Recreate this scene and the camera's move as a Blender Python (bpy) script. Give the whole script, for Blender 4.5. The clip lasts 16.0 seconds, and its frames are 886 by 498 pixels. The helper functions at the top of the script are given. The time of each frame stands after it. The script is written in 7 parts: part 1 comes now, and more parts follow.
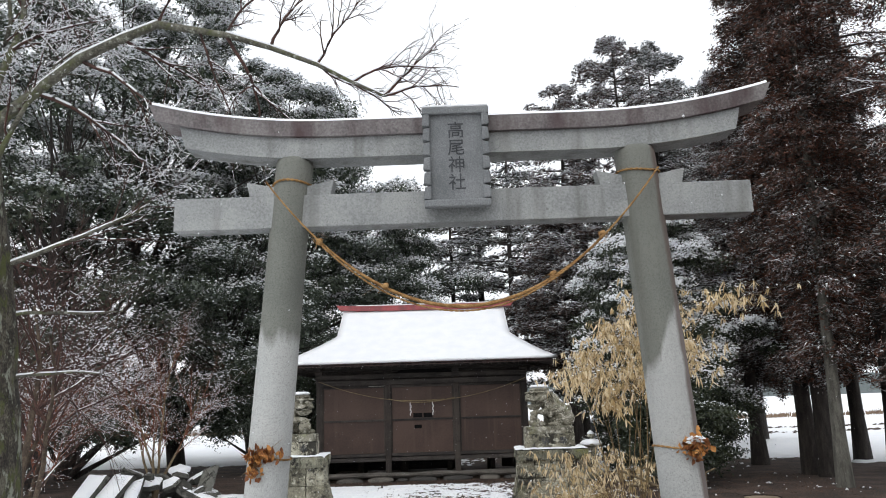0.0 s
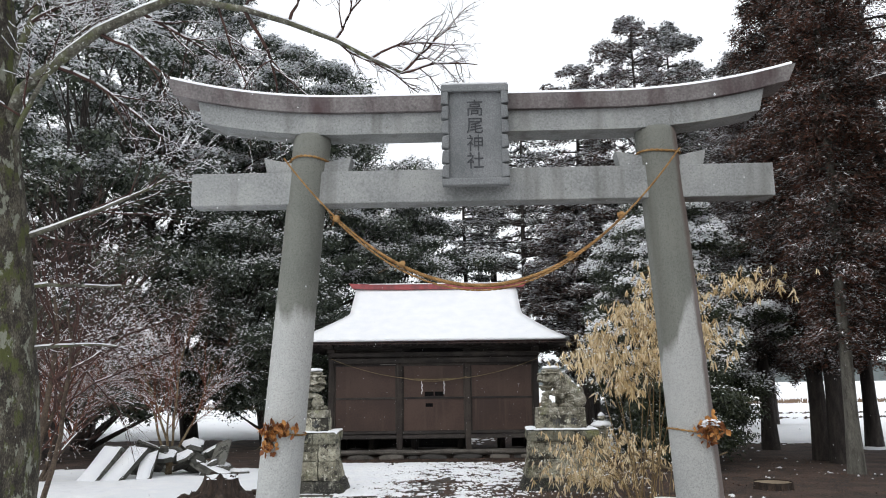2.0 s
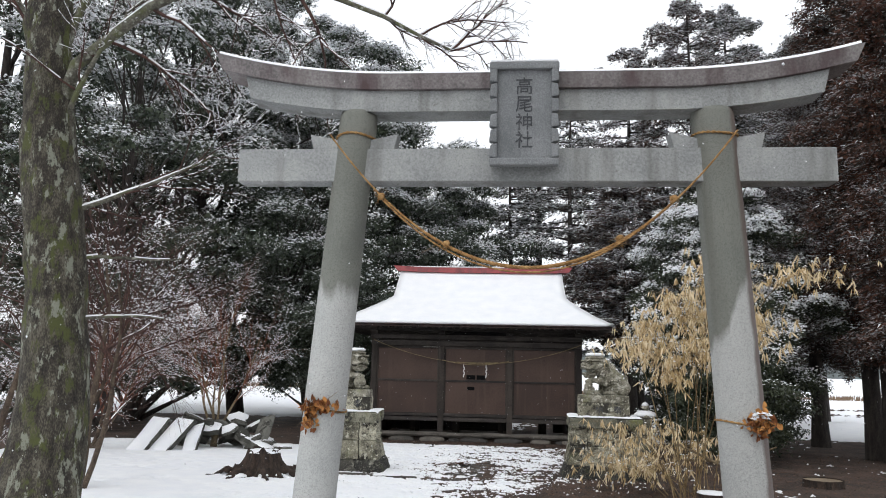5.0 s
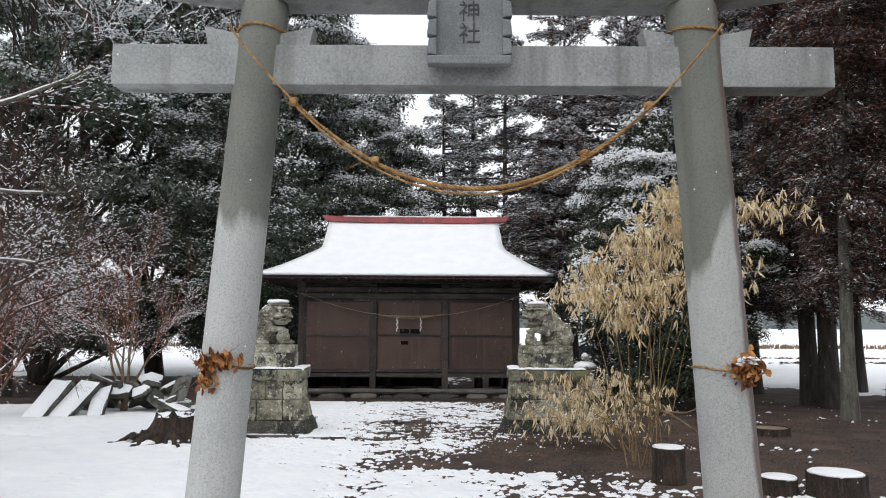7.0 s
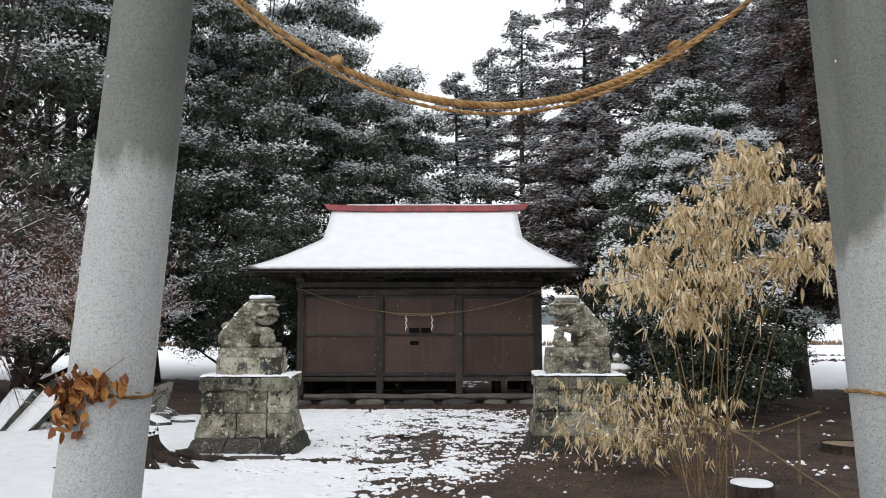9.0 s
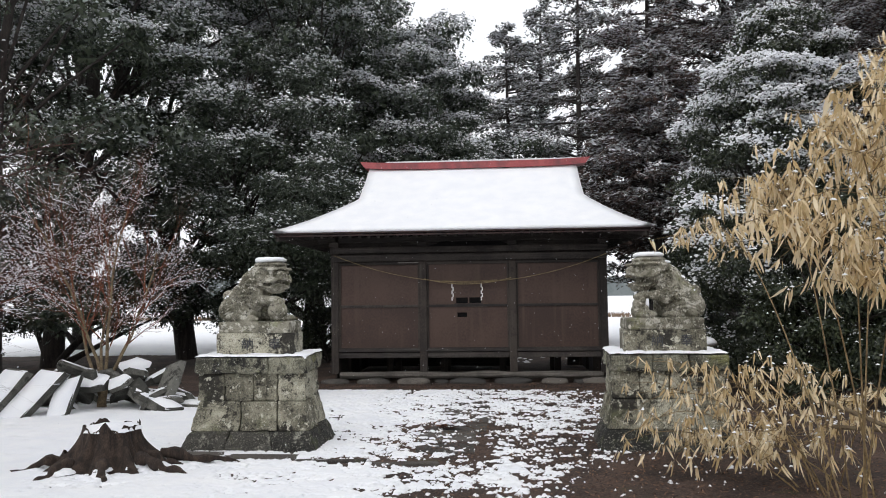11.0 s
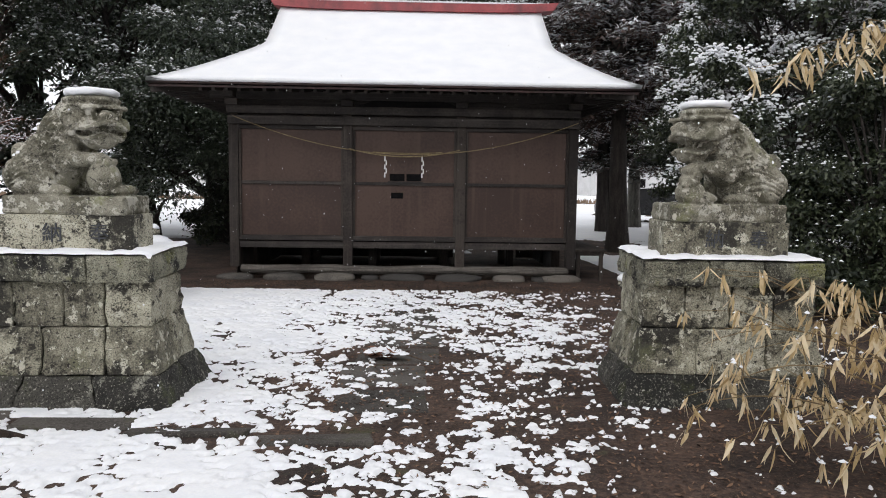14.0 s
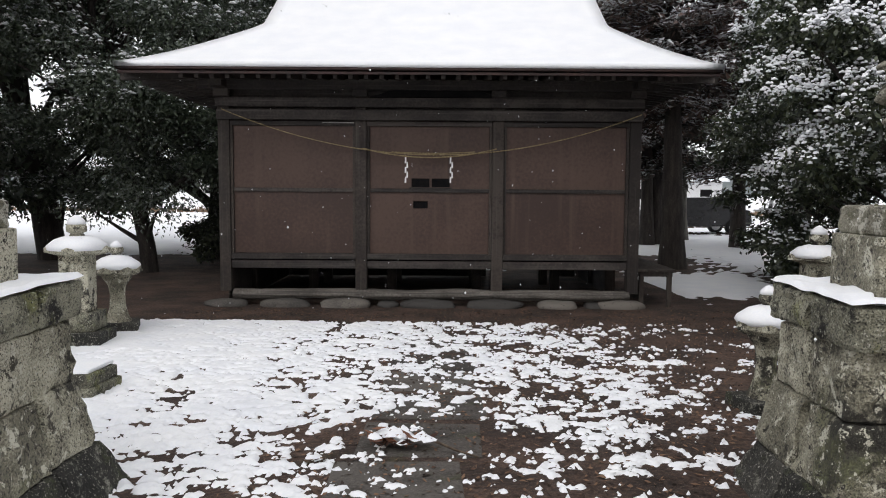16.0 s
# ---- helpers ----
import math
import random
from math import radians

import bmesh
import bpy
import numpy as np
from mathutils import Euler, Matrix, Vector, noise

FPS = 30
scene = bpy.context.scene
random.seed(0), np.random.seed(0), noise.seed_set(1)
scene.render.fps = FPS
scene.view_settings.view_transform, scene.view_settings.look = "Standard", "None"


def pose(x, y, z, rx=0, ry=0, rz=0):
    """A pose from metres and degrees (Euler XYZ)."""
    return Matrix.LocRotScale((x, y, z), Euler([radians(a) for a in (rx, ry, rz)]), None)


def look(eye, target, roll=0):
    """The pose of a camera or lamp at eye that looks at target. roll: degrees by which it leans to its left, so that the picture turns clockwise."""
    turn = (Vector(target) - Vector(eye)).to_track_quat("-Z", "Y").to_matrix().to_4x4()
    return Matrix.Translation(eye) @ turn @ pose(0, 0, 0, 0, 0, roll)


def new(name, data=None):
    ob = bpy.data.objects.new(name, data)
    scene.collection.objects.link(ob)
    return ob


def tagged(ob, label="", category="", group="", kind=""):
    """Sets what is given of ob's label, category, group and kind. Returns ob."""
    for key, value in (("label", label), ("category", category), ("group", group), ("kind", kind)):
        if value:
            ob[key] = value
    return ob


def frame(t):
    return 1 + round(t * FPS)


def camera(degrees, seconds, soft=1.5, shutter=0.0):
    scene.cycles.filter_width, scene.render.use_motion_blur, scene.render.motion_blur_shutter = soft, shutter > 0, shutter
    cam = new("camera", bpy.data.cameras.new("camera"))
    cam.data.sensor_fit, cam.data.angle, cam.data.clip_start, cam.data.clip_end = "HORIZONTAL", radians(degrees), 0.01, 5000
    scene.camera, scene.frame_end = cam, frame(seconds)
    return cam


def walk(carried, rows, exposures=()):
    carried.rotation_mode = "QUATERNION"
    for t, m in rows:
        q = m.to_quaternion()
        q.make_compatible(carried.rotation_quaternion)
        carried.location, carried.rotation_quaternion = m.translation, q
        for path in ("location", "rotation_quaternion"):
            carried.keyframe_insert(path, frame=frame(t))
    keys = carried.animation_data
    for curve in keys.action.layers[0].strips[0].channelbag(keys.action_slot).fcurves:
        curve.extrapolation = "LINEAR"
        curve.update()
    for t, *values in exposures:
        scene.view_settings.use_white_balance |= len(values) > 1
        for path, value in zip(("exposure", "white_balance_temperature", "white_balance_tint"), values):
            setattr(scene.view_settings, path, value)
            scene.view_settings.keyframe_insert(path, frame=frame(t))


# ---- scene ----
cam = camera(61.8, 16.0, soft=1.0)
PATH = [
    (0, (0.521, -0.132, 1.952), (0.537, 1.826, 2.359), -1.8),
    (0.5, (0.521, -0.137, 1.968), (0.544, 1.82, 2.379), -1.9),
    (1, (0.506, -0.126, 1.965), (0.527, 1.83, 2.378), -1.7),
    (1.5, (0.497, -0.113, 1.946), (0.505, 1.848, 2.339), -1.3),
    (2, (0.482, -0.107, 1.947), (0.464, 1.861, 2.302), -0.7),
    (2.5, (0.47, -0.089, 1.951), (0.428, 1.884, 2.275), 0.1),
    (3, (0.473, -0.082, 1.947), (0.42, 1.894, 2.251), 0.8),
    (3.5, (0.477, -0.082, 1.94), (0.416, 1.896, 2.234), 1.2),
    (4, (0.474, -0.092, 1.943), (0.365, 1.885, 2.22), 1.8),
    (4.2, (0.467, -0.093, 1.943), (0.344, 1.884, 2.218), 1.8),
    (6.3, (0.518, 0.541, 1.881), (0.384, 2.498, 2.273), 0.8),
    (6.5, (0.492, 0.679, 1.874), (0.415, 2.646, 2.225), 0.4),
    (7, (0.437, 1.061, 1.839), (0.48, 3.051, 2.041), 0.3),
    (7.5, (0.502, 1.533, 1.876), (0.557, 3.526, 2.039), 0.5),
    (8, (0.459, 1.915, 1.892), (0.535, 3.902, 2.105), -0.2),
    (8.5, (0.455, 2.347, 1.828), (0.506, 4.335, 2.044), -0.1),
    (9, (0.515, 2.876, 1.854), (0.518, 4.866, 2.049), -0.1),
    (9.2, (0.521, 3.061, 1.853), (0.521, 5.052, 2.046), -0.3),
    (11.3, (0.568, 5.184, 1.772), (0.421, 7.175, 1.885), -0.7),
    (11.5, (0.557, 5.374, 1.771), (0.429, 7.367, 1.878), -0.6),
    (12, (0.515, 5.843, 1.754), (0.381, 7.838, 1.808), -0.0),
    (12.5, (0.454, 6.402, 1.716), (0.314, 8.397, 1.669), 0.2),
    (13, (0.359, 6.895, 1.673), (0.368, 8.891, 1.557), 0.2),
    (13.5, (0.32, 7.426, 1.674), (0.342, 9.42, 1.516), 0.3),
    (14, (0.251, 7.95, 1.651), (0.315, 9.94, 1.461), 0.8),
    (14.5, (0.264, 8.467, 1.653), (0.282, 10.46, 1.494), 0.7),
    (15, (0.227, 9.016, 1.593), (0.252, 11.009, 1.428), 1.0),
    (15.5, (0.248, 9.544, 1.571), (0.289, 11.534, 1.381), 1.0),
    (16, (0.217, 10.062, 1.551), (0.211, 12.056, 1.394), 0.4),
]
walk(cam, [(t, look(eye, target, roll)) for t, eye, target, roll in PATH],
     exposures=((0, 0.03, 6500, 9), (6.5, 0.0, 6510, 9.5), (9.2, 0.0, 6540, 9.5), (12, 0.0, 6560, 11.5), (16, 0.02, 6640, 11.5)))

# ---- light: overcast winter sky, light snowfall ----
world = bpy.data.worlds.new("overcast_sky")
scene.world = world
world.use_nodes = True
wn, wl = world.node_tree.nodes, world.node_tree.links
wn.clear()
sky = wn.new("ShaderNodeTexSky")
sky.sky_type = "NISHITA"
sky.sun_disc = False
sky.sun_elevation, sky.sun_rotation = radians(38), radians(200)
sky.air_density, sky.dust_density = 1.0, 6.0
hsv = wn.new("ShaderNodeHueSaturation")
hsv.inputs["Saturation"].default_value = 0.25
hsv.inputs["Value"].default_value = 0.10
cloud = wn.new("ShaderNodeMix")
cloud.data_type = "RGBA"
cloud.inputs[0].default_value = 0.85
cloud.inputs[7].default_value = (0.93, 0.955, 1.0, 1)
bg = wn.new("ShaderNodeBackground")
bg.inputs["Strength"].default_value = 1.32
wout = wn.new("ShaderNodeOutputWorld")
wl.new(sky.outputs[0], hsv.inputs["Color"])
wl.new(hsv.outputs[0], cloud.inputs[6])
wl.new(cloud.outputs[2], bg.inputs["Color"])
wl.new(bg.outputs[0], wout.inputs["Surface"])

sun = new("sun", bpy.data.lights.new("sun", "SUN"))
sun.data.energy = 0.45
sun.data.angle = radians(40)
sun.data.color = (1.0, 0.97, 0.93)
sun.matrix_basis = look((-5, -2, 20), (0, 10, 0))


# ---- materials ----
def material(name, colours, scale=4.0, fine=40.0, rough=0.8, bump=0.3, stretch=(1, 1, 1), island=0.0, piece=0.0,
             metal=0.0, spots=None, spot_scale=6.0, spot_cut=(0.52, 0.6), moss=None, moss_cut=(0.5, 0.62), translucent=0.0, dist=0.02,
             pits=None, pit_scale=90.0, pit_cut=(0.58, 0.64), gather=None, flecks=()):
    """Two scales of noise over a ramp of colours, with optional spots and moss patches."""
    m = bpy.data.materials.new(name)
    m.use_nodes = True
    n, l = m.node_tree.nodes, m.node_tree.links
    b = n["Principled BSDF"]
    b.inputs["Roughness"].default_value = rough
    b.inputs["Metallic"].default_value = metal
    tc = n.new("ShaderNodeTexCoord")
    mp = n.new("ShaderNodeMapping")
    mp.inputs["Scale"].default_value = stretch
    l.new(tc.outputs["Object"], mp.inputs["Vector"])
    vec = mp.outputs[0]
    n1 = n.new("ShaderNodeTexNoise")
    n1.inputs["Scale"].default_value = scale
    n1.inputs["Detail"].default_value = 5
    n2 = n.new("ShaderNodeTexNoise")
    n2.inputs["Scale"].default_value = fine
    n2.inputs["Detail"].default_value = 3
    l.new(vec, n1.inputs["Vector"])
    l.new(vec, n2.inputs["Vector"])
    mix = n.new("ShaderNodeMath")
    mix.operation = "MULTIPLY_ADD"
    mix.inputs[1].default_value = 0.45
    l.new(n2.outputs[0], mix.inputs[0])
    half = n.new("ShaderNodeMath")
    half.operation = "MULTIPLY"
    half.inputs[1].default_value = 0.55
    l.new(n1.outputs[0], half.inputs[0])
    l.new(half.outputs[0], mix.inputs[2])
    value = mix.outputs[0]
    if island or piece:
        src = n.new("ShaderNodeNewGeometry").outputs["Random Per Island"] if island else n.new("ShaderNodeObjectInfo").outputs["Random"]
        amount = island or piece
        add = n.new("ShaderNodeMath")
        add.operation = "MULTIPLY_ADD"
        add.inputs[1].default_value = amount
        sub = n.new("ShaderNodeMath")
        sub.operation = "ADD"
        sub.inputs[1].default_value = -amount / 2
        l.new(value, sub.inputs[0])
        l.new(src, add.inputs[0])
        l.new(sub.outputs[0], add.inputs[2])
        value = add.outputs[0]
    ramp = n.new("ShaderNodeValToRGB")
    lo, hi = 0.38, 0.62
    els = ramp.color_ramp.elements
    for i, c in enumerate(colours):
        p = lo + (hi - lo) * i / max(1, len(colours) - 1)
        e = els[i] if i < 2 else els.new(p)
        e.position, e.color = p, (*c, 1)
    l.new(value, ramp.inputs[0])
    colour = ramp.outputs[0]
    for tint, sc, cut in ((spots, spot_scale, spot_cut), (moss, spot_scale * 0.6, moss_cut), (pits, pit_scale, pit_cut), *flecks):
        if not tint:
            continue
        sn = n.new("ShaderNodeTexNoise")
        sn.inputs["Scale"].default_value = sc
        sn.inputs["Detail"].default_value = 8 if sc < 40 else 2
        sn.inputs["Roughness"].default_value = 0.7
        off = n.new("ShaderNodeMapping")
        off.inputs["Location"].default_value = (sc * 1.7, 3.1, sc)
        l.new(vec, off.inputs["Vector"])
        l.new(off.outputs[0], sn.inputs["Vector"])
        r = n.new("ShaderNodeMapRange")
        r.inputs["From Min"].default_value, r.inputs["From Max"].default_value = cut
        l.new(sn.outputs[0], r.inputs["Value"])
        share = r.outputs[0]
        if tint is pits and gather:
            where = n.new("ShaderNodeMapRange")
            where.inputs["From Min"].default_value, where.inputs["From Max"].default_value = gather
            l.new(n1.outputs[0], where.inputs["Value"])
            both = n.new("ShaderNodeMath")
            both.operation = "MULTIPLY"
            l.new(share, both.inputs[0])
            l.new(where.outputs[0], both.inputs[1])
            share = both.outputs[0]
        mx = n.new("ShaderNodeMix")
        mx.data_type = "RGBA"
        mx.inputs[7].default_value = (*tint, 1)
        l.new(share, mx.inputs[0])
        l.new(colour, mx.inputs[6])
        colour = mx.outputs[2]
    l.new(colour, b.inputs["Base Color"])
    if bump:
        bp = n.new("ShaderNodeBump")
        bp.inputs["Strength"].default_value = bump
        bp.inputs["Distance"].default_value = dist
        l.new(mix.outputs[0], bp.inputs["Height"])
        l.new(bp.outputs[0], b.inputs["Normal"])
    if translucent:
        tr = n.new("ShaderNodeBsdfTranslucent")
        l.new(colour, tr.inputs["Color"])
        ms = n.new("ShaderNodeMixShader")
        ms.inputs[0].default_value = translucent
        l.new(b.outputs[0], ms.inputs[1])
        l.new(tr.outputs[0], ms.inputs[2])
        l.new(ms.outputs[0], n["Material Output"].inputs["Surface"])
    m["colour_out"] = colour.node.name
    return m


def streaked(m, tint, axis_scale=(9, 9, 0.5), cut=(0.5, 0.68)):
    """Adds run-off streaks of a tint over a material."""
    n, l = m.node_tree.nodes, m.node_tree.links
    b = n["Principled BSDF"]
    old = b.inputs["Base Color"].links[0].from_socket
    tc = n.new("ShaderNodeTexCoord")
    mp = n.new("ShaderNodeMapping")
    mp.inputs["Scale"].default_value = axis_scale
    l.new(tc.outputs["Object"], mp.inputs["Vector"])
    sn = n.new("ShaderNodeTexNoise")
    sn.inputs["Scale"].default_value = 1.0
    sn.inputs["Detail"].default_value = 4
    l.new(mp.outputs[0], sn.inputs["Vector"])
    r = n.new("ShaderNodeMapRange")
    r.inputs["From Min"].default_value, r.inputs["From Max"].default_value = cut
    l.new(sn.outputs[0], r.inputs["Value"])
    mx = n.new("ShaderNodeMix")
    mx.data_type = "RGBA"
    mx.inputs[7].default_value = (*tint, 1)
    l.new(r.outputs[0], mx.inputs[0])
    l.new(old, mx.inputs[6])
    l.new(mx.outputs[2], b.inputs["Base Color"])
    return m


def stained_above(m, tint, level, wave, soft, tilt=0.0):
    """A damp, algae-dark upper part that ends in ragged tongues at about a height."""
    n, l = m.node_tree.nodes, m.node_tree.links
    b = n["Principled BSDF"]
    old = b.inputs["Base Color"].links[0].from_socket
    tc = n.new("ShaderNodeTexCoord")
    sep = n.new("ShaderNodeSeparateXYZ")
    l.new(tc.outputs["Object"], sep.inputs[0])
    mp = n.new("ShaderNodeMapping")
    mp.inputs["Scale"].default_value = (5, 5, 0.7)
    l.new(tc.outputs["Object"], mp.inputs["Vector"])
    sn = n.new("ShaderNodeTexNoise")
    sn.inputs["Scale"].default_value = 1.0
    sn.inputs["Detail"].default_value = 5
    l.new(mp.outputs[0], sn.inputs["Vector"])
    ma = n.new("ShaderNodeMath")
    ma.operation = "MULTIPLY_ADD"
    ma.inputs[1].default_value = wave
    l.new(sn.outputs[0], ma.inputs[0])
    lean = n.new("ShaderNodeMath")
    lean.operation = "MULTIPLY_ADD"
    lean.inputs[1].default_value = -tilt
    shift = n.new("ShaderNodeMath")
    shift.operation = "SUBTRACT"
    shift.inputs[1].default_value = 2.25
    l.new(sep.outputs["X"], shift.inputs[0])
    l.new(shift.outputs[0], lean.inputs[0])
    l.new(sep.outputs["Z"], lean.inputs[2])
    l.new(lean.outputs[0], ma.inputs[2])
    r = n.new("ShaderNodeMapRange")
    r.inputs["From Min"].default_value, r.inputs["From Max"].default_value = level + wave / 2, level + wave / 2 + soft
    l.new(ma.outputs[0], r.inputs["Value"])
    mx = n.new("ShaderNodeMix")
    mx.data_type = "RGBA"
    mx.blend_type = "MULTIPLY"
    mx.inputs[7].default_value = (*tint, 1)
    l.new(r.outputs[0], mx.inputs[0])
    l.new(old, mx.inputs[6])
    l.new(mx.outputs[2], b.inputs["Base Color"])
    return m


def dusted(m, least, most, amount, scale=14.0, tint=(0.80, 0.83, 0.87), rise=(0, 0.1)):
    """Fine snow caught on the upper sides of leaves, in patches; its tint also paints snowfall haze."""
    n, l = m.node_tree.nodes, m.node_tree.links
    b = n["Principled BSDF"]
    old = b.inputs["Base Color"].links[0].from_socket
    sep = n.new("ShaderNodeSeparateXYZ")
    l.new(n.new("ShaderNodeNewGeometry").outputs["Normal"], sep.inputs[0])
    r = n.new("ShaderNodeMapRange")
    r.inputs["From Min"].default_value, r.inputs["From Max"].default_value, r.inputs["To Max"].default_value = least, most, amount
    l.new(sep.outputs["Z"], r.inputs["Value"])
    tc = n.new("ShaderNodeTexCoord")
    # boughs lower down are sheltered by those above; the ramp also paints low crowns' shade
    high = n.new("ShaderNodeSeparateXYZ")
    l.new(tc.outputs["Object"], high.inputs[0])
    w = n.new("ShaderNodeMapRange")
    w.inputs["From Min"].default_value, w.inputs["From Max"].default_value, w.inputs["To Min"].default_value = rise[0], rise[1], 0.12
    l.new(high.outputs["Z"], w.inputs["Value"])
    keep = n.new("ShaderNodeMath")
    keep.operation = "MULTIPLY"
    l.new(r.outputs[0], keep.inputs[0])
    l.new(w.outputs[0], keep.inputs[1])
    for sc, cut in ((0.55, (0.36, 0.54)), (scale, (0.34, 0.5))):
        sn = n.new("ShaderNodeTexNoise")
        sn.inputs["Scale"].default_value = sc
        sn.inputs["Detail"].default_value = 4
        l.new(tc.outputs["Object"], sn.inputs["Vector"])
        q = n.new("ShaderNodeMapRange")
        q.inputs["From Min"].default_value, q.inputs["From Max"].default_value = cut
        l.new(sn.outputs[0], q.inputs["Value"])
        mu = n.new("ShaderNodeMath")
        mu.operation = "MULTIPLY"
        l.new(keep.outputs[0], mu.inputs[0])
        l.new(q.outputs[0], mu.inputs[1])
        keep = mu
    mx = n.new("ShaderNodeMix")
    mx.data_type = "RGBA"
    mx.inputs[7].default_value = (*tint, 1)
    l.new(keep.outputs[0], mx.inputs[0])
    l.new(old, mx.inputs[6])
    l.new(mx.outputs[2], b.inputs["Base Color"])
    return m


M = {}
M["snow"] = material("snow", [(0.80, 0.82, 0.86), (0.88, 0.89, 0.90)], 3, 60, 0.75, 0.25, dist=0.01)
M["leaf_snow"] = material("leaf_snow", [(0.78, 0.80, 0.84), (0.87, 0.88, 0.9)], 3, 30, 0.8, 0.0)
M["concrete"] = streaked(material("weathered_concrete", [(0.21, 0.22, 0.22), (0.30, 0.31, 0.31), (0.36, 0.37, 0.36)], 2.2, 55, 0.85, 0.25, pits=(0.12, 0.12, 0.11), pit_scale=150, pit_cut=(0.6, 0.68),
                         spots=(0.13, 0.13, 0.12), spot_scale=16, spot_cut=(0.64, 0.72)), (0.13, 0.13, 0.12), (5, 5, 0.5), (0.52, 0.75))
for tone, level, tilt in (("pillar_west", 2.42, 0.0), ("pillar_east", 2.2, 2.1)):
    M[tone] = stained_above(streaked(material(tone + "_concrete", [(0.33, 0.34, 0.335), (0.42, 0.43, 0.42), (0.47, 0.47, 0.455)], 1.6, 75, 0.85, 0.3, pits=(0.17, 0.17, 0.16), pit_scale=170, pit_cut=(0.57, 0.66),
                            spots=(0.13, 0.125, 0.11), spot_scale=17, spot_cut=(0.68, 0.72), flecks=(((0.31, 0.31, 0.30), 60, (0.56, 0.68)),)), (0.22, 0.205, 0.185), (4, 4, 0.25), (0.56, 0.85)),
                            (0.42, 0.43, 0.39), level, 0.75, 0.13, tilt)
n, l = M["pillar_east"].node_tree.nodes, M["pillar_east"].node_tree.links
tc, sep = n.new("ShaderNodeTexCoord"), n.new("ShaderNodeSeparateXYZ")
l.new(tc.outputs["Object"], sep.inputs[0])
rag = n.new("ShaderNodeTexNoise")
rag.inputs["Scale"].default_value, rag.inputs["Detail"].default_value = 2.5, 6
l.new(tc.outputs["Object"], rag.inputs["Vector"])
upright, edge_in = n.new("ShaderNodeMath"), n.new("ShaderNodeMath")
upright.operation = edge_in.operation = "MULTIPLY_ADD"
upright.inputs[1].default_value = 0.0557
l.new(sep.outputs["Z"], upright.inputs[0])
l.new(sep.outputs["X"], upright.inputs[2])
edge_in.inputs[1].default_value = 0.09
l.new(rag.outputs[0], edge_in.inputs[0])
l.new(upright.outputs[0], edge_in.inputs[2])
band = n.new("ShaderNodeMapRange")
band.inputs["From Min"].default_value, band.inputs["From Max"].default_value, band.inputs["To Max"].default_value = 2.60, 2.63, 0.8
l.new(edge_in.outputs[0], band.inputs["Value"])
run = n.new("ShaderNodeMix")
run.data_type = "RGBA"
run.inputs[7].default_value = (0.11, 0.075, 0.065, 1)
l.new(band.outputs[0], run.inputs[0])
l.new(n["Principled BSDF"].inputs["Base Color"].links[0].from_socket, run.inputs[6])
l.new(run.outputs[2], n["Principled BSDF"].inputs["Base Color"])
M["lintel_top"] = streaked(material("lintel_concrete", [(0.13, 0.12, 0.12), (0.21, 0.19, 0.19), (0.28, 0.27, 0.26)], 2.5, 50, 0.85, 0.25), (0.085, 0.056, 0.058), (5, 5, 0.4), (0.45, 0.68))
M["plaque"] = material("plaque_stone", [(0.14, 0.15, 0.155), (0.19, 0.20, 0.207), (0.26, 0.27, 0.277)], 3, 90, 0.9, 0.25)
M["carving"] = material("carved_letters", [(0.045, 0.048, 0.054), (0.075, 0.078, 0.085)], 6, 60, 0.9, 0.1)
M["wood"] = streaked(material("dark_weathered_wood", [(0.016, 0.012, 0.0105), (0.03, 0.023, 0.019), (0.052, 0.041, 0.034)], 3, 30, 0.8, 0.4, (1, 1, 1), piece=0.25), (0.09, 0.078, 0.068), (30, 30, 0.6), (0.55, 0.8))
M["wood_beam"] = streaked(material("dark_beam_wood", [(0.018, 0.015, 0.014), (0.034, 0.028, 0.025), (0.06, 0.05, 0.044)], 3, 30, 0.8, 0.4, piece=0.2), (0.10, 0.088, 0.08), (0.6, 30, 30), (0.55, 0.8))
M["grey_log"] = streaked(material("grey_weathered_log", [(0.06, 0.053, 0.047), (0.11, 0.098, 0.086), (0.16, 0.145, 0.13)], 3, 40, 0.85, 0.6), (0.05, 0.045, 0.04), (0.8, 40, 40), (0.5, 0.65))
M["panel"] = streaked(material("brown_board", [(0.041, 0.021, 0.015), (0.058, 0.031, 0.022), (0.076, 0.043, 0.031)], 1.2, 25, 0.6, 0.12, piece=0.15), (0.088, 0.054, 0.039), (7, 7, 0.35), (0.55, 0.8))
# near-black that paints the shade inside openings and recesses
M["black"] = material("painted_dark", [(0.008, 0.008, 0.009), (0.014, 0.013, 0.013)], 3, 20, 0.9, 0)
M["black"].node_tree.nodes["Principled BSDF"].inputs["Specular IOR Level"].default_value = 0.0
M["red"] = streaked(material("red_painted_ridge", [(0.20, 0.028, 0.034), (0.28, 0.04, 0.045), (0.33, 0.06, 0.06)], 2, 30, 0.5, 0.1), (0.12, 0.025, 0.03), (3, 3, 1), (0.5, 0.7))
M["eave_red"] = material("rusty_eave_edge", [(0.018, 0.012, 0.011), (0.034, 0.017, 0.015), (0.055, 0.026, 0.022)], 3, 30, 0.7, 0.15)
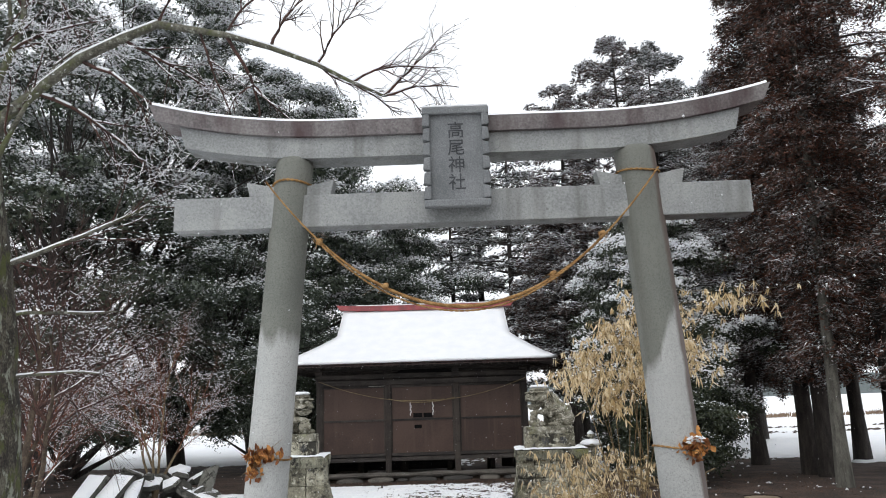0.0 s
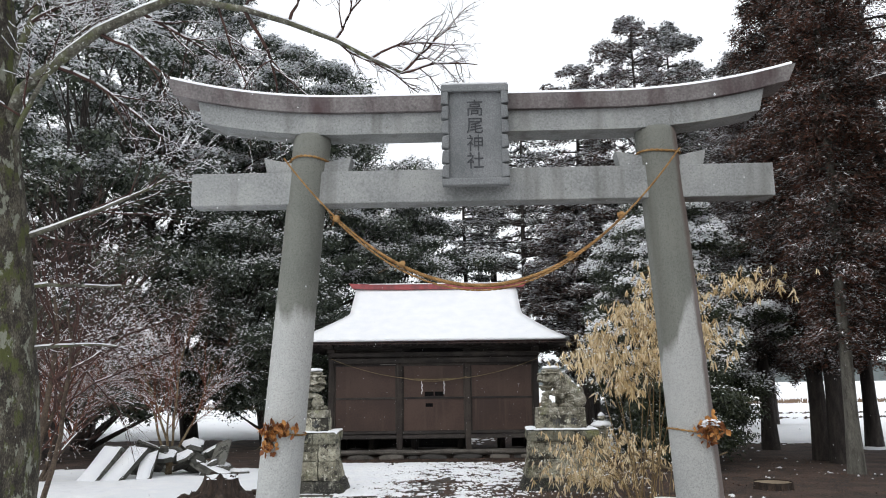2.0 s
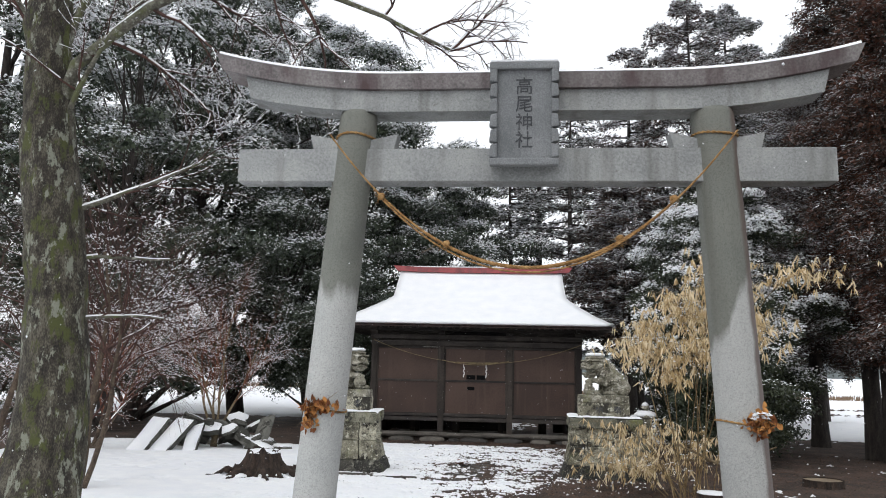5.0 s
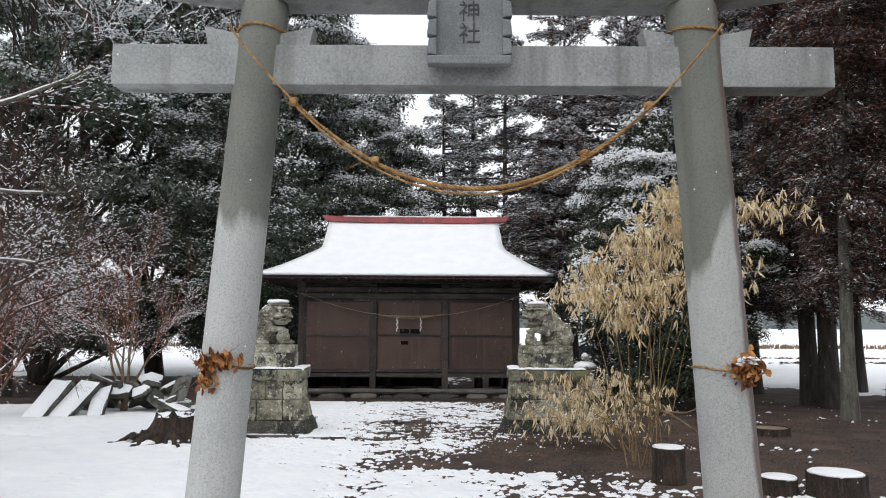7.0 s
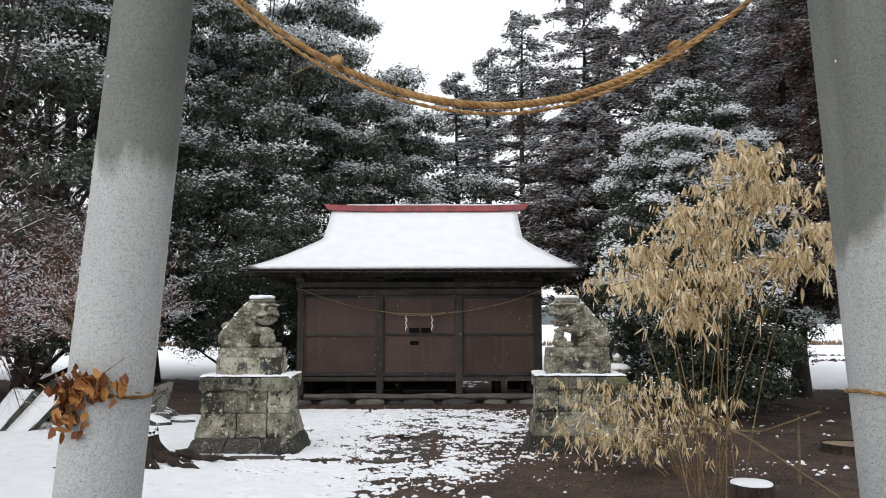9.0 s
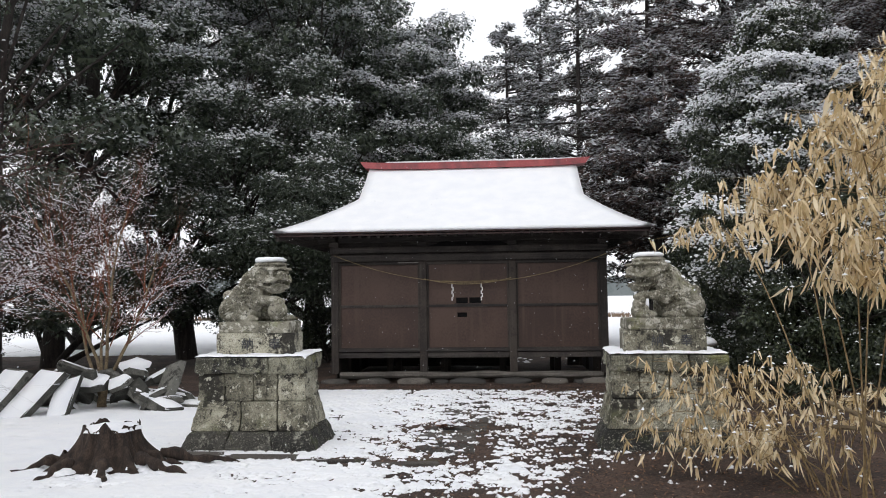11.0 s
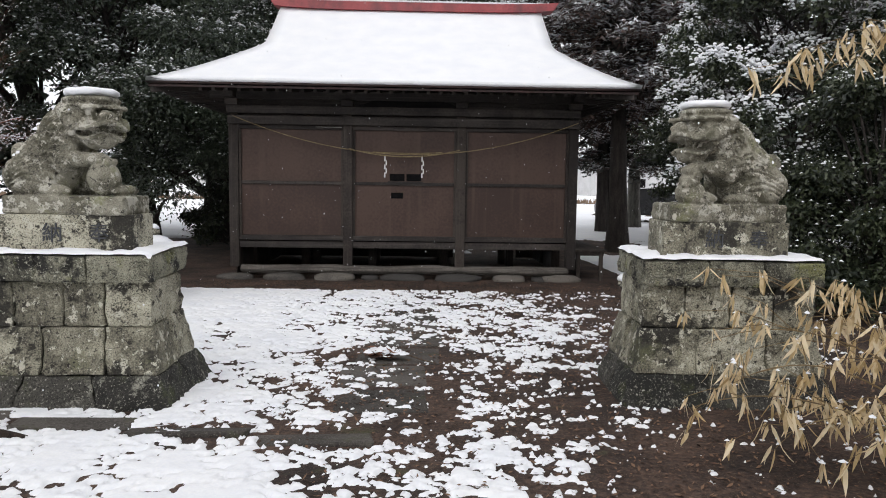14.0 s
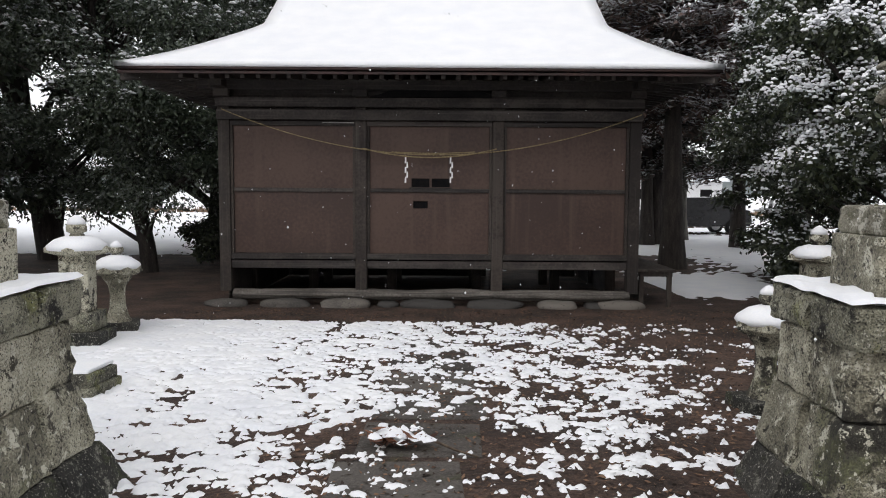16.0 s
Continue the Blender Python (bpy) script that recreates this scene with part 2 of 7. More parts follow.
M["stone"] = material("lichen_stone", [(0.165, 0.155, 0.115), (0.345, 0.327, 0.248), (0.53, 0.507, 0.40)], 5, 110, 0.95, 1.0, piece=0.2, pits=(0.04, 0.037, 0.03), pit_scale=64, pit_cut=(0.55, 0.59), gather=(0.60, 0.42),
                      spots=(0.030, 0.028, 0.023), spot_scale=2.3, spot_cut=(0.525, 0.57), moss=(0.19, 0.20, 0.105), moss_cut=(0.60, 0.74),
                      flecks=(((0.06, 0.055, 0.042), 9, (0.60, 0.63)), ((0.56, 0.545, 0.45), 13, (0.575, 0.59)), ((0.035, 0.032, 0.026), 17, (0.60, 0.615)), ((0.66, 0.64, 0.55), 26, (0.63, 0.66)), ((0.08, 0.075, 0.058), 115, (0.57, 0.63))))
M["stone_dark"] = material("dark_damp_stone", [(0.014, 0.014, 0.012), (0.032, 0.03, 0.026), (0.07, 0.066, 0.056)], 4, 110, 0.92, 1.0, piece=0.3, pits=(0.24, 0.235, 0.20), pit_scale=70, pit_cut=(0.60, 0.66),
                           spots=(0.30, 0.295, 0.245), spot_scale=7, spot_cut=(0.58, 0.66), moss=(0.06, 0.068, 0.028), moss_cut=(0.56, 0.68),
                           flecks=(((0.36, 0.35, 0.30), 42, (0.64, 0.68)), ((0.012, 0.012, 0.01), 100, (0.55, 0.62))))
M["cap_stone"] = material("mossy_cap_stone", [(0.05, 0.047, 0.037), (0.15, 0.146, 0.108), (0.32, 0.31, 0.235)], 6, 120, 0.92, 1.0, piece=0.2, pits=(0.40, 0.40, 0.32), pit_scale=58, pit_cut=(0.60, 0.66),
                          spots=(0.020, 0.019, 0.017), spot_scale=5, spot_cut=(0.49, 0.57), moss=(0.21, 0.215, 0.095), moss_cut=(0.55, 0.66),
                          flecks=(((0.42, 0.41, 0.35), 30, (0.62, 0.66)), ((0.02, 0.02, 0.017), 110, (0.56, 0.63))))
M["statue"] = material("carved_lichen_stone", [(0.10, 0.094, 0.07), (0.22, 0.208, 0.16), (0.34, 0.325, 0.262)], 5, 130, 0.92, 1.0, pits=(0.055, 0.05, 0.04), pit_scale=80, gather=(0.58, 0.42), pit_cut=(0.55, 0.60),
                       spots=(0.47, 0.455, 0.39), spot_scale=8, spot_cut=(0.545, 0.58), moss=(0.10, 0.095, 0.065), moss_cut=(0.54, 0.62), dist=0.012,
                       flecks=(((0.19, 0.20, 0.095), 3.5, (0.58, 0.70)), ((0.06, 0.055, 0.045), 18, (0.60, 0.615)), ((0.50, 0.48, 0.41), 16, (0.575, 0.59)), ((0.52, 0.50, 0.44), 30, (0.63, 0.65))))
M["rope"] = material("straw_rope", [(0.17, 0.085, 0.03), (0.32, 0.18, 0.065), (0.45, 0.28, 0.12)], 20, 140, 0.9, 0.5, dist=0.006)
M["old_rope"] = material("pale_straw_rope", [(0.16, 0.12, 0.06), (0.27, 0.21, 0.11), (0.36, 0.29, 0.16)], 20, 140, 0.9, 0.4, dist=0.004)
M["paper"] = material("white_paper", [(0.7, 0.7, 0.68), (0.8, 0.8, 0.79)], 6, 40, 0.8, 0.05)
M["pale_grey"] = material("matt_pale_grey", [(0.22, 0.21, 0.19), (0.34, 0.33, 0.31)], 6, 40, 0.8, 0.05)
M["dry_leaf"] = material("dry_orange_leaf", [(0.16, 0.05, 0.012), (0.33, 0.13, 0.03), (0.48, 0.22, 0.06)], 8, 60, 0.7, 0.2, island=0.5)
M["sprig"] = material("brown_cedar_sprig", [(0.05, 0.02, 0.012), (0.11, 0.042, 0.024), (0.18, 0.08, 0.045)], 8, 60, 0.8, 0.1, island=0.5)
M["bark"] = material("dark_bark", [(0.016, 0.013, 0.012), (0.034, 0.028, 0.025), (0.06, 0.051, 0.044)], 3, 30, 0.95, 0.8, (4, 4, 0.8), dist=0.03)
M["pale_bark"] = material("pale_lichen_bark", [(0.05, 0.047, 0.04), (0.11, 0.105, 0.09), (0.18, 0.172, 0.15)], 3, 30, 0.95, 0.7, (4, 4, 0.9), dist=0.03)
M["moss_bark"] = material("mossy_bark", [(0.018, 0.015, 0.012), (0.05, 0.042, 0.032), (0.13, 0.12, 0.09)], 5, 40, 0.95, 1.0, (2.2, 2.2, 1.0), dist=0.06,
                          moss=(0.075, 0.085, 0.025), moss_cut=(0.52, 0.60), pits=(0.24, 0.25, 0.20), pit_scale=4.0, pit_cut=(0.56, 0.60), spot_scale=5)
M["grey_branch"] = material("lichen_branch", [(0.045, 0.042, 0.034), (0.10, 0.095, 0.075), (0.18, 0.175, 0.14)], 8, 50, 0.95, 0.9, moss=(0.10, 0.11, 0.05), spot_scale=8, pits=(0.33, 0.34, 0.29), pit_scale=14, pit_cut=(0.56, 0.64))
M["twig"] = material("brown_twigs", [(0.03, 0.015, 0.012), (0.062, 0.030, 0.024), (0.10, 0.05, 0.038)], 6, 40, 0.9, 0.1)
M["red_twig"] = material("reddish_twigs", [(0.09, 0.030, 0.018), (0.17, 0.060, 0.034), (0.26, 0.105, 0.055)], 6, 40, 0.9, 0.1)
M["brown_stem"] = material("brown_stem_bark", [(0.035, 0.024, 0.017), (0.075, 0.053, 0.037), (0.13, 0.10, 0.07)], 8, 50, 0.9, 0.4)
M["stem"] = material("tan_stem_bark", [(0.085, 0.062, 0.036), (0.16, 0.118, 0.07), (0.24, 0.185, 0.115)], 8, 50, 0.9, 0.4)
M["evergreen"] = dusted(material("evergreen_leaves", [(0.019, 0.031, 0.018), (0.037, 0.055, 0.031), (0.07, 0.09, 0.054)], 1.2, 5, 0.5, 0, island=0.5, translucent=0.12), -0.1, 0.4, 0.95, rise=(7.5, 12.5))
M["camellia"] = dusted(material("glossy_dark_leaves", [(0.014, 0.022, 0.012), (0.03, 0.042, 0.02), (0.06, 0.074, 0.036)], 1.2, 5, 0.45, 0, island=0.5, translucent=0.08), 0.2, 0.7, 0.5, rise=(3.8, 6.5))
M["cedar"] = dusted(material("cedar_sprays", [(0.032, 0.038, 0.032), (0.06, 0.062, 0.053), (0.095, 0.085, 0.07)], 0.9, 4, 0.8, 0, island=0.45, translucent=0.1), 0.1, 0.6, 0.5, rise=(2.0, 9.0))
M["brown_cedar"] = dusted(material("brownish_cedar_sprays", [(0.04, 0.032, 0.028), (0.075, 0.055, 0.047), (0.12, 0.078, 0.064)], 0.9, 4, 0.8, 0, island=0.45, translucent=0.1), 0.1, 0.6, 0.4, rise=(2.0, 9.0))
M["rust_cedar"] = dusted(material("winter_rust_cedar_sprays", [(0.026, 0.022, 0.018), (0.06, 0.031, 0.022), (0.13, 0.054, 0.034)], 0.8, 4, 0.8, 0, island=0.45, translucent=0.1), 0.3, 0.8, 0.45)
M["bamboo_leaf"] = material("dry_bamboo_leaves", [(0.56, 0.42, 0.22), (0.76, 0.61, 0.38), (0.88, 0.76, 0.54)], 5, 30, 0.7, 0.05, island=0.4, translucent=0.3)
M["bamboo"] = material("dry_bamboo_culm", [(0.11, 0.07, 0.03), (0.20, 0.135, 0.06), (0.29, 0.21, 0.10)], 8, 50, 0.6, 0.1)
M["soil"] = material("needle_litter_soil", [(0.015, 0.0088, 0.0064), (0.042, 0.0245, 0.0175), (0.095, 0.057, 0.040)], 1.7, 38, 0.95, 1.0, dist=0.03, pits=(0.14, 0.10, 0.07), pit_scale=110, pit_cut=(0.62, 0.68),
                     spots=(0.05, 0.05, 0.02), spot_scale=2.2, spot_cut=(0.60, 0.72))
M["litter"] = material("fallen_leaf_litter", [(0.03, 0.018, 0.012), (0.08, 0.042, 0.026), (0.17, 0.10, 0.06)], 3, 20, 0.9, 0, island=0.7)
M["paving"] = material("mossy_paving", [(0.028, 0.024, 0.021), (0.055, 0.048, 0.042), (0.095, 0.085, 0.075)], 3, 60, 0.9, 0.4, piece=0.2,
                       moss=(0.05, 0.055, 0.02), spot_scale=6, moss_cut=(0.56, 0.70), pits=(0.13, 0.12, 0.105), pit_scale=90, pit_cut=(0.60, 0.66))
M["river_stone"] = material("grey_foundation_stone", [(0.05, 0.047, 0.044), (0.09, 0.082, 0.073), (0.15, 0.135, 0.118)], 3, 70, 0.9, 0.4, piece=0.5, flecks=(((0.03, 0.028, 0.025), 25, (0.58, 0.68)),))
M["stump"] = material("rotting_stump_bark", [(0.014, 0.010, 0.008), (0.035, 0.023, 0.017), (0.075, 0.05, 0.036)], 5, 40, 0.95, 1.0, (4, 4, 0.7), dist=0.03)
M["cut_wood"] = material("cut_wood", [(0.16, 0.12, 0.08), (0.28, 0.22, 0.15)], 6, 40, 0.9, 0.3)
M["slab"] = material("grey_broken_slab", [(0.04, 0.04, 0.034), (0.09, 0.088, 0.076), (0.17, 0.168, 0.148)], 5, 70, 0.9, 0.5, piece=0.3, spots=(0.03, 0.029, 0.024), spot_scale=6, spot_cut=(0.54, 0.62))
M["reed"] = material("dry_reeds", [(0.14, 0.09, 0.06), (0.25, 0.18, 0.12)], 1, 10, 0.9, 0)
# grey base colour with the haze of distance painted in
M["far_wood"] = material("hazed_far_woods", [(0.12, 0.14, 0.14), (0.17, 0.19, 0.19)], 0.05, 0.4, 1.0, 0)
M["far_wall"] = material("pale_far_wall", [(0.5, 0.5, 0.5), (0.6, 0.6, 0.6)], 1, 8, 0.8, 0)
M["car_paint"] = material("dark_car_paint", [(0.012, 0.012, 0.014), (0.02, 0.02, 0.022)], 2, 8, 0.25, 0)
M["tyre"] = material("tyre_rubber", [(0.015, 0.015, 0.015), (0.03, 0.03, 0.03)], 8, 40, 0.9, 0.1)
M["rim"] = material("alloy_rim", [(0.5, 0.5, 0.52), (0.6, 0.6, 0.62)], 4, 20, 0.35, 0, metal=1.0)


# ---- building helpers ----
rng = np.random.default_rng(7)


def fast_mesh(name, verts, faces, mat, parent=None, smooth=False, label=""):
    """One mesh object from arrays; faces is an (n, k) array or a list of such arrays."""
    verts = np.asarray(verts, dtype=np.float32)
    groups = faces if isinstance(faces, list) else [faces]
    groups = [np.asarray(g, dtype=np.int32) for g in groups if len(g)]
    me = bpy.data.meshes.new(name)
    me.vertices.add(len(verts))
    me.vertices.foreach_set("co", verts.ravel())
    loops = np.concatenate([g.ravel() for g in groups])
    sizes = np.concatenate([np.full(len(g), g.shape[1], dtype=np.int32) for g in groups])
    me.loops.add(len(loops))
    me.loops.foreach_set("vertex_index", loops)
    me.polygons.add(len(sizes))
    me.polygons.foreach_set("loop_start", np.concatenate([[0], np.cumsum(sizes)[:-1]]).astype(np.int32))
    me.polygons.foreach_set("loop_total", sizes)
    me.update(calc_edges=True)
    if smooth:
        me.polygons.foreach_set("use_smooth", np.ones(len(sizes), dtype=bool))
    me.materials.append(mat)
    ob = new(name, me)
    return under(ob, parent, label)


def under(ob, parent, label=""):
    if parent is not None:
        ob.parent = parent
        up = parent.matrix_basis.copy()
        if parent.parent is not None:
            up = parent.parent.matrix_basis @ parent.matrix_parent_inverse @ up
        ob.matrix_parent_inverse = up.inverted()
    if label:
        ob["label"] = label
    return ob


def part(name, bm, mat, parent=None, label="", smooth=False):
    me = bpy.data.meshes.new(name)
    bmesh.ops.recalc_face_normals(bm, faces=bm.faces)
    if smooth:
        for f in bm.faces:
            f.smooth = True
    bm.to_mesh(me)
    bm.free()
    me.materials.append(mat)
    return under(new(name, me), parent, label)


def thing(name, at, label, category, group="", yaw=0.0, kind=""):
    ob = new(name)
    ob.matrix_basis = pose(*at, 0, 0, yaw)
    ob.empty_display_size = 0.2
    return tagged(ob, label, category, group, kind)


def prism(bottom, top, bevel=0.0, jitter=0.0, seed=0):
    """A block from four bottom and four top corners."""
    bm = bmesh.new()
    r = random.Random(seed)
    vs = [bm.verts.new([c + r.uniform(-jitter, jitter) for c in p]) for p in (*bottom, *top)]
    for f in ((3, 2, 1, 0), (4, 5, 6, 7), (0, 1, 5, 4), (1, 2, 6, 5), (2, 3, 7, 6), (3, 0, 4, 7)):
        bm.faces.new([vs[i] for i in f])
    if bevel:
        bmesh.ops.bevel(bm, geom=bm.edges[:], offset=bevel, segments=2, affect="EDGES", profile=0.6)
    return bm


def box(x0, x1, y0, y1, z0, z1, bevel=0.006, jitter=0.0, seed=0, m=None):
    q = [(x0, y0), (x1, y0), (x1, y1), (x0, y1)]
    bm = prism([(*p, z0) for p in q], [(*p, z1) for p in q], bevel, jitter, seed)
    if m is not None:
        bm.transform(m)
    return bm


def tubes(paths, sides=6):
    """Verts and quad faces of many tapered tubes; paths: (points, radii)."""
    V, F, base = [], [], 0
    ang = np.arange(sides) * 2 * math.pi / sides
    for pts, rad in paths:
        p = np.asarray(pts, float)
        r = np.broadcast_to(np.asarray(rad, float), (len(p),))
        d = np.gradient(p, axis=0)
        d /= np.linalg.norm(d, axis=1)[:, None] + 1e-9
        ref = np.where(np.abs(d[:, 2:3]) > 0.9, np.array([[1.0, 0, 0]]), np.array([[0, 0, 1.0]]))
        a = np.cross(d, ref)
        a /= np.linalg.norm(a, axis=1)[:, None] + 1e-9
        b = np.cross(d, a)
        ring = p[:, None] + r[:, None, None] * (a[:, None] * np.cos(ang)[None, :, None] + b[:, None] * np.sin(ang)[None, :, None])
        V.append(ring.reshape(-1, 3))
        n = len(p)
        i = np.arange(n - 1)[:, None] * sides
        j = np.arange(sides)[None]
        k = (j + 1) % sides
        F.append((base + np.stack([i + j, i + k, i + sides + k, i + sides + j], -1)).reshape(-1, 4))
        base += n * sides
    return np.concatenate(V), np.concatenate(F)


def tube_part(name, paths, mat, parent=None, sides=6, label="", smooth=True):
    v, f = tubes(paths, sides)
    return fast_mesh(name, v, f, mat, parent, smooth, label)


def cards(centre, along, across, length, width):
    """Rhombic leaves: arrays of centres, axes and sizes to verts and quads."""
    along = along / (np.linalg.norm(along, axis=1)[:, None] + 1e-9)
    across = across - along * np.sum(across * along, axis=1)[:, None]
    across = across / (np.linalg.norm(across, axis=1)[:, None] + 1e-9)
    l, w = (np.broadcast_to(np.asarray(s, float), (len(centre),))[:, None] / 2 for s in (length, width))
    v = np.stack([centre - along * l, centre + across * w - along * l * 0.1, centre + along * l, centre - across * w - along * l * 0.1], 1).reshape(-1, 3)
    return v, np.arange(len(v)).reshape(-1, 4)


def slivers(centre, along, across, length, width):
    """Narrow three-cornered sprays, for far foliage."""
    along = along / (np.linalg.norm(along, axis=1)[:, None] + 1e-9)
    across = across - along * np.sum(across * along, axis=1)[:, None]
    across = across / (np.linalg.norm(across, axis=1)[:, None] + 1e-9)
    l, w = (np.broadcast_to(np.asarray(s, float), (len(centre),))[:, None] / 2 for s in (length, width))
    v = np.stack([centre - along * l + across * w, centre - along * l - across * w, centre + along * l], 1).reshape(-1, 3)
    return v, np.arange(len(v)).reshape(-1, 3)


def lumps(centre, size, flat=0.55, dome=False):
    """Small domes of snow, flattened; rounder with a second ring."""
    five = [(math.cos(1.2566 * k), math.sin(1.2566 * k)) for k in range(5)]
    o = [(x, y, -.25) for x, y in five]
    if dome:
        o += [(0.78 * x, 0.78 * y, 0.55) for x, y in five]
        f = np.array([t for k in range(5) for t in ((k, (k + 1) % 5, 5 + k), ((k + 1) % 5, 5 + (k + 1) % 5, 5 + k), (5 + k, 5 + (k + 1) % 5, 10))])
    else:
        f = np.array([(k, (k + 1) % 5, 5) for k in range(5)])
    o = np.array(o + [(0, 0, 0.95)], float)
    n = len(centre)
    s = np.broadcast_to(np.asarray(size, float), (n,))
    turn = rng.uniform(0, 6.28, n)
    c, q = np.cos(turn), np.sin(turn)
    st = rng.uniform(0.7, 1.4, (n, 1))
    x = o[None, :, 0] * st
    y = o[None, :, 1] / st
    v = np.stack([x * c[:, None] - y * q[:, None], x * q[:, None] + y * c[:, None], np.broadcast_to(o[None, :, 2] * flat, x.shape)], -1)
    v = v * s[:, None, None] + np.asarray(centre)[:, None]
    return v.reshape(-1, 3), (np.arange(n)[:, None, None] * len(o) + f[None]).reshape(-1, 3)


TABLE = np.random.default_rng(3).random((256, 256))


def vnoise(x, y):
    xi, yi = np.floor(x).astype(int), np.floor(y).astype(int)
    fx, fy = x - xi, y - yi
    fx, fy = fx * fx * (3 - 2 * fx), fy * fy * (3 - 2 * fy)
    a, b = TABLE[xi & 255, yi & 255], TABLE[(xi + 1) & 255, yi & 255]
    c, d = TABLE[xi & 255, (yi + 1) & 255], TABLE[(xi + 1) & 255, (yi + 1) & 255]
    return (a * (1 - fx) + b * fx) * (1 - fy) + (c * (1 - fx) + d * fx) * fy


def fbm(x, y, octaves=4):
    s, t, k = 0, 0, 1.0
    for o in range(octaves):
        s = s + k * vnoise(x * 2 ** o + 17.3 * o, y * 2 ** o + 9.1 * o)
        t += k
        k *= 0.5
    return s / t


def gz(x, y):
    """Height of the ground, which falls gently towards the shrine hall."""
    return 0.02 * (20 - np.clip(y, -10, 26))


# ---- ground, snow cover, distance ----
xs = np.array([-1800, -400, -80, -30, -12, -4, 0, 4, 12, 30, 80, 400, 1800], float)
ys = np.array([-1500, -300, -40, -10, 0, 10, 20, 26, 40, 100, 400, 2500], float)
gx, gy = np.meshgrid(xs, ys)
gv = np.stack([gx, gy, gz(gx, gy)], -1).reshape(-1, 3)


def grid_faces(rows, cols):
    i, j = np.meshgrid(np.arange(rows - 1), np.arange(cols - 1), indexing="ij")
    a = (i * cols + j).ravel()
    return np.stack([a, a + 1, a + cols + 1, a + cols], -1)


tagged(fast_mesh("ground", gv, grid_faces(len(ys), len(xs)), M["soil"]), "dark brown soil with needle litter, partly snow-covered", "ground", kind="structure")


def step(a, b, v):
    t = np.clip((v - a) / (b - a), 0, 1)
    return t * t * (3 - 2 * t)


def snow_cover(x, y):
    """How much snow lies: 1 closed, 0 none; bare under the eaves, the trees and along the path."""
    c = np.full_like(x, 0.56)
    wob = (fbm(x * 0.9 + 40, y * 0.9) - 0.5) * 1.2
    c += 0.12 * step(0.6, -0.6, x + wob * 0.8) + 0.22 * step(-0.9, -2.2, x + wob * 0.8) + 0.25 * step(-2.0, -3.4, x) + 0.24 * step(12.4, 11.6, y) * step(-0.3, -1.2, x)   # closed on the west side
    c -= 0.05 * step(-0.2, 0.6, x) + 0.25 * step(0.9, 2.5, x + wob * 0.8) + 0.12 * step(2.2, 3.6, x)
    c -= 0.16 * step(0.5, 0.3, np.abs(x - 0.1 + wob * 0.1)) * step(17.5, 14.5, y)
    c -= 0.10 * step(15, 13.2, y) * step(-0.6, 0.4, x) + 0.13 * step(0.8, 0.45, np.abs(x + 0.1 + wob * 0.25)) * step(15.4, 13.6, y)
    c -= 0.30 * step(12.0, 10.5, y) * step(0.2, 1.4, x)
    c -= 0.12 * step(16.0, 18.0, y) * step(1.0, 2.0, x)
    c -= 0.18 * step(0.3, 1.3, x + wob * 0.4) * step(14.8, 13.2, y)
    c -= 2.0 * step(18.45, 18.75, y + wob * 0.25) * step(np.where(x > 1.0, 25.4, 27.0), np.where(x > 1.0, 24.9, 25.6), y) * step(-4.6, -3.9, x) * step(3.9, 3.5, x + 0.3 * wob)
    west = step(17.2, 17.7, y + wob * 0.7) * step(29.5, 27.5, y + wob) * step(-3.3, -4.1, x)
    c -= 2.0 * west
    east = step(3.2, 4.6, x + wob * 0.5) * step(23.8, 22.8, y + wob * 0.6) * step(3.0, 7.0, y)
    c -= 0.16 * east
    c += 0.62 * east * step(1.6, 0.4, np.hypot(x - 4.9, (y - 10.9) * 0.8) + wob * 0.5)
    c += 0.62 * east * step(1.3, 0.4, np.hypot(x - 4.0, y - 8.2) + wob * 0.4)
    c += 1.2 * step(29.0, 30.5, y + wob) + 1.2 * step(24.0, 25.0, y + wob) * step(5.5, 8.0, x)
    c += 1.3 * step(20.5, 21.5, y + wob * 0.5) * step(3.4, 4.0, x) * step(6.6, 5.6, x + wob * 0.5) * step(26, 24, y + wob)
    c += 0.62 * step(9.8, 9.1, y + wob * 0.4) * step(-0.5, 0.3, x) * step(5.4, 4.4, x) * step(5.0, 6.5, y)
    c += 1.2 * step(20.6, 21.6, y + wob * 0.5) * step(11.2, 12.4, x)
    c += 0.3 * step(3.0, 0.0, y) * step(1.5, -0.5, x)
    c -= 0.7 * np.exp(-((y - 12.06 + 0.14 * x) / 0.10) ** 2) * step(-2.9, -2.6, x) * step(0.15, -0.1, x)   # the kerb shows
    bare = fbm(x * 1.3 + 9, y * 1.6 + 3)
    c -= (0.14 + 0.32 * step(0.48, 0.66, bare)) * step(12.4, 11.9, y) * step(5.0, 7.0, y) * step(-6.5, -5.0, x) * step(-0.6, -1.5, x)   # soil specks in the western lawn
    c -= 0.04 * step(12.2, 12.8, y) * step(-1.9, -1.0, x) * step(1.2, 0.6, x)
    c += 0.12 * step(12.0, 11.75, y) * step(0.4, -0.2, x)
    c += 0.20 * np.exp(-((x - 0.55 + wob * 0.5) / 0.85) ** 2 - ((y - 11.6 + wob * 0.4) / 0.55) ** 2)   # a thicker patch before the kerb
    return c


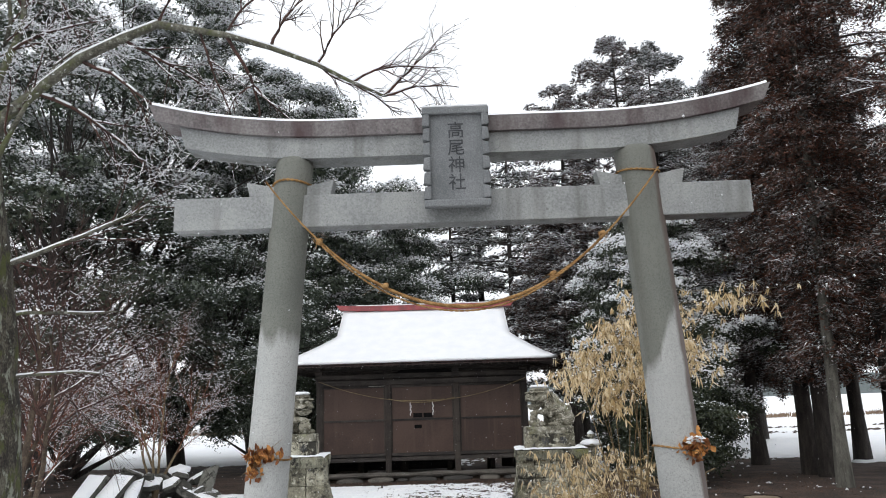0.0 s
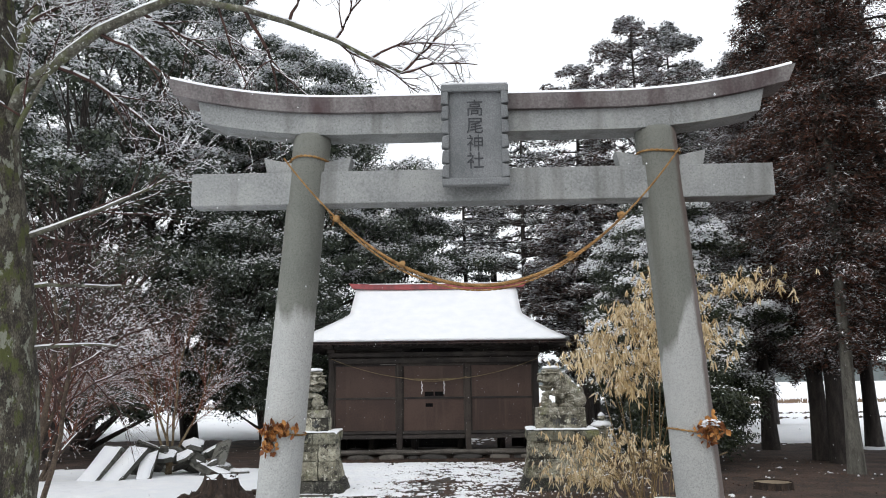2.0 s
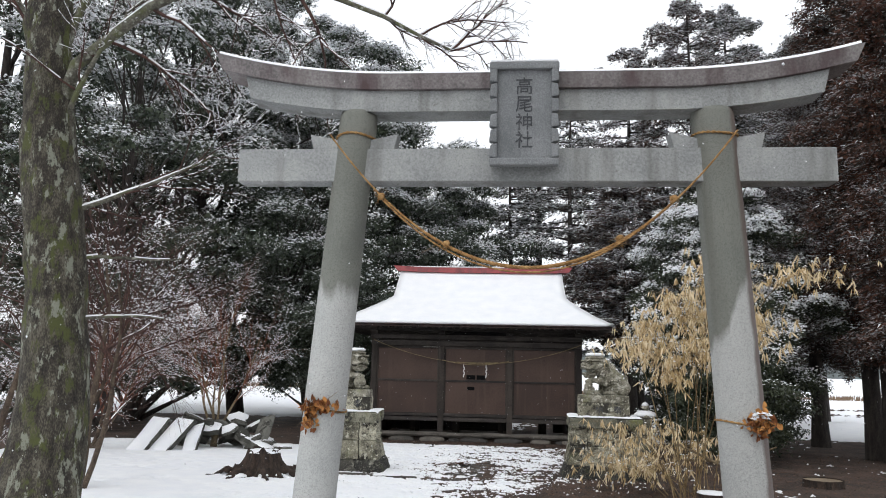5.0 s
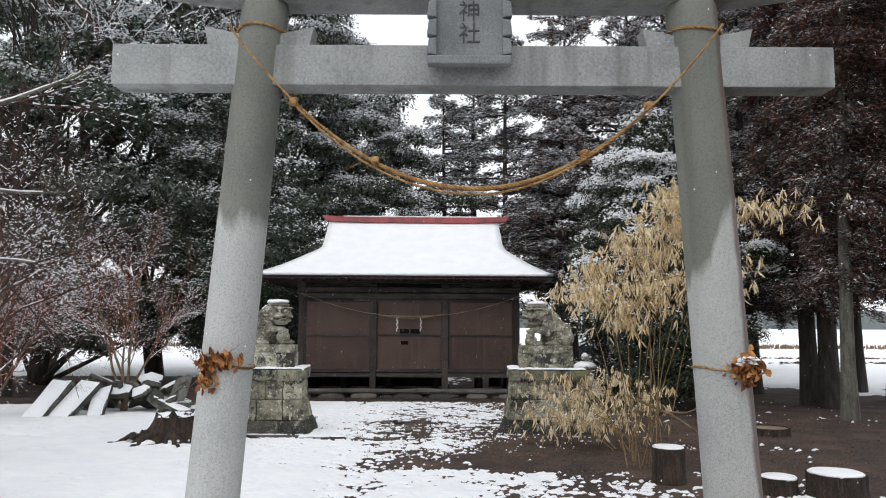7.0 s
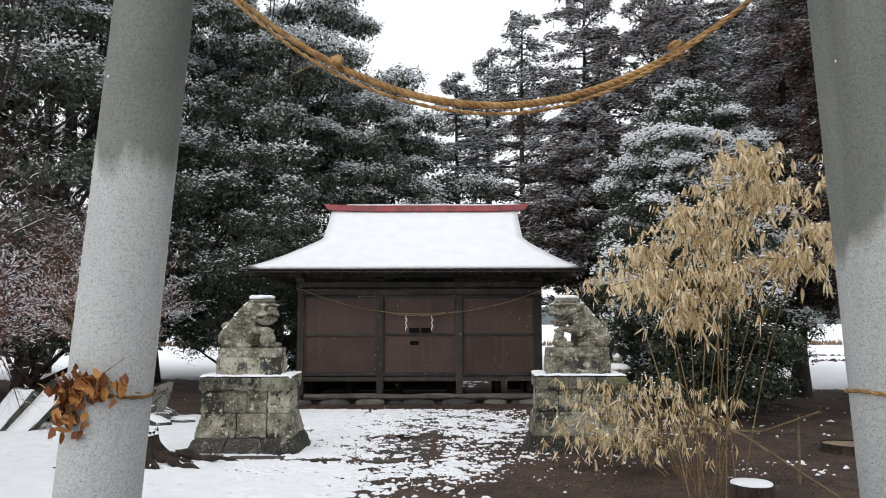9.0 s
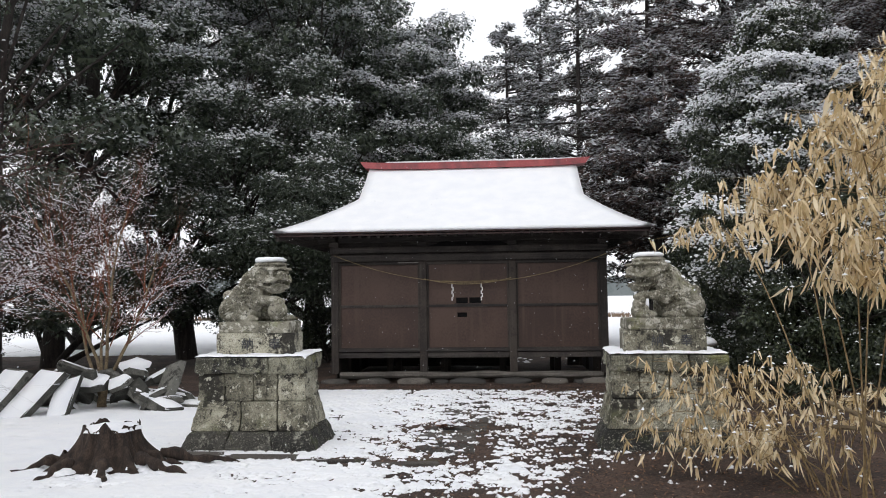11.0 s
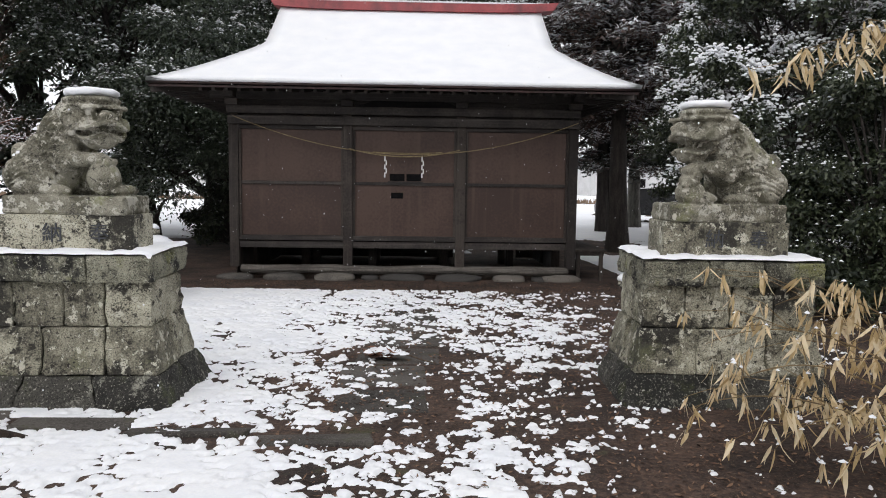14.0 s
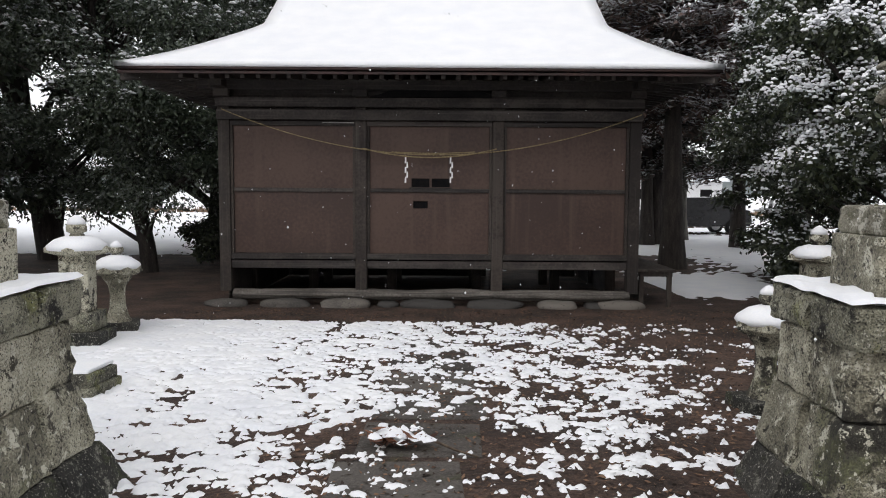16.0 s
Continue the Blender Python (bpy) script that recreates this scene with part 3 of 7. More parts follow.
def snow_sheet(name, x0, x1, y0, y1, cell, depth, label):
    nx, ny = int((x1 - x0) / cell) + 1, int((y1 - y0) / cell) + 1
    x, y = np.meshgrid(np.linspace(x0, x1, nx), np.linspace(y0, y1, ny))
    n = 0.23 * fbm(x * 3.1, y * 3.6, 2) + 0.30 * fbm(x * 12.5 + 5, y * 14.5, 2) + 0.47 * (0.40 * vnoise(x * 24, y * 25 + 8) + 0.31 * vnoise(x * 41 + 3, y * 39) + 0.29 * vnoise(x * 69 + 9, y * 65))
    h = snow_cover(x, y) - 0.60 + (n - 0.5) * 3.4
    z = np.clip(h, -0.3, 0.30)
    depth = 0.018 + (depth - 0.018) * step(3.7, 5.0, np.abs(x - 0.3)) if y1 < 19.5 and y0 > 4 else depth
    up = depth * np.sign(z) * np.sqrt(np.abs(z) / 0.30) + 0.010 * fbm(x * 6, y * 6, 3) + 0.007 * fbm(x * 19 + 3, y * 21, 2)
    v = np.stack([x, y, gz(x, y) + up - 0.004], -1).reshape(-1, 3)
    f = grid_faces(ny, nx)
    keep = (h.ravel()[f] > -0.03).any(axis=1)
    f = f[keep] if keep.any() else f[:1]
    used = np.unique(f)
    remap = np.full(len(v), -1)
    remap[used] = np.arange(len(used))
    return tagged(fast_mesh(name, v[used], remap[f], M["snow"], smooth=True), label, "snow", kind="stuff")


snow_sheet("snow_patches", -3.6, 4.2, 10.6, 18.96, 0.0165, 0.022, "thin melting snow in small clumps over soil")
snow_sheet("snow_patches", -3.6, 4.2, 5.0, 10.64, 0.03, 0.022, "thin patchy snow on the approach to the hall")
snow_sheet("snow_patches", -9.0, -3.52, 5.0, 18.98, 0.06, 0.036, "closed thin snow on the grass beside the path")
snow_sheet("snow_patches", 4.14, 9.0, 6.0, 18.98, 0.06, 0.030, "thin snow patches on needle litter")
snow_sheet("snow_patches", -22.0, 14.0, 18.9, 34.0, 0.14, 0.035, "snow beyond the hall and the trees")
snow_sheet("snow_patches", -9.0, 9.0, -9.0, 5.0, 0.12, 0.035, "thin snow along the approach")
snow_sheet("snow_patches", -22.0, -8.96, -9.0, 14.0, 0.14, 0.035, "closed thin snow on the open lawn")
fx, fy = np.meshgrid(np.array([-1800, -300, -60, -22, 0, 14, 60, 300, 1800.]), np.array([33.9, 60, 120, 300, 2400.]))
tagged(fast_mesh("snow_field", np.stack([fx, fy, gz(fx, fy) + 0.03], -1).reshape(-1, 3), grid_faces(5, 9), M["snow"]), "flat snow-covered farm field reaching the horizon", "snow field", kind="stuff")
fx, fy = np.meshgrid(np.array([13.9, 30, 60, 300.]), np.array([23.4, 26, 34.0]))
tagged(fast_mesh("snow_field", np.stack([fx, fy, gz(fx, fy) + 0.03], -1).reshape(-1, 3), grid_faces(3, 4), M["snow"]), "snow-covered field edge beside the cedars", "snow field", kind="stuff")
fx, fy = np.meshgrid(np.array([-300., -60, -30, -21.9]), np.array([26.0, 30, 34.0]))
tagged(fast_mesh("snow_field", np.stack([fx, fy, gz(fx, fy) + 0.03], -1).reshape(-1, 3), grid_faces(3, 4), M["snow"]), "snow-covered field edge beyond the grove", "snow field", kind="stuff")

# dry reeds along a ditch, far woods
n = 7000
rx = rng.uniform(-90, 90, n)
ry = rng.normal(62, 0.6, n) + np.abs(rx) * 0.05
c = np.stack([rx, ry, gz(rx, ry) + 0.16 * rng.uniform(0.3, 1.6, n)], -1)
v, f = cards(c, np.stack([rng.normal(0, .25, n), rng.normal(0, .1, n), np.ones(n)], -1), np.tile((1.0, 0.1, 0), (n, 1)), rng.uniform(0.2, 0.6, n), 0.10)
tagged(fast_mesh("reeds", v, f, M["reed"]), "strip of dry brown reeds across the snowy field", "reeds", kind="stuff")
cx, cy = rng.uniform(9, 60, 1400), rng.normal(39.5, 0.35, 1400) + rng.choice([0.0, 5.5], 1400)
v, f = lumps(np.stack([cx, cy, gz(cx, cy) + 0.03], -1), rng.uniform(0.05, 0.2, 1400), 0.5)
tagged(fast_mesh("soil_clods", v, f, M["soil"]), "rows of dark soil clods showing through the snowy field", "soil clods", kind="stuff")
x = np.linspace(-1000, 1000, 500)
top = 8 + 9 * fbm(x * 0.02, x * 0 + 2, 5)
yy = 420 + 30 * fbm(x * 0.01, x * 0, 2)
v = np.concatenate([np.stack([x, yy, x * 0 - 0.5], -1), np.stack([x, yy + 6, top], -1)])
i = np.arange(499)
tagged(fast_mesh("backdrop", v, np.stack([i, i + 1, i + 501, i + 500], -1), M["far_wood"]), "distant woodland across the fields, greyed by painted haze", "woodland", kind="structure")

# paving of the approach and the kerb strip
for k, (px, py, w, d, yaw) in enumerate(((-0.02, 13.55, 0.66, 0.62, 2), (0.08, 14.25, 0.70, 0.62, -1), (0.12, 14.95, 0.74, 0.62, 1), (0.10, 15.65, 0.7, 0.62, 0),
                                          (0.12, 16.35, 0.72, 0.64, -1), (0.10, 17.1, 0.7, 0.66, 1), (0.0, 12.85, 0.62, 0.56, 3))):
    ob = part("paving_slab", box(-w / 2, w / 2, -d / 2, d / 2, -0.05, 0.005, 0.006, 0.003, k), M["paving"])
    ob.matrix_basis = pose(px, py, float(gz(px, py)), -1.1, 0, yaw)
    tagged(ob, "flat dark mossy paving slab set in soil", "paving slab", "paving of the approach")
for k, (x0, x1, y0) in enumerate(((-2.75, -2.25, 12.43), (-2.15, -1.45, 12.3), (-1.42, -0.72, 12.17), (-0.68, 0.0, 12.05))):
    zz = float(gz(0, y0))
    ob = part("kerb_stone", box(x0, x1, y0 - 0.09, y0 + 0.09, zz - 0.08, zz + 0.02, 0.016, 0.022, k + 9), M["paving"])
    tagged(ob, "low dark kerb stone set across the path, half snowed over", "kerb stone", "kerb across the path", kind="structure")

# litter on the bare soil
lx = np.concatenate([rng.uniform(-3.2, 4.6, 22000), rng.uniform(1.2, 9, 16000)])
ly = np.concatenate([rng.uniform(10.4, 19.6, 22000), rng.uniform(6, 19, 16000)])
bare = snow_cover(lx, ly) < 0.62
lx, ly = lx[bare], ly[bare]
n = len(lx)
yaw = rng.uniform(0, 6.28, n)
al = np.stack([np.cos(yaw), np.sin(yaw), rng.normal(0, .25, n)], -1)
ac = np.stack([-np.sin(yaw), np.cos(yaw), rng.normal(0, .35, n)], -1)
v, f = cards(np.stack([lx, ly, gz(lx, ly) + 0.010], -1), al, ac, rng.uniform(0.012, 0.055, n), rng.uniform(0.006, 0.022, n))
tagged(fast_mesh("leaf_litter", v, f, M["litter"]), "scattered dead leaves and needles on bare soil", "leaf litter", kind="stuff")


# ---- torii gate ----
TM = pose(0.74, 5.98, 0, 0, 0, -1.2)
torii = thing("torii_gate", (0.74, 5.98, 0.27), "weathered grey concrete torii gate with curved lintel and leaning pillars", "torii gate", yaw=-1.2)


def lathe(profile, sides=40, axis=lambda z: (0, 0)):
    bm = bmesh.new()
    rings = []
    for z, r in profile:
        ox, oy = axis(z)
        rings.append([bm.verts.new((ox + r * math.cos(a), oy + r * math.sin(a), z)) for a in [2 * math.pi * i / sides for i in range(sides)]])
    for a, b in zip(rings, rings[1:]):
        for i in range(sides):
            bm.faces.new((a[i], a[(i + 1) % sides], b[(i + 1) % sides], b[i]))
    bm.faces.new(rings[0][::-1])
    bm.faces.new(rings[-1])
    return bm


PILLAR = {-1: (-1.581, -0.075, 0.174, 0.0035), 1: (1.617, 0.0557, 0.184, 0.0032)}


def pillar_x(side, z):
    """The pillar's axis across the gate at a height."""
    mid, slope, _, _ = PILLAR[side]
    return mid + slope * (2 - z)


def pillar_r(side, z):
    return PILLAR[side][2] - PILLAR[side][3] * z


for side in (-1, 1):
    prof = [(0.16, pillar_r(side, 0) + 0.003)] + [(0.2 + 3.8 * i / 24, pillar_r(side, 0.2 + 3.8 * i / 24)) for i in range(25)] + [(4.04, pillar_r(side, 4) - 0.01)]
    bm = lathe(prof, 44, lambda z, s=side: (pillar_x(s, z), 0.0))
    bm.transform(TM)
    ob = part("pillar", bm, M["pillar_west" if side < 0 else "pillar_east"], torii, "round grey concrete pillar, damp-dark above and paler below", smooth=True)

bm = box(-2.43, 2.43, -0.10, 0.10, 3.43, 3.71, 0.008)
bm.transform(TM)
part("tie_beam", bm, M["concrete"], torii, "flat grey concrete tie beam through both pillars")
for side in (-1, 1):
    for s2 in (-1, 1):
        x_in, x_out = pillar_x(side, 3.78) + s2 * 0.12, pillar_x(side, 3.78) + s2 * (0.38 if s2 * side > 0 else 0.37)
        bm = prism([(x_in, -0.075, 3.712), (x_out - s2 * 0.03, -0.075, 3.712), (x_out - s2 * 0.03, 0.075, 3.712), (x_in, 0.075, 3.712)],
                   [(x_in, -0.075, 3.79), (x_out, -0.075, 3.845), (x_out, 0.075, 3.845), (x_in, 0.075, 3.79)], 0.006)
        bm.transform(TM)
        part("wedge", bm, M["concrete"], torii)


def lintel_z(x):
    return 0.205 * max(0.0, (abs(x) - 1.05) / 1.58) ** 2.1


def curved_beam(x_top, x_bot, z0, z1, y_bot, y_top, crown=0.0, n=44, bend_top=1.0, bend_bot=1.0):
    """A lintel that rises to its tips, with slanted ends."""
    bm = bmesh.new()
    rings = []
    for i in range(n + 1):
        u = -1 + 2 * i / n
        xt, xb = u * x_top, u * x_bot
        zt, zb = z1 + lintel_z(xt) * bend_top, z0 + lintel_z(xb) * bend_bot
        rings.append([bm.verts.new(p) for p in ((xb, -y_bot, zb), (xb, y_bot, zb), (xt, y_top, zt), (xt, 0, zt + crown), (xt, -y_top, zt))])
    for a, b in zip(rings, rings[1:]):
        for j in range(5):
            bm.faces.new((a[j], a[(j + 1) % 5], b[(j + 1) % 5], b[j]))
    bm.faces.new(rings[0][::-1])
    bm.faces.new(rings[-1])
    edges = [e for e in bm.edges if len(e.link_faces) == 2 and e.calc_face_angle(0) > 0.5]
    bmesh.ops.bevel(bm, geom=edges, offset=0.006, segments=1, affect="EDGES")
    bm.transform(TM)
    return bm


part("lower_lintel", curved_beam(2.40, 2.35, 4.02, 4.20, 0.13, 0.13), M["concrete"], torii, "grey concrete lower lintel with slanted ends")
part("upper_lintel", curved_beam(2.655, 2.60, 4.202, 4.325, 0.17, 0.20, 0.03), M["lintel_top"], torii, "upturned concrete top lintel stained purplish brown")
part("snow_strip", curved_beam(2.64, 2.63, 4.332, 4.362, 0.19, 0.16, 0.025), M["snow"], torii, "thin snow lying along the lintel")

# the name plaque
PM = TM @ pose(-0.03, -0.228, 3.955, 5, 0, 0) @ Matrix.Diagonal((1, 1, 0.918, 1))
plaque = part("plaque", box(-0.225, 0.225, -0.03, 0.035, -0.40, 0.40, 0.006, m=PM), M["plaque"], torii, "grey stone name plaque with scalloped raised border")
for sx in (-1, 1):
    for k in range(6):
        z0 = -0.40 + k * 0.134
        bm = prism([(sx * 0.215, -0.065, z0), (sx * 0.28, -0.065, z0 + 0.012), (sx * 0.28, 0.03, z0 + 0.012), (sx * 0.215, 0.03, z0)],
                   [(sx * 0.215, -0.065, z0 + 0.13), (sx * 0.268, -0.065, z0 + 0.118), (sx * 0.268, 0.03, z0 + 0.118), (sx * 0.215, 0.03, z0 + 0.13)], 0.012)
        bm.transform(PM)
        part("border_scallop", bm, M["plaque"], plaque)
for sz, w in ((-0.43, 0.275), (0.42, 0.278)):
    part("border_rail", box(-w, w, -0.07, 0.035, sz - 0.035, sz + 0.03, 0.012, m=PM), M["plaque"], plaque)
part("snow_strip", box(-0.27, 0.27, -0.06, 0.03, 0.452, 0.472, 0.008, m=PM), M["snow"], plaque)


def lettering(text, size, m, mat, parent, name="letters", depth=0.004):
    cu = bpy.data.curves.new(name, "FONT")
    cu.body, cu.size, cu.extrude, cu.align_x, cu.align_y, cu.resolution_u = text, size, depth, "CENTER", "CENTER", 3
    tmp = new("letter_source", cu)
    me = bpy.data.meshes.new_from_object(tmp.evaluated_get(bpy.context.evaluated_depsgraph_get()))
    bpy.data.objects.remove(tmp)
    bpy.data.curves.remove(cu)
    me.name = name
    me.materials.clear()
    me.materials.append(mat)
    me.transform(m)
    return under(new(name, me), parent)


for ch, z in (("高", 0.232), ("尾", 0.072), ("神", -0.088), ("社", -0.248)):
    lettering(ch, 0.16, PM @ pose(0.0, -0.031, z, 90, 0, 0) @ Matrix.Diagonal((0.92, 1, 1, 1)), M["carving"], plaque, "carved_character")


# ---- ropes ----
def twisted(points, radius, turns, strands=2, steps=160, swell=None):
    """Strands that wind about a line through points."""
    p = np.asarray(points, float)
    seg = np.concatenate([[0], np.cumsum(np.linalg.norm(np.diff(p, axis=0), axis=1))])
    s = np.linspace(0, seg[-1], steps)
    q = np.stack([np.interp(s, seg, p[:, i]) for i in range(3)], -1)
    d = np.gradient(q, axis=0)
    d /= np.linalg.norm(d, axis=1)[:, None]
    a = np.cross(d, (0.0, 0.3, 1.0))
    a /= np.linalg.norm(a, axis=1)[:, None]
    b = np.cross(d, a)
    r = radius * (np.ones(steps) if swell is None else swell(s / seg[-1]))
    out = []
    for k in range(strands):
        ph = 2 * math.pi * (turns * s / seg[-1] + k / strands)
        out.append((q + r[:, None] * 0.55 * (a * np.cos(ph)[:, None] + b * np.sin(ph)[:, None]), r * 0.62))
    return out


def sag(x0, z0, x1, z1, low, y0, y1, n=60, wobble=0.0):
    t = np.linspace(-1, 1, n)
    z = low + ((z0 + z1) / 2 - low) * t ** 2 + (z1 - z0) / 2 * t
    return np.stack([x0 + (x1 - x0) * (t + 1) / 2, y0 + (y1 - y0) * (t + 1) / 2 + wobble * np.sin(t * 7), z], -1)


rope = thing("straw_rope", (0.74, 5.75, 3.7), "sagging orange-brown straw rope hung between the gate's pillars", "rope")
fat = lambda u: 0.55 + 0.6 * np.exp(-((u - 0.5) / 0.27) ** 4)
tube_part("main_rope", twisted(sag(-0.88, 3.79, 2.36, 3.80, 2.70, 5.77, 5.68), 0.0125, 46, 3, 420, fat), M["rope"], rope, 5)
tube_part("second_strand", twisted(sag(-0.42, 3.235, 1.86, 3.235, 2.66, 5.74, 5.66, wobble=0.012), 0.0075, 30, 2, 260), M["rope"], rope, 5)
for px, pz in ((-0.43, 3.25), (1.87, 3.25), (0.1, 2.87), (1.45, 2.93)):
    bm = bmesh.new()
    bmesh.ops.create_icosphere(bm, subdivisions=2, radius=0.03)
    for vv in bm.verts:
        vv.co *= 1 + 0.25 * noise.noise(vv.co * 60)
    bm.transform(pose(px, 5.73, pz + 0.01))
    part("knot", bm, M["rope"], rope, smooth=True)
ends = []
for k in range(26):
    a = rng.uniform(0, 6.28)
    x0 = rng.choice([-0.43, 1.87, 0.1, 1.45])
    z0 = 2.72 + 1.075 * ((x0 - 0.74) / 1.62) ** 2
    p0 = np.array([x0 + rng.normal(0, .03), 5.72, z0])
    ends.append(([p0, p0 + np.array([rng.normal(0, .03), -0.02, rng.normal(-.02, .03)]), p0 + np.array([rng.normal(0, .06), -0.03, rng.normal(-.05, .03)])], [0.003, 0.0025, 0.001]))
tagged(tube_part("frayed_straw", ends, M["rope"], rope, 3), kind="stuff")


def pillar_axis(side, z):
    p = TM @ Vector((pillar_x(side, z), 0, z))
    return np.array(p)


def ring_on(side, z, extra=0.014):
    r = pillar_r(side, z) + extra
    t = np.linspace(0, 2 * math.pi, 50)
    c = pillar_axis(side, z)
    return np.stack([c[0] + r * np.cos(t), c[1] + r * np.sin(t), c[2] + 0.012 * np.sin(t * 2 + side) + 0 * t], -1)


for side in (-1, 1):
    tube_part("pillar_loop", twisted(ring_on(side, 3.82, 0.008), 0.010, 14, 2, 120), M["rope"], rope, 5)


def dry_leaf_bunch(side, at, spread, count, seed):
    r = np.random.default_rng(seed)
    t = thing("leaf_bunch", tuple(pillar_axis(side, 1.56)), "bunch of curled dry orange leaves tied round a pillar with rope", "dried leaves", "leaf bunches on the gate")
    tube_part("tie_rope", twisted(ring_on(side, 1.56, 0.007), 0.008, 12, 2, 120), M["rope"], t, 5)
    c = np.array(at) + r.normal(0, 1, (count, 3)) * np.array(spread)
    V, F = [], []
    for k, p in enumerate(c):
        e = Euler(r.uniform(-3, 3, 3)).to_matrix()
        l, w, curl = r.uniform(0.018, 0.042), r.uniform(0.011, 0.023), r.uniform(0.2, 0.9)
        pts = [(-l, 0, 0), (-l * .3, w, curl * w), (l * .4, w * .8, curl * w), (l, 0, l * .3), (l * .4, -w * .8, curl * w), (-l * .3, -w, curl * w), (-l * .3, 0, 0), (l * .4, 0, 0)]
        b = len(V)
        V += [tuple(Vector(p) + e @ Vector(q)) for q in pts]
        F += [(b, b + 1, b + 6, b + 6), (b + 1, b + 2, b + 7, b + 6), (b + 2, b + 3, b + 7, b + 7), (b + 3, b + 4, b + 7, b + 7), (b + 4, b + 5, b + 6, b + 7), (b + 5, b, b + 6, b + 6)]
    tri = np.array([q[:3] for q in F if q[2] == q[3]])
    quad = np.array([q for q in F if q[2] != q[3]])
    fast_mesh("leaves", V, [quad, tri], M["dry_leaf"], t)
    stems = [([np.array(at) + (0, 0.03, 0), np.array(at) + r.normal(0, 1, 3) * np.array(spread) * 0.7, np.array(at) + r.normal(0, 1, 3) * np.array(spread) * 1.4 + (0, 0, -.03)], [0.004, 0.003, 0.001]) for _ in range(14)]
    tube_part("stems", stems, M["stem"], t, 4)
    return t


pl, pr = pillar_axis(-1, 1.56), pillar_axis(1, 1.56)
dry_leaf_bunch(-1, pl + np.array([0.02, -0.20, 0.05]), (0.06, 0.024, 0.026), 90, 1)
dry_leaf_bunch(-1, pl + np.array([-0.08, -0.185, -0.04]), (0.028, 0.026, 0.06), 70, 2)
dry_leaf_bunch(1, pr + np.array([0.075, -0.20, 0.0]), (0.042, 0.028, 0.048), 120, 3)
v, f = lumps(pr + np.array([0.09, -0.215, 0.055]) + rng.normal(0, 1, (26, 3)) * (0.045, 0.015, 0.012), 0.022)
tagged(fast_mesh("snow_on_leaves", v, f, M["leaf_snow"], smooth=True), "small lumps of snow on the dry leaf bunch", "snow", kind="stuff")


# ---- shrine hall ----
hall = thing("shrine_hall", (0, 22, 0), "small dark wooden shrine hall with snow-covered hip-and-gable roof and red ridge", "shrine hall")
BAY = 1.818
POSTS = (-1.5 * BAY, -0.5 * BAY, 0.5 * BAY, 1.5 * BAY)
YF, YB = 20.0, 24.0
for y in (YF, YB):
    for x in POSTS:
        part("post", box(x - 0.075, x + 0.075, y - 0.075, y + 0.075, 0.19 if y == YF else -0.05, 2.95, 0.008), M["wood"], hall, "square dark weathered wooden post")
for x in (POSTS[0], POSTS[3]):
    for y in (21.33, 22.67):
        part("post", box(x - 0.075, x + 0.075, y - 0.075, y + 0.075, 0.0, 2.95, 0.008), M["wood"], hall)
for x in (-1.8, -0.6, 0.7, 1.9):
    for y in (21.4, 22.8):
        part("floor_prop", box(x - 0.07, x + 0.07, y - 0.07, y + 0.07, -0.05, 0.5, 0.008), M["wood"], hall)
# boards added only to keep daylight out from under the floor
part("back_skirt", box(-2.65, 0.9, YB - 0.05, YB - 0.03, -0.05, 0.5, 0.002), M["wood_beam"], hall)
part("side_skirt", box(2.72, 2.74, YF + 1.5, YB - 0.1, -0.05, 0.5, 0.002), M["wood_beam"], hall)
part("back_skirt", box(2.35, 2.65, YB - 0.05, YB - 0.03, -0.05, 0.5, 0.002), M["wood_beam"], hall)
part("side_skirt", box(-2.74, -2.72, YF + 0.1, YB - 0.1, -0.05, 0.5, 0.002), M["wood_beam"], hall)
part("floor", box(-2.65, 2.65, 20.08, 23.92, 0.50, 0.58, 0.004), M["wood_beam"], hall)
part("ceiling", box(-2.65, 2.65, 20.08, 23.92, 2.75, 2.80, 0.004), M["wood_beam"], hall)

for k in range(3):
    x0, x1 = POSTS[k] + 0.077, POSTS[k + 1] - 0.077
    # frame and boards of one bay
    part("lower_beam", box(x0, x1, YF - 0.045, YF + 0.05, 0.50, 0.605, 0.006, 0.003, k), M["wood_beam"], hall)
    part("bottom_rail", box(x0, x1, YF - 0.062, YF + 0.03, 0.625, 0.70, 0.006), M["wood_beam"], hall)
    part("middle_rail", box(x0 + 0.03, x1 - 0.03, YF - 0.03, YF + 0.03, 1.525, 1.575, 0.005), M["wood_beam"], hall)
    part("top_rail", box(x0, x1, YF - 0.05, YF + 0.03, 2.40, 2.46, 0.006), M["wood_beam"], hall)
    for xs_ in (x0, x1 - 0.035):
        part("stile", box(xs_, xs_ + 0.035, YF - 0.04, YF + 0.03, 0.70, 2.40, 0.004), M["wood"], hall)
    xa, xb = x0 + 0.036, x1 - 0.036
    part("upper_panel", box(xa, xb, YF - 0.002, YF + 0.02, 1.576, 2.398, 0.002), M["panel"], hall, "smooth brown wooden board panel")
    if k != 1:
        part("lower_panel", box(xa, xb, YF - 0.002, YF + 0.02, 0.702, 1.524, 0.002), M["panel"], hall, "smooth brown wooden board panel")
    else:
        for nm, a in (("lower_panel", (xa, -0.22, 0.702, 1.524)), ("lower_panel", (-0.02, xb, 0.702, 1.524)), ("lower_panel", (-0.22, -0.02, 0.702, 1.31)), ("lower_panel", (-0.22, -0.02, 1.41, 1.524))):
            part(nm, box(a[0], a[1], YF - 0.002, YF + 0.02, a[2], a[3], 0.0), M["panel"], hall)
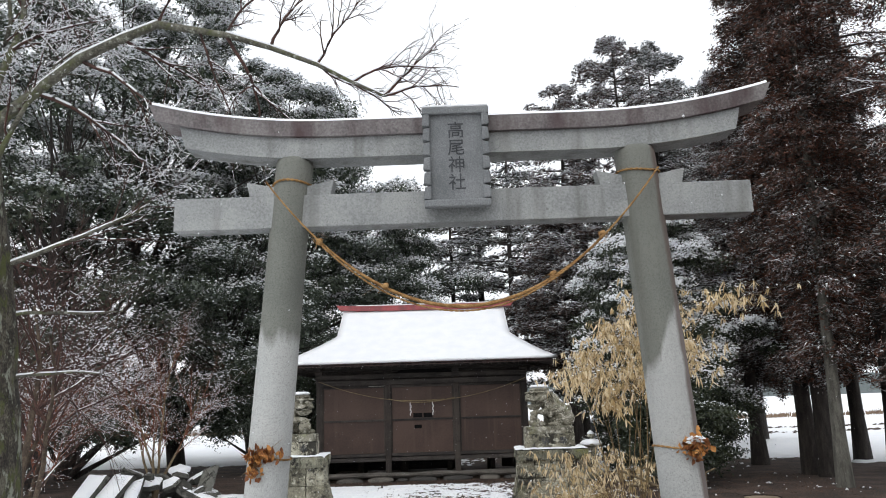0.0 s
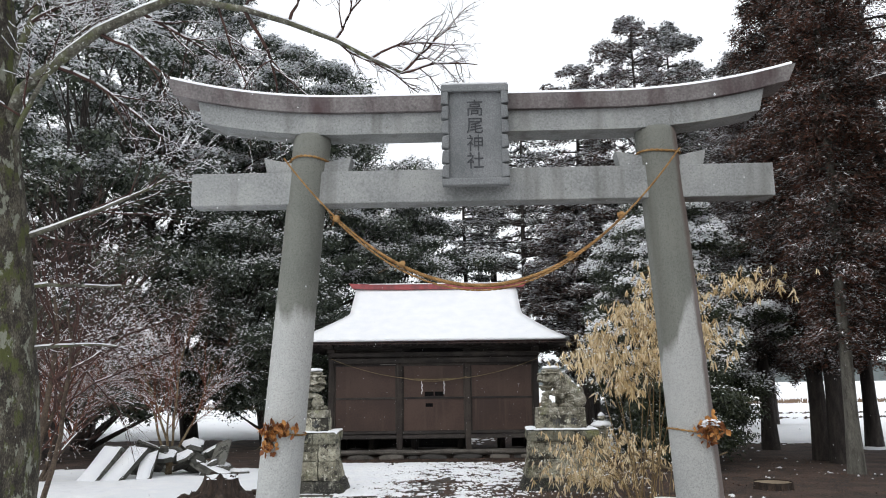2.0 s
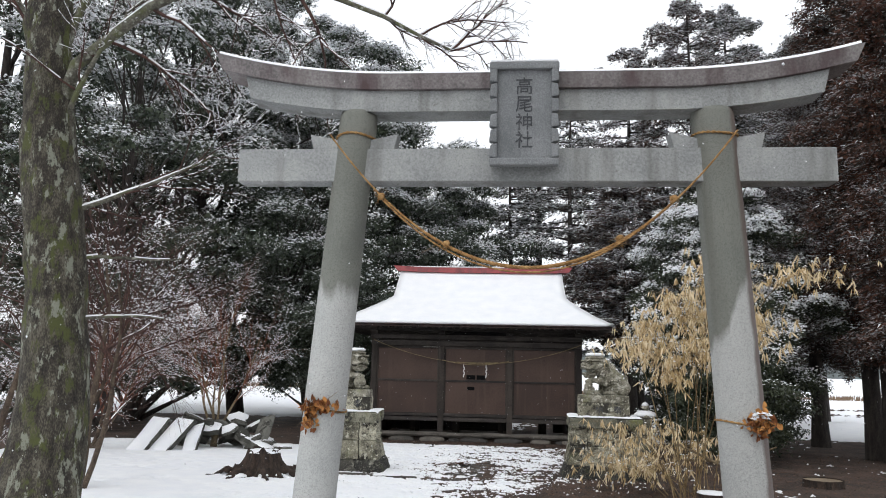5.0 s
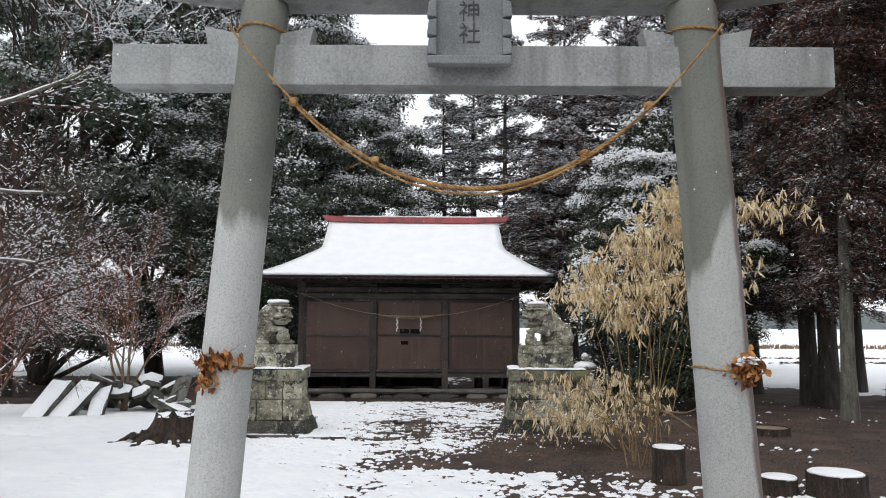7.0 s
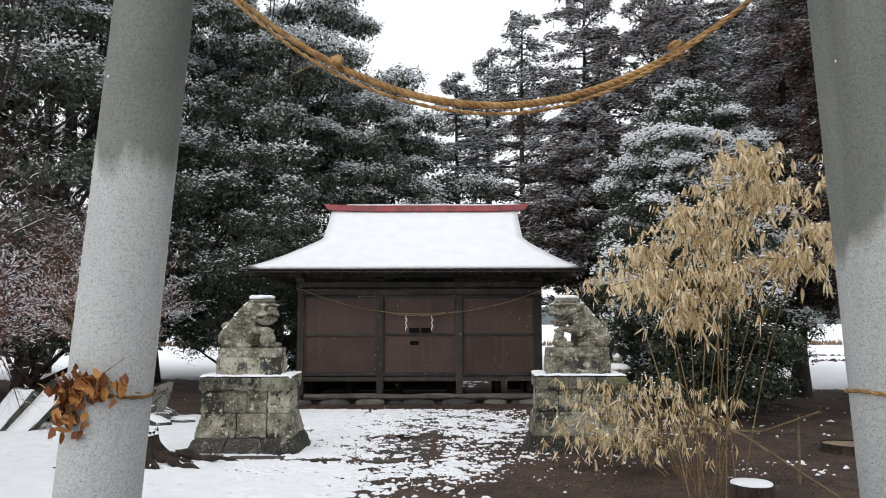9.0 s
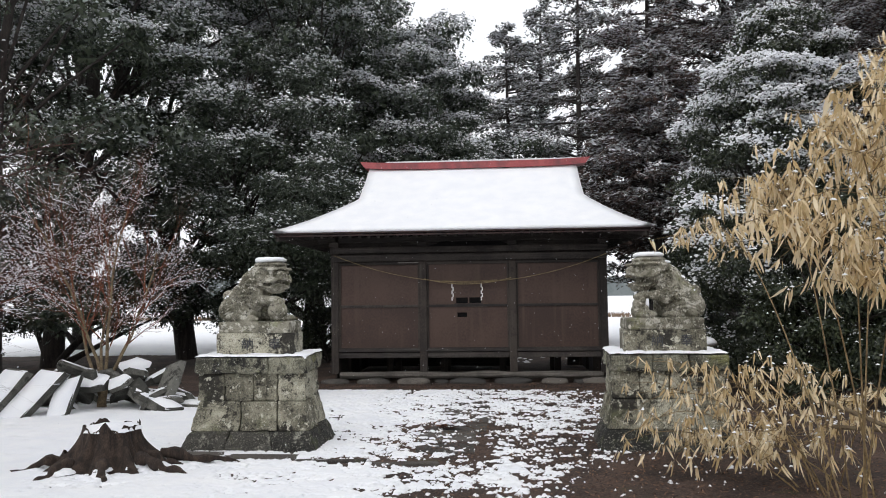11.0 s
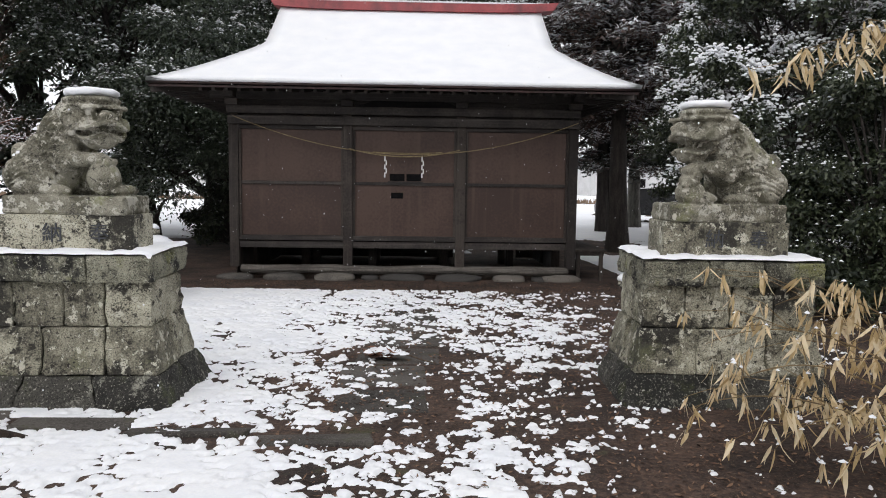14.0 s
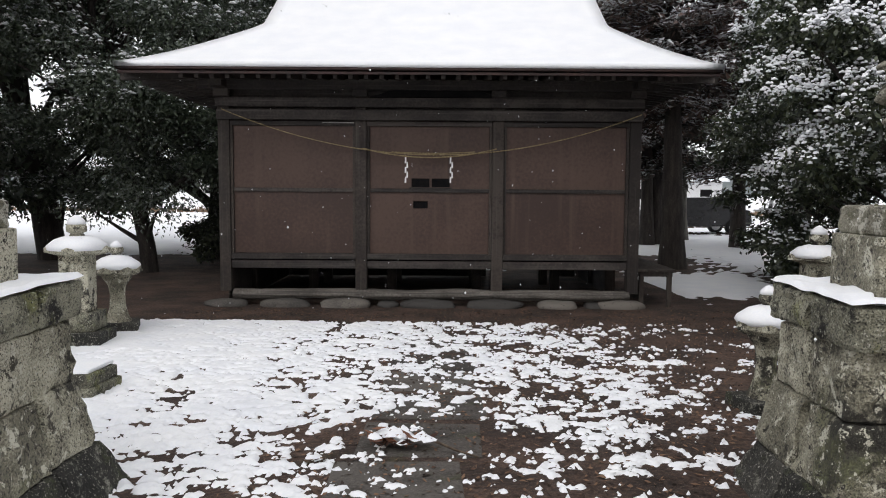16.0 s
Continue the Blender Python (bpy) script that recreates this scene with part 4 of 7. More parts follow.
part("offering_slot", box(-0.215, -0.025, YF + 0.012, YF + 0.10, 1.315, 1.405, 0.0), M["black"], hall, "rectangular offering slot with a black fill for its shaded inside")
# the small barred window in the middle bay sits proud of the board; black plates paint its dark inside
part("window_frame", box(-0.27, 0.30, YF - 0.022, YF - 0.004, 1.575, 1.592, 0.002), M["wood_beam"], hall)
for a in ((-0.24, 0.0), (0.03, 0.27)):
    part("window_opening", box(a[0], a[1], YF - 0.008, YF + 0.0, 1.598, 1.712, 0.0), M["black"], hall, "small black plate painted as a dark window opening")
# beams over the boards up to the eaves
for nm, z0, z1, d, xo in (("head_beam", 2.47, 2.60, 0.06, 2.80), ("tie_beam", 2.64, 2.76, 0.045, 2.82), ("wall_plate", 2.86, 2.99, 0.09, 3.05)):
    for y in (YF, YB):
        part(nm, box(-xo, xo, y - 0.078 - d, y - 0.078 if y == YF else y + 0.078, z0, z1, 0.008, 0.003, 3), M["wood_beam"], hall)
part("upper_wall", box(-2.65, 2.65, YF - 0.0, YF + 0.03, 2.46, 2.95, 0.002), M["wood_beam"], hall)
# short pale grey strip below the head beam
part("pale_batten", box(-1.42, -1.0, YF - 0.072, YF - 0.05, 2.433, 2.445, 0.001), M["pale_grey"], hall, "thin pale strip under the head beam")
# frog-leg strut over the middle bay, painted black for the shade of its recess
pts = [(-0.80, 2.765), (-0.66, 2.80), (-0.52, 2.85), (-0.30, 2.875), (0.07, 2.885), (0.45, 2.875), (0.66, 2.85), (0.80, 2.80), (0.94, 2.765)]
bm = bmesh.new()
fr = [bm.verts.new((x, YF - 0.135, z)) for x, z in pts]
bk = [bm.verts.new((x, YF - 0.08, z)) for x, z in pts]
bm.faces.new(fr)
bm.faces.new(bk[::-1])
for i in range(len(pts)):
    bm.faces.new((fr[i], fr[(i + 1) % len(pts)], bk[(i + 1) % len(pts)], bk[i]))
part("frog_leg_strut", bm, M["black"], hall, "frog-leg strut over the middle bay, painted black as a dark recess")
# bracket arms on the posts
for x in POSTS:
    part("bracket_block", box(x - 0.10, x + 0.10, YF - 0.19, YF - 0.08, 2.765, 2.86, 0.015), M["wood_beam"], hall)
# side and back walls
for x, s in ((POSTS[0], -1), (POSTS[3], 1)):
    for k in range(9):
        y0 = YF + 0.08 + k * 0.4267
        part("wall_board", box(x - 0.02, x + 0.02, y0, y0 + 0.422, 0.6, 2.9, 0.004), M["panel"], hall)
    part("side_beam", box(x - 0.06, x + 0.06, YF + 0.08, YB - 0.08, 0.5, 0.6, 0.006), M["wood_beam"], hall)
    part("side_beam", box(x - 0.055, x + 0.055, YF + 0.08, YB - 0.08, 2.47, 2.6, 0.006), M["wood_beam"], hall)
    part("wall_plate", box(x - 0.08, x + 0.08, YF - 0.4, YB + 0.4, 2.87, 2.985, 0.006), M["wood_beam"], hall)
part("back_wall", box(-2.65, 2.65, YB - 0.02, YB + 0.02, 0.6, 2.9, 0.002), M["panel"], hall)

# ground sill log and its stones
bm = bmesh.new()
rings = []
SECT = [(1.05 * math.cos(a_) * (1.0 if math.sin(a_) > -0.4 else 0.9), math.sin(a_)) for a_ in [2 * math.pi * q / 26 for q in range(26)]]
for i in range(161):
    x = -2.62 + 5.30 * i / 160
    h = 0.070 + 0.010 * noise.noise((x * 1.7, 0, 0))
    ring = []
    for j, (q, r_) in enumerate(SECT):
        check = 0.010 * noise.noise((x * 0.9, j * 1.9, 3)) + 0.006 * noise.noise((x * 3.5, j * 2.7, 8))
        ring.append(bm.verts.new((x, YF - 0.03 + q * (0.105 + check), 0.152 + r_ * (h + check) + 0.014 * noise.noise((x * 1.1, 5, 0)))))
    rings.append(ring)
for a, b in zip(rings, rings[1:]):
    for j in range(len(SECT)):
        bm.faces.new((a[j], a[(j + 1) % len(SECT)], b[(j + 1) % len(SECT)], b[j]))
bm.faces.new(rings[0][::-1])
bm.faces.new(rings[-1])
part("ground_sill", bm, M["grey_log"], hall, "grey cracked log sill along the front")
for k, (x, w, h, y) in enumerate(((-2.70, 0.30, 0.075, -0.10), (-1.92, 0.33, 0.085, -0.12), (-1.10, 0.34, 0.10, -0.15), (-0.02, 0.37, 0.085, -0.13), (0.88, 0.36, 0.095, -0.14), (1.72, 0.28, 0.085, -0.12), (2.56, 0.33, 0.09, -0.10), (-0.55, 0.14, 0.06, -0.06), (2.2, 0.12, 0.05, -0.06))):
    bm = bmesh.new()
    bmesh.ops.create_uvsphere(bm, u_segments=24, v_segments=12, radius=1)
    for vv in bm.verts:
        q = vv.co.copy()
        vv.co = Vector((math.copysign(abs(q.x) ** 0.85, q.x) * w, math.copysign(abs(q.y) ** 0.85, q.y) * 0.20, math.copysign(abs(q.z) ** 0.75, q.z) * h))
        vv.co *= 1 + 0.16 * noise.noise(q * 1.5 + Vector((k * 7, 0, 0))) + 0.04 * noise.noise(q * 5 + Vector((k, 3, 0)))
        vv.co += Vector((x, YF + y, 0.015))
    ob = part("foundation_stone", bm, M["river_stone"], None, smooth=True)
    tagged(ob, "rounded grey foundation stone half under the hall's sill log", "foundation stone", "foundation stones")

# roof surfaces
EL, ER, VL, VR = -3.74, 3.51, -2.33, 2.45
YR = 22.0


def roof_row(s):
    """Front eave (s=0) to ridge (s=1): y, height and the two ends."""
    y = 19.0 + 3.0 * s
    z = 3.035 + 1.68 * s ** 1.2
    k = max(0.0, 1 - s / 0.53)
    bend = k ** 1.05
    return y, z, VL + (EL - VL) * bend, VR + (ER - VR) * bend


def roof_shell(lift, grow, rows=26, cols=24, ripple=0.0):
    """Four slopes of the hip-and-gable roof as one open sheet."""
    V, F = [], []
    ss = np.linspace(0, 1, rows + 1)

    def sheet(fn, ns, nc):
        b = len(V)
        for i in range(ns + 1):
            for j in range(nc + 1):
                V.append(fn(i / ns, j / nc))
        for i in range(ns):
            for j in range(nc):
                a = b + i * (nc + 1) + j
                F.append((a, a + 1, a + nc + 2, a + nc + 1))

    def lifted(x, y, z):
        return (x, y, z + lift + ripple * (noise.noise((x * 1.3, y * 1.3, 2)) + 0.4 * noise.noise((x * 5, y * 5, 7))))

    def slope(front):
        def fn(u, w):
            y, z, xl, xr = roof_row(u)
            g = grow * (1 - u)
            y -= g
            x = xl - grow + (xr - xl + 2 * grow) * w
            return lifted(x, y if front else 2 * YR - y, z - g * 0.3)
        return fn

    def skirt(left):
        def fn(u, w):
            y, z, xl, xr = roof_row(u * 0.53)
            g = grow * (1 - u)
            y -= g
            return lifted(xl - grow if left else xr + grow, y + (2 * (YR - y)) * w, z - g * 0.3)
        return fn
    sheet(slope(True), rows, cols)
    sheet(slope(False), rows, cols)
    sheet(skirt(True), rows // 2, cols)
    sheet(skirt(False), rows // 2, cols)
    return V, F


def shell_object(name, lift0, lift1, grow, mat, label, ripple=0.0):
    """A roof layer with thickness: two sheets and a rim."""
    v0, f0 = roof_shell(lift0, grow - 0.006)
    v1, f1 = roof_shell(lift1, grow, ripple=ripple)
    n = len(v0)
    bm = bmesh.new()
    vs = [bm.verts.new(p) for p in v0 + v1]
    for f in f0:
        bm.faces.new([vs[i] for i in f[::-1]])
    for f in f1:
        bm.faces.new([vs[i + n] for i in f])
    bm.verts.index_update()
    border = [e for e in bm.edges if len(e.link_faces) == 1 and e.verts[0].index < n]
    for e in border:
        a, b = e.verts[0].index, e.verts[1].index
        try:
            bm.faces.new((vs[a], vs[b], vs[b + n], vs[a + n]))
        except ValueError:
            pass
    bmesh.ops.remove_doubles(bm, verts=bm.verts, dist=0.0008)
    return part(name, bm, mat, hall, label, smooth=True)


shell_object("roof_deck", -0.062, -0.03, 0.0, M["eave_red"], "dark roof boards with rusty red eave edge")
shell_object("roof_snow", -0.026, 0.035, 0.012, M["snow"], "smooth closed blanket of snow on the roof", ripple=0.005)
# gables
for x, s in ((VL + 0.18, -1), (VR - 0.18, 1)):
    bm = bmesh.new()
    y0, z0, _, _ = roof_row(0.50)
    tri = [(x, y0, z0 - 0.06), (x, 2 * YR - y0, z0 - 0.06), (x, YR, 4.62)]
    a = [bm.verts.new(p) for p in tri]
    b = [bm.verts.new((p[0] - s * 0.04, p[1], p[2])) for p in tri]
    bm.faces.new(a)
    bm.faces.new(b[::-1])
    for i in range(3):
        bm.faces.new((a[i], a[(i + 1) % 3], b[(i + 1) % 3], b[i]))
    part("gable", bm, M["wood_beam"], hall)
# ridge
bm = bmesh.new()
rings = []
for i in range(25):
    u = -1 + 2 * i / 24
    x = 0.117 + u * 2.66
    lift = 0.05 * abs(u) ** 4
    xt = x
    xb = 0.117 + u * 2.55
    rings.append([bm.verts.new(p) for p in ((xb, YR - 0.17, 4.69 + lift), (xb, YR + 0.17, 4.69 + lift), (xt, YR + 0.13, 4.845 + lift), (xt, YR - 0.13, 4.845 + lift))])
for a, b in zip(rings, rings[1:]):
    for j in range(4):
        bm.faces.new((a[j], a[(j + 1) % 4], b[(j + 1) % 4], b[j]))
bm.faces.new(rings[0][::-1])
bm.faces.new(rings[-1])
ridge = part("ridge", bm, M["red"], hall, "dull red painted ridge with slightly upturned ends")
part("ridge_snow", box(-1.95, 2.72, YR - 0.11, YR + 0.11, 4.853, 4.885, 0.012, 0.004), M["snow"], ridge, "thin strip of snow on the ridge")

# rafters: front, back and both sides share their meshes
raf = box(-0.026, 0.026, 0.0, 1.05, -0.035, 0.035, 0.003)
me_raf = bpy.data.meshes.new("rafter")
raf.to_mesh(me_raf)
raf.free()
me_raf.materials.append(M["wood_beam"])


def rafter(m):
    ob = new("rafter", me_raf)
    ob.matrix_basis = m
    return under(ob, hall)


for k in range(33):
    x = -3.0 + k * 0.187
    rafter(pose(x, 19.14, 2.93, 6.5, 0, 0))
for k in range(22):
    y = 19.7 + k * 0.215
    rafter(pose(EL + 0.05, y, 2.905, 6.5, 0, -90))
    rafter(pose(ER - 0.05, y, 2.905, 6.5, 0, 90))
for xx, ang in ((EL + 0.06, -45), (ER - 0.06, 45)):
    ob = rafter(pose(xx, 19.06, 2.90, 6.5, 0, ang) @ Matrix.Diagonal((1.7, 1.35, 1.5, 1)))
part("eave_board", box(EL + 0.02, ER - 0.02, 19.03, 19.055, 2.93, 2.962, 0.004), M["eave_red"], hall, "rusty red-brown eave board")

# rope with paper streamers on the front
srope = thing("shrine_rope", (0, 19.87, 2.0), "thin straw rope with white paper streamers across the hall front", "rope")
tube_part("long_strand", twisted(sag(-2.73, 2.60, 2.78, 2.56, 2.02, 19.86, 19.86, 80), 0.0075, 60, 2, 300), M["old_rope"], srope, 5)
tube_part("middle_strand", twisted(sag(-0.88, 2.10, 0.88, 2.10, 1.985, 19.84, 19.84, 40), 0.009, 24, 2, 160), M["old_rope"], srope, 5)
tube_part("upper_strand", twisted(sag(-0.5, 2.055, 0.6, 2.06, 2.04, 19.85, 19.85, 30), 0.007, 14, 2, 100), M["old_rope"], srope, 5)
for x in (-0.30, 0.29):
    V, F = [], []
    for k in range(5):
        o = 0.011 * (1 if k % 2 else -1)
        z = 1.985 - k * 0.064
        V += [(x + o - 0.009, 19.835 - 0.003 * k, z), (x + o + 0.009, 19.835 - 0.003 * k, z + 0.004), (x + o + 0.011, 19.832 - 0.003 * k, z - 0.074), (x + o - 0.012, 19.832 - 0.003 * k, z - 0.078)]
        F.append(tuple(range(k * 4, k * 4 + 4)))
    ob = fast_mesh("paper_streamer", V, np.array(F), M["paper"], srope, label="folded white paper streamer")

# bench at the hall's side
bench = thing("veranda_bench", (3.08, 20.8, 0), "low dark wooden side step beside the hall", "bench")
for k in range(4):
    part("board", box(2.82 + k * 0.13, 2.945 + k * 0.13, 20.0, 22.0, 0.475, 0.51, 0.005), M["wood"], bench)
for x in (2.88, 3.26):
    for y in (20.06, 21.9):
        part("leg", box(x - 0.03, x + 0.03, y - 0.03, y + 0.03, -0.02, 0.473, 0.005), M["wood"], bench)
part("apron", box(2.84, 3.3, 20.04, 20.08, 0.41, 0.473, 0.004), M["wood"], bench)


# ---- guardian statues on stone pedestals ----
def pedestal(cx, cy, yaw, name_tail, seed):
    base_z = float(gz(cx, cy)) - 0.013
    P = pose(cx, cy, base_z, 0, 0, yaw)
    t = thing("statue_pedestal", (cx, cy, base_z), "lichen-spotted tapering stone block pedestal with snow on its cap", "pedestal", "statue pedestals", yaw=yaw)
    r = random.Random(seed)
    courses = ((0.0, 0.225, (0.745, 0.515), (0.655, 0.418), 3, M["stone_dark"], "base_block"),
               (0.227, 0.535, (0.648, 0.408), (0.592, 0.352), 3, M["stone"], "sloping_block"),
               (0.537, 0.83, (0.583, 0.345), (0.58, 0.34), 4, M["stone"], "wall_block"),
               (0.832, 1.0, (0.602, 0.398), (0.608, 0.403), 3, M["cap_stone"], "cap_slab"))
    for z0, z1, (bx, by), (tx, ty), n, mat, nm in courses:
        cuts = [-1] + [-1 + 2 * (k + r.uniform(-0.22, 0.22)) / n for k in range(1, n)] + [1]
        for row in (-1, 1):
            if row == 1:
                cuts = [-1, r.uniform(-0.15, 0.15), 1]
            for a, b in zip(cuts, cuts[1:]):
                g = 0.004
                ya, yb = (-1, r.uniform(-0.02, 0.02) - 0.01) if row < 0 else (0.012, 1)
                q = ((a, ya), (b, ya), (b, yb), (a, yb))
                o = r.uniform(-0.006, 0.008)
                bot = [(u * (bx + o) + (g if u == a else -g), w * (by + o), z0) for u, w in q]
                top = [(u * (tx + o) + (g if u == a else -g), w * (ty + o), z1) for u, w in q]
                bm = prism(bot, top, 0.020, 0.006, r.random())
                bmesh.ops.subdivide_edges(bm, edges=[e for e in bm.edges if e.calc_length() > 0.1], cuts=6, use_grid_fill=True)
                for vv in bm.verts:
                    vv.co += Vector((noise.noise(vv.co * 9 + Vector((cx, 0, 0))), noise.noise(vv.co * 9 + Vector((0, 7, cx))), 0)) * 0.020 + Vector((noise.noise(vv.co * 31), noise.noise(vv.co * 29 + Vector((3, 7, cx))), 0.6 * noise.noise(vv.co * 33 + Vector((8, 1, 2))))) * 0.013
                bm.transform(P)
                part(nm, bm, mat, t, smooth=False)
    plinth = part("plinth", box(-0.43, 0.43, -0.235, 0.175, 1.003, 1.255, 0.014, 0.0015, seed, m=P), M["stone"], t, "carved rectangular plinth stone")
    for ch, x in (("納", -0.08), ("奉", 0.22)):
        lettering(ch, 0.135, P @ pose(x, -0.2405, 1.13, 90, 0, 0), M["carving"], plinth, "carved_character")
    # snow on the cap round the plinth
    V, F = [], []
    nx, ny = 64, 36
    for i in range(ny + 1):
        for j in range(nx + 1):
            x, y = -0.605 + 1.21 * j / nx, -0.40 + 0.80 * i / ny
            edge = min(0.605 - abs(x), 0.40 - abs(y))
            th = 0.042 * min(1, max(0.0, edge + 0.004) / 0.02) ** 0.5 * (0.75 + 0.5 * noise.noise((x * 9, y * 9, seed)))
            keep = noise.noise((x * 3.3, y * 3.3, seed + 4)) > -0.5
            V.append(P @ Vector((x, y, 1.0 + (th if keep else -0.01))))
    F = grid_faces(ny + 1, nx + 1)
    ob = fast_mesh("snow_on_pedestal", V, F, M["snow"], None, True)
    tagged(ob, "fringe of snow on the pedestal's cap", "snow", kind="stuff")
    return P


BALL = bmesh.new()
bmesh.ops.create_uvsphere(BALL, u_segments=18, v_segments=11, radius=1)
BALL_V = np.array([tuple(v.co) for v in BALL.verts])
BALL_F = [tuple(v.index for v in f.verts) for f in BALL.faces]
BALL.free()


def blob(out, at, r, rot=(0, 0, 0)):
    """Adds a turned ellipsoid to the lists of vertices and faces."""
    m = np.array(Matrix.LocRotScale(Vector(at), Euler([radians(a) for a in rot]), Vector(r)))
    k = len(out[0])
    out[0].extend(map(tuple, BALL_V @ m[:3, :3].T + m[:3, 3]))
    out[1].extend(tuple(i + k for i in f) for f in BALL_F)


def near_line(px, pz, line):
    """Distance of points to a polyline, in the plane of the two coordinates."""
    best = np.full(len(px), 9.0)
    for (ax, az), (bx, bz) in zip(line, line[1:]):
        dx, dz = bx - ax, bz - az
        u = np.clip(((px - ax) * dx + (pz - az) * dz) / (dx * dx + dz * dz + 1e-9), 0, 1)
        best = np.minimum(best, np.hypot(px - ax - u * dx, pz - az - u * dz))
    return best


def guardian(P, mirror, open_mouth, seed):
    """A seated guardian lion-dog, fused from swelling forms and then carved, one stone mesh; it looks along +x."""
    bm = ([], [])
    slab = box(-0.41, 0.41, -0.20, 0.20, 0.0, 0.125, 0.02)
    slab.verts.index_update()
    bm[0].extend(tuple(v.co) for v in slab.verts)
    bm[1].extend(tuple(v.index for v in f.verts) for f in slab.faces)
    slab.free()
    B = lambda *a, **k: blob(bm, *a, **k)
    B((-0.215, 0, 0.365), (0.26, 0.165, 0.165), (0, -48, 0))          # back
    B((-0.085, 0, 0.54), (0.22, 0.165, 0.15), (0, -50, 0))
    B((-0.055, 0, 0.42), (0.125, 0.155, 0.20))                         # chest
    B((-0.22, 0, 0.22), (0.22, 0.15, 0.13))
    B((-0.37, 0, 0.25), (0.105, 0.15, 0.13))                          # rump and tail
    B((-0.34, 0, 0.36), (0.08, 0.10, 0.13), (0, -30, 0))
    for s in (-1, 1):
        B((-0.26, s * 0.11, 0.245), (0.185, 0.09, 0.145), (0, 8, 0))  # haunch
        B((-0.10, s * 0.13, 0.155), (0.13, 0.06, 0.045))               # hind paw
        B((-0.02, s * 0.12, 0.42), (0.10, 0.065, 0.15), (0, 8, 0))    # shoulder
    B((0.0, 0.125, 0.25), (0.055, 0.045, 0.17))                       # standing foreleg
    B((0.09, 0.115, 0.155), (0.09, 0.06, 0.045))
    B((0.07, -0.125, 0.365), (0.14, 0.06, 0.055), (0, -4, 0))         # raised foreleg
    B((0.22, -0.125, 0.365), (0.09, 0.066, 0.045), (0, 10, 0))
    for k in range(4):
        B((0.29, -0.175 + k * 0.033, 0.35), (0.032, 0.017, 0.028))
    if mirror:
        B((0.25, -0.10, 0.20), (0.10, 0.10, 0.09))                    # cub under the paw
        B((0.265, -0.125, 0.28), (0.075, 0.075, 0.06))
        for s in (-1, 1):
            B((0.30, -0.125 + s * 0.045, 0.255), (0.035, 0.03, 0.022))
            B((0.23, -0.125 + s * 0.07, 0.315), (0.03, 0.022, 0.03))
        B((0.20, -0.17, 0.165), (0.12, 0.045, 0.045))
    else:
        B((0.245, -0.115, 0.245), (0.108, 0.105, 0.112))              # ball
        B((0.33, 0.0, 0.16), (0.06, 0.16, 0.04))
    # head, turned outwards
    yaw = -22 if mirror else -40
    turn = Matrix.Rotation(radians(yaw), 3, "Z")
    HC = Vector((0.135, -0.02, 0.60))

    def H(at, r, rot=(0, 0, 0)):
        blob(bm, turn @ Vector(at) + HC, r, (rot[0], rot[1], rot[2] + yaw))
    drop = 0.03 if open_mouth else 0.0
    H((-0.02, 0, 0.01), (0.17, 0.175, 0.165))
    H((-0.01, 0, 0.155), (0.185, 0.185, 0.042))                       # flat crown
    H((0.0, 0, 0.115), (0.175, 0.19, 0.04))
    H((0.12, 0, 0.0), (0.10, 0.135, 0.075))                          # upper jaw
    H((0.10, 0, -0.10 - drop), (0.10, 0.115, 0.07))                  # lower jaw
    H((0.17, 0, -0.115 - drop), (0.045, 0.075, 0.045))
    H((0.20, 0, 0.045), (0.05, 0.062, 0.038))                        # nose
    for s in (-1, 1):
        H((0.225, s * 0.042, 0.035), (0.03, 0.03, 0.027))
        H((0.155, s * 0.085, 0.105), (0.075, 0.07, 0.026), (0, 10, s * 22))    # brow
        H((0.16, s * 0.085, 0.066), (0.034, 0.038, 0.025))                  # eye
        H((0.06, s * 0.165, -0.02), (0.07, 0.045, 0.07))                   # cheek
        H((-0.08, s * 0.175, 0.08), (0.075, 0.035, 0.055), (0, -25, 0))      # ear
        for k in range(3):
            H((-0.01 - 0.02 * k, s * 0.172, 0.03 - 0.055 * k), (0.042, 0.034, 0.038))   # beard curls
    for k in range(17):
        a = radians(-120 + 15 * k)
        wave = 0.020 * math.cos(a * 3.0)
        H((0.115 + 0.12 * math.cos(a), 0.138 * math.sin(a), -0.018 + wave), (0.032, 0.032, 0.022))              # upper lip
        H((0.105 + 0.105 * math.cos(a), 0.12 * math.sin(a), -0.088 - drop + wave * 0.5), (0.028, 0.028, 0.02))    # lower lip
    for s in (-1, 1):
        for k in range(9):
            u = k / 8
            B((0.02 - 0.20 * u, s * (0.165 - 0.02 * u), 0.60 - 0.25 * u + 0.05 * math.cos(k * 2.1)), (0.05, 0.032, 0.05))   # mane curls
    me = bpy.data.meshes.new("guardian_source")
    me.from_pydata(bm[0], [], bm[1])
    tmp = new("guardian_source", me)
    mod = tmp.modifiers.new("fuse", "REMESH")
    mod.mode, mod.voxel_size = "VOXEL", 0.0070
    sm = tmp.modifiers.new("wear", "SMOOTH")
    sm.factor, sm.iterations = 0.5, 1
    out = bpy.data.meshes.new_from_object(tmp.evaluated_get(bpy.context.evaluated_depsgraph_get()))
    bpy.data.objects.remove(tmp)
    bpy.data.meshes.remove(me)
    co = np.empty(len(out.vertices) * 3, np.float32)
    out.vertices.foreach_get("co", co)
    co = co.reshape(-1, 3)
    nr = np.empty(len(out.vertices) * 3, np.float32)
    out.vertices.foreach_get("normal", nr)
    nr = nr.reshape(-1, 3)
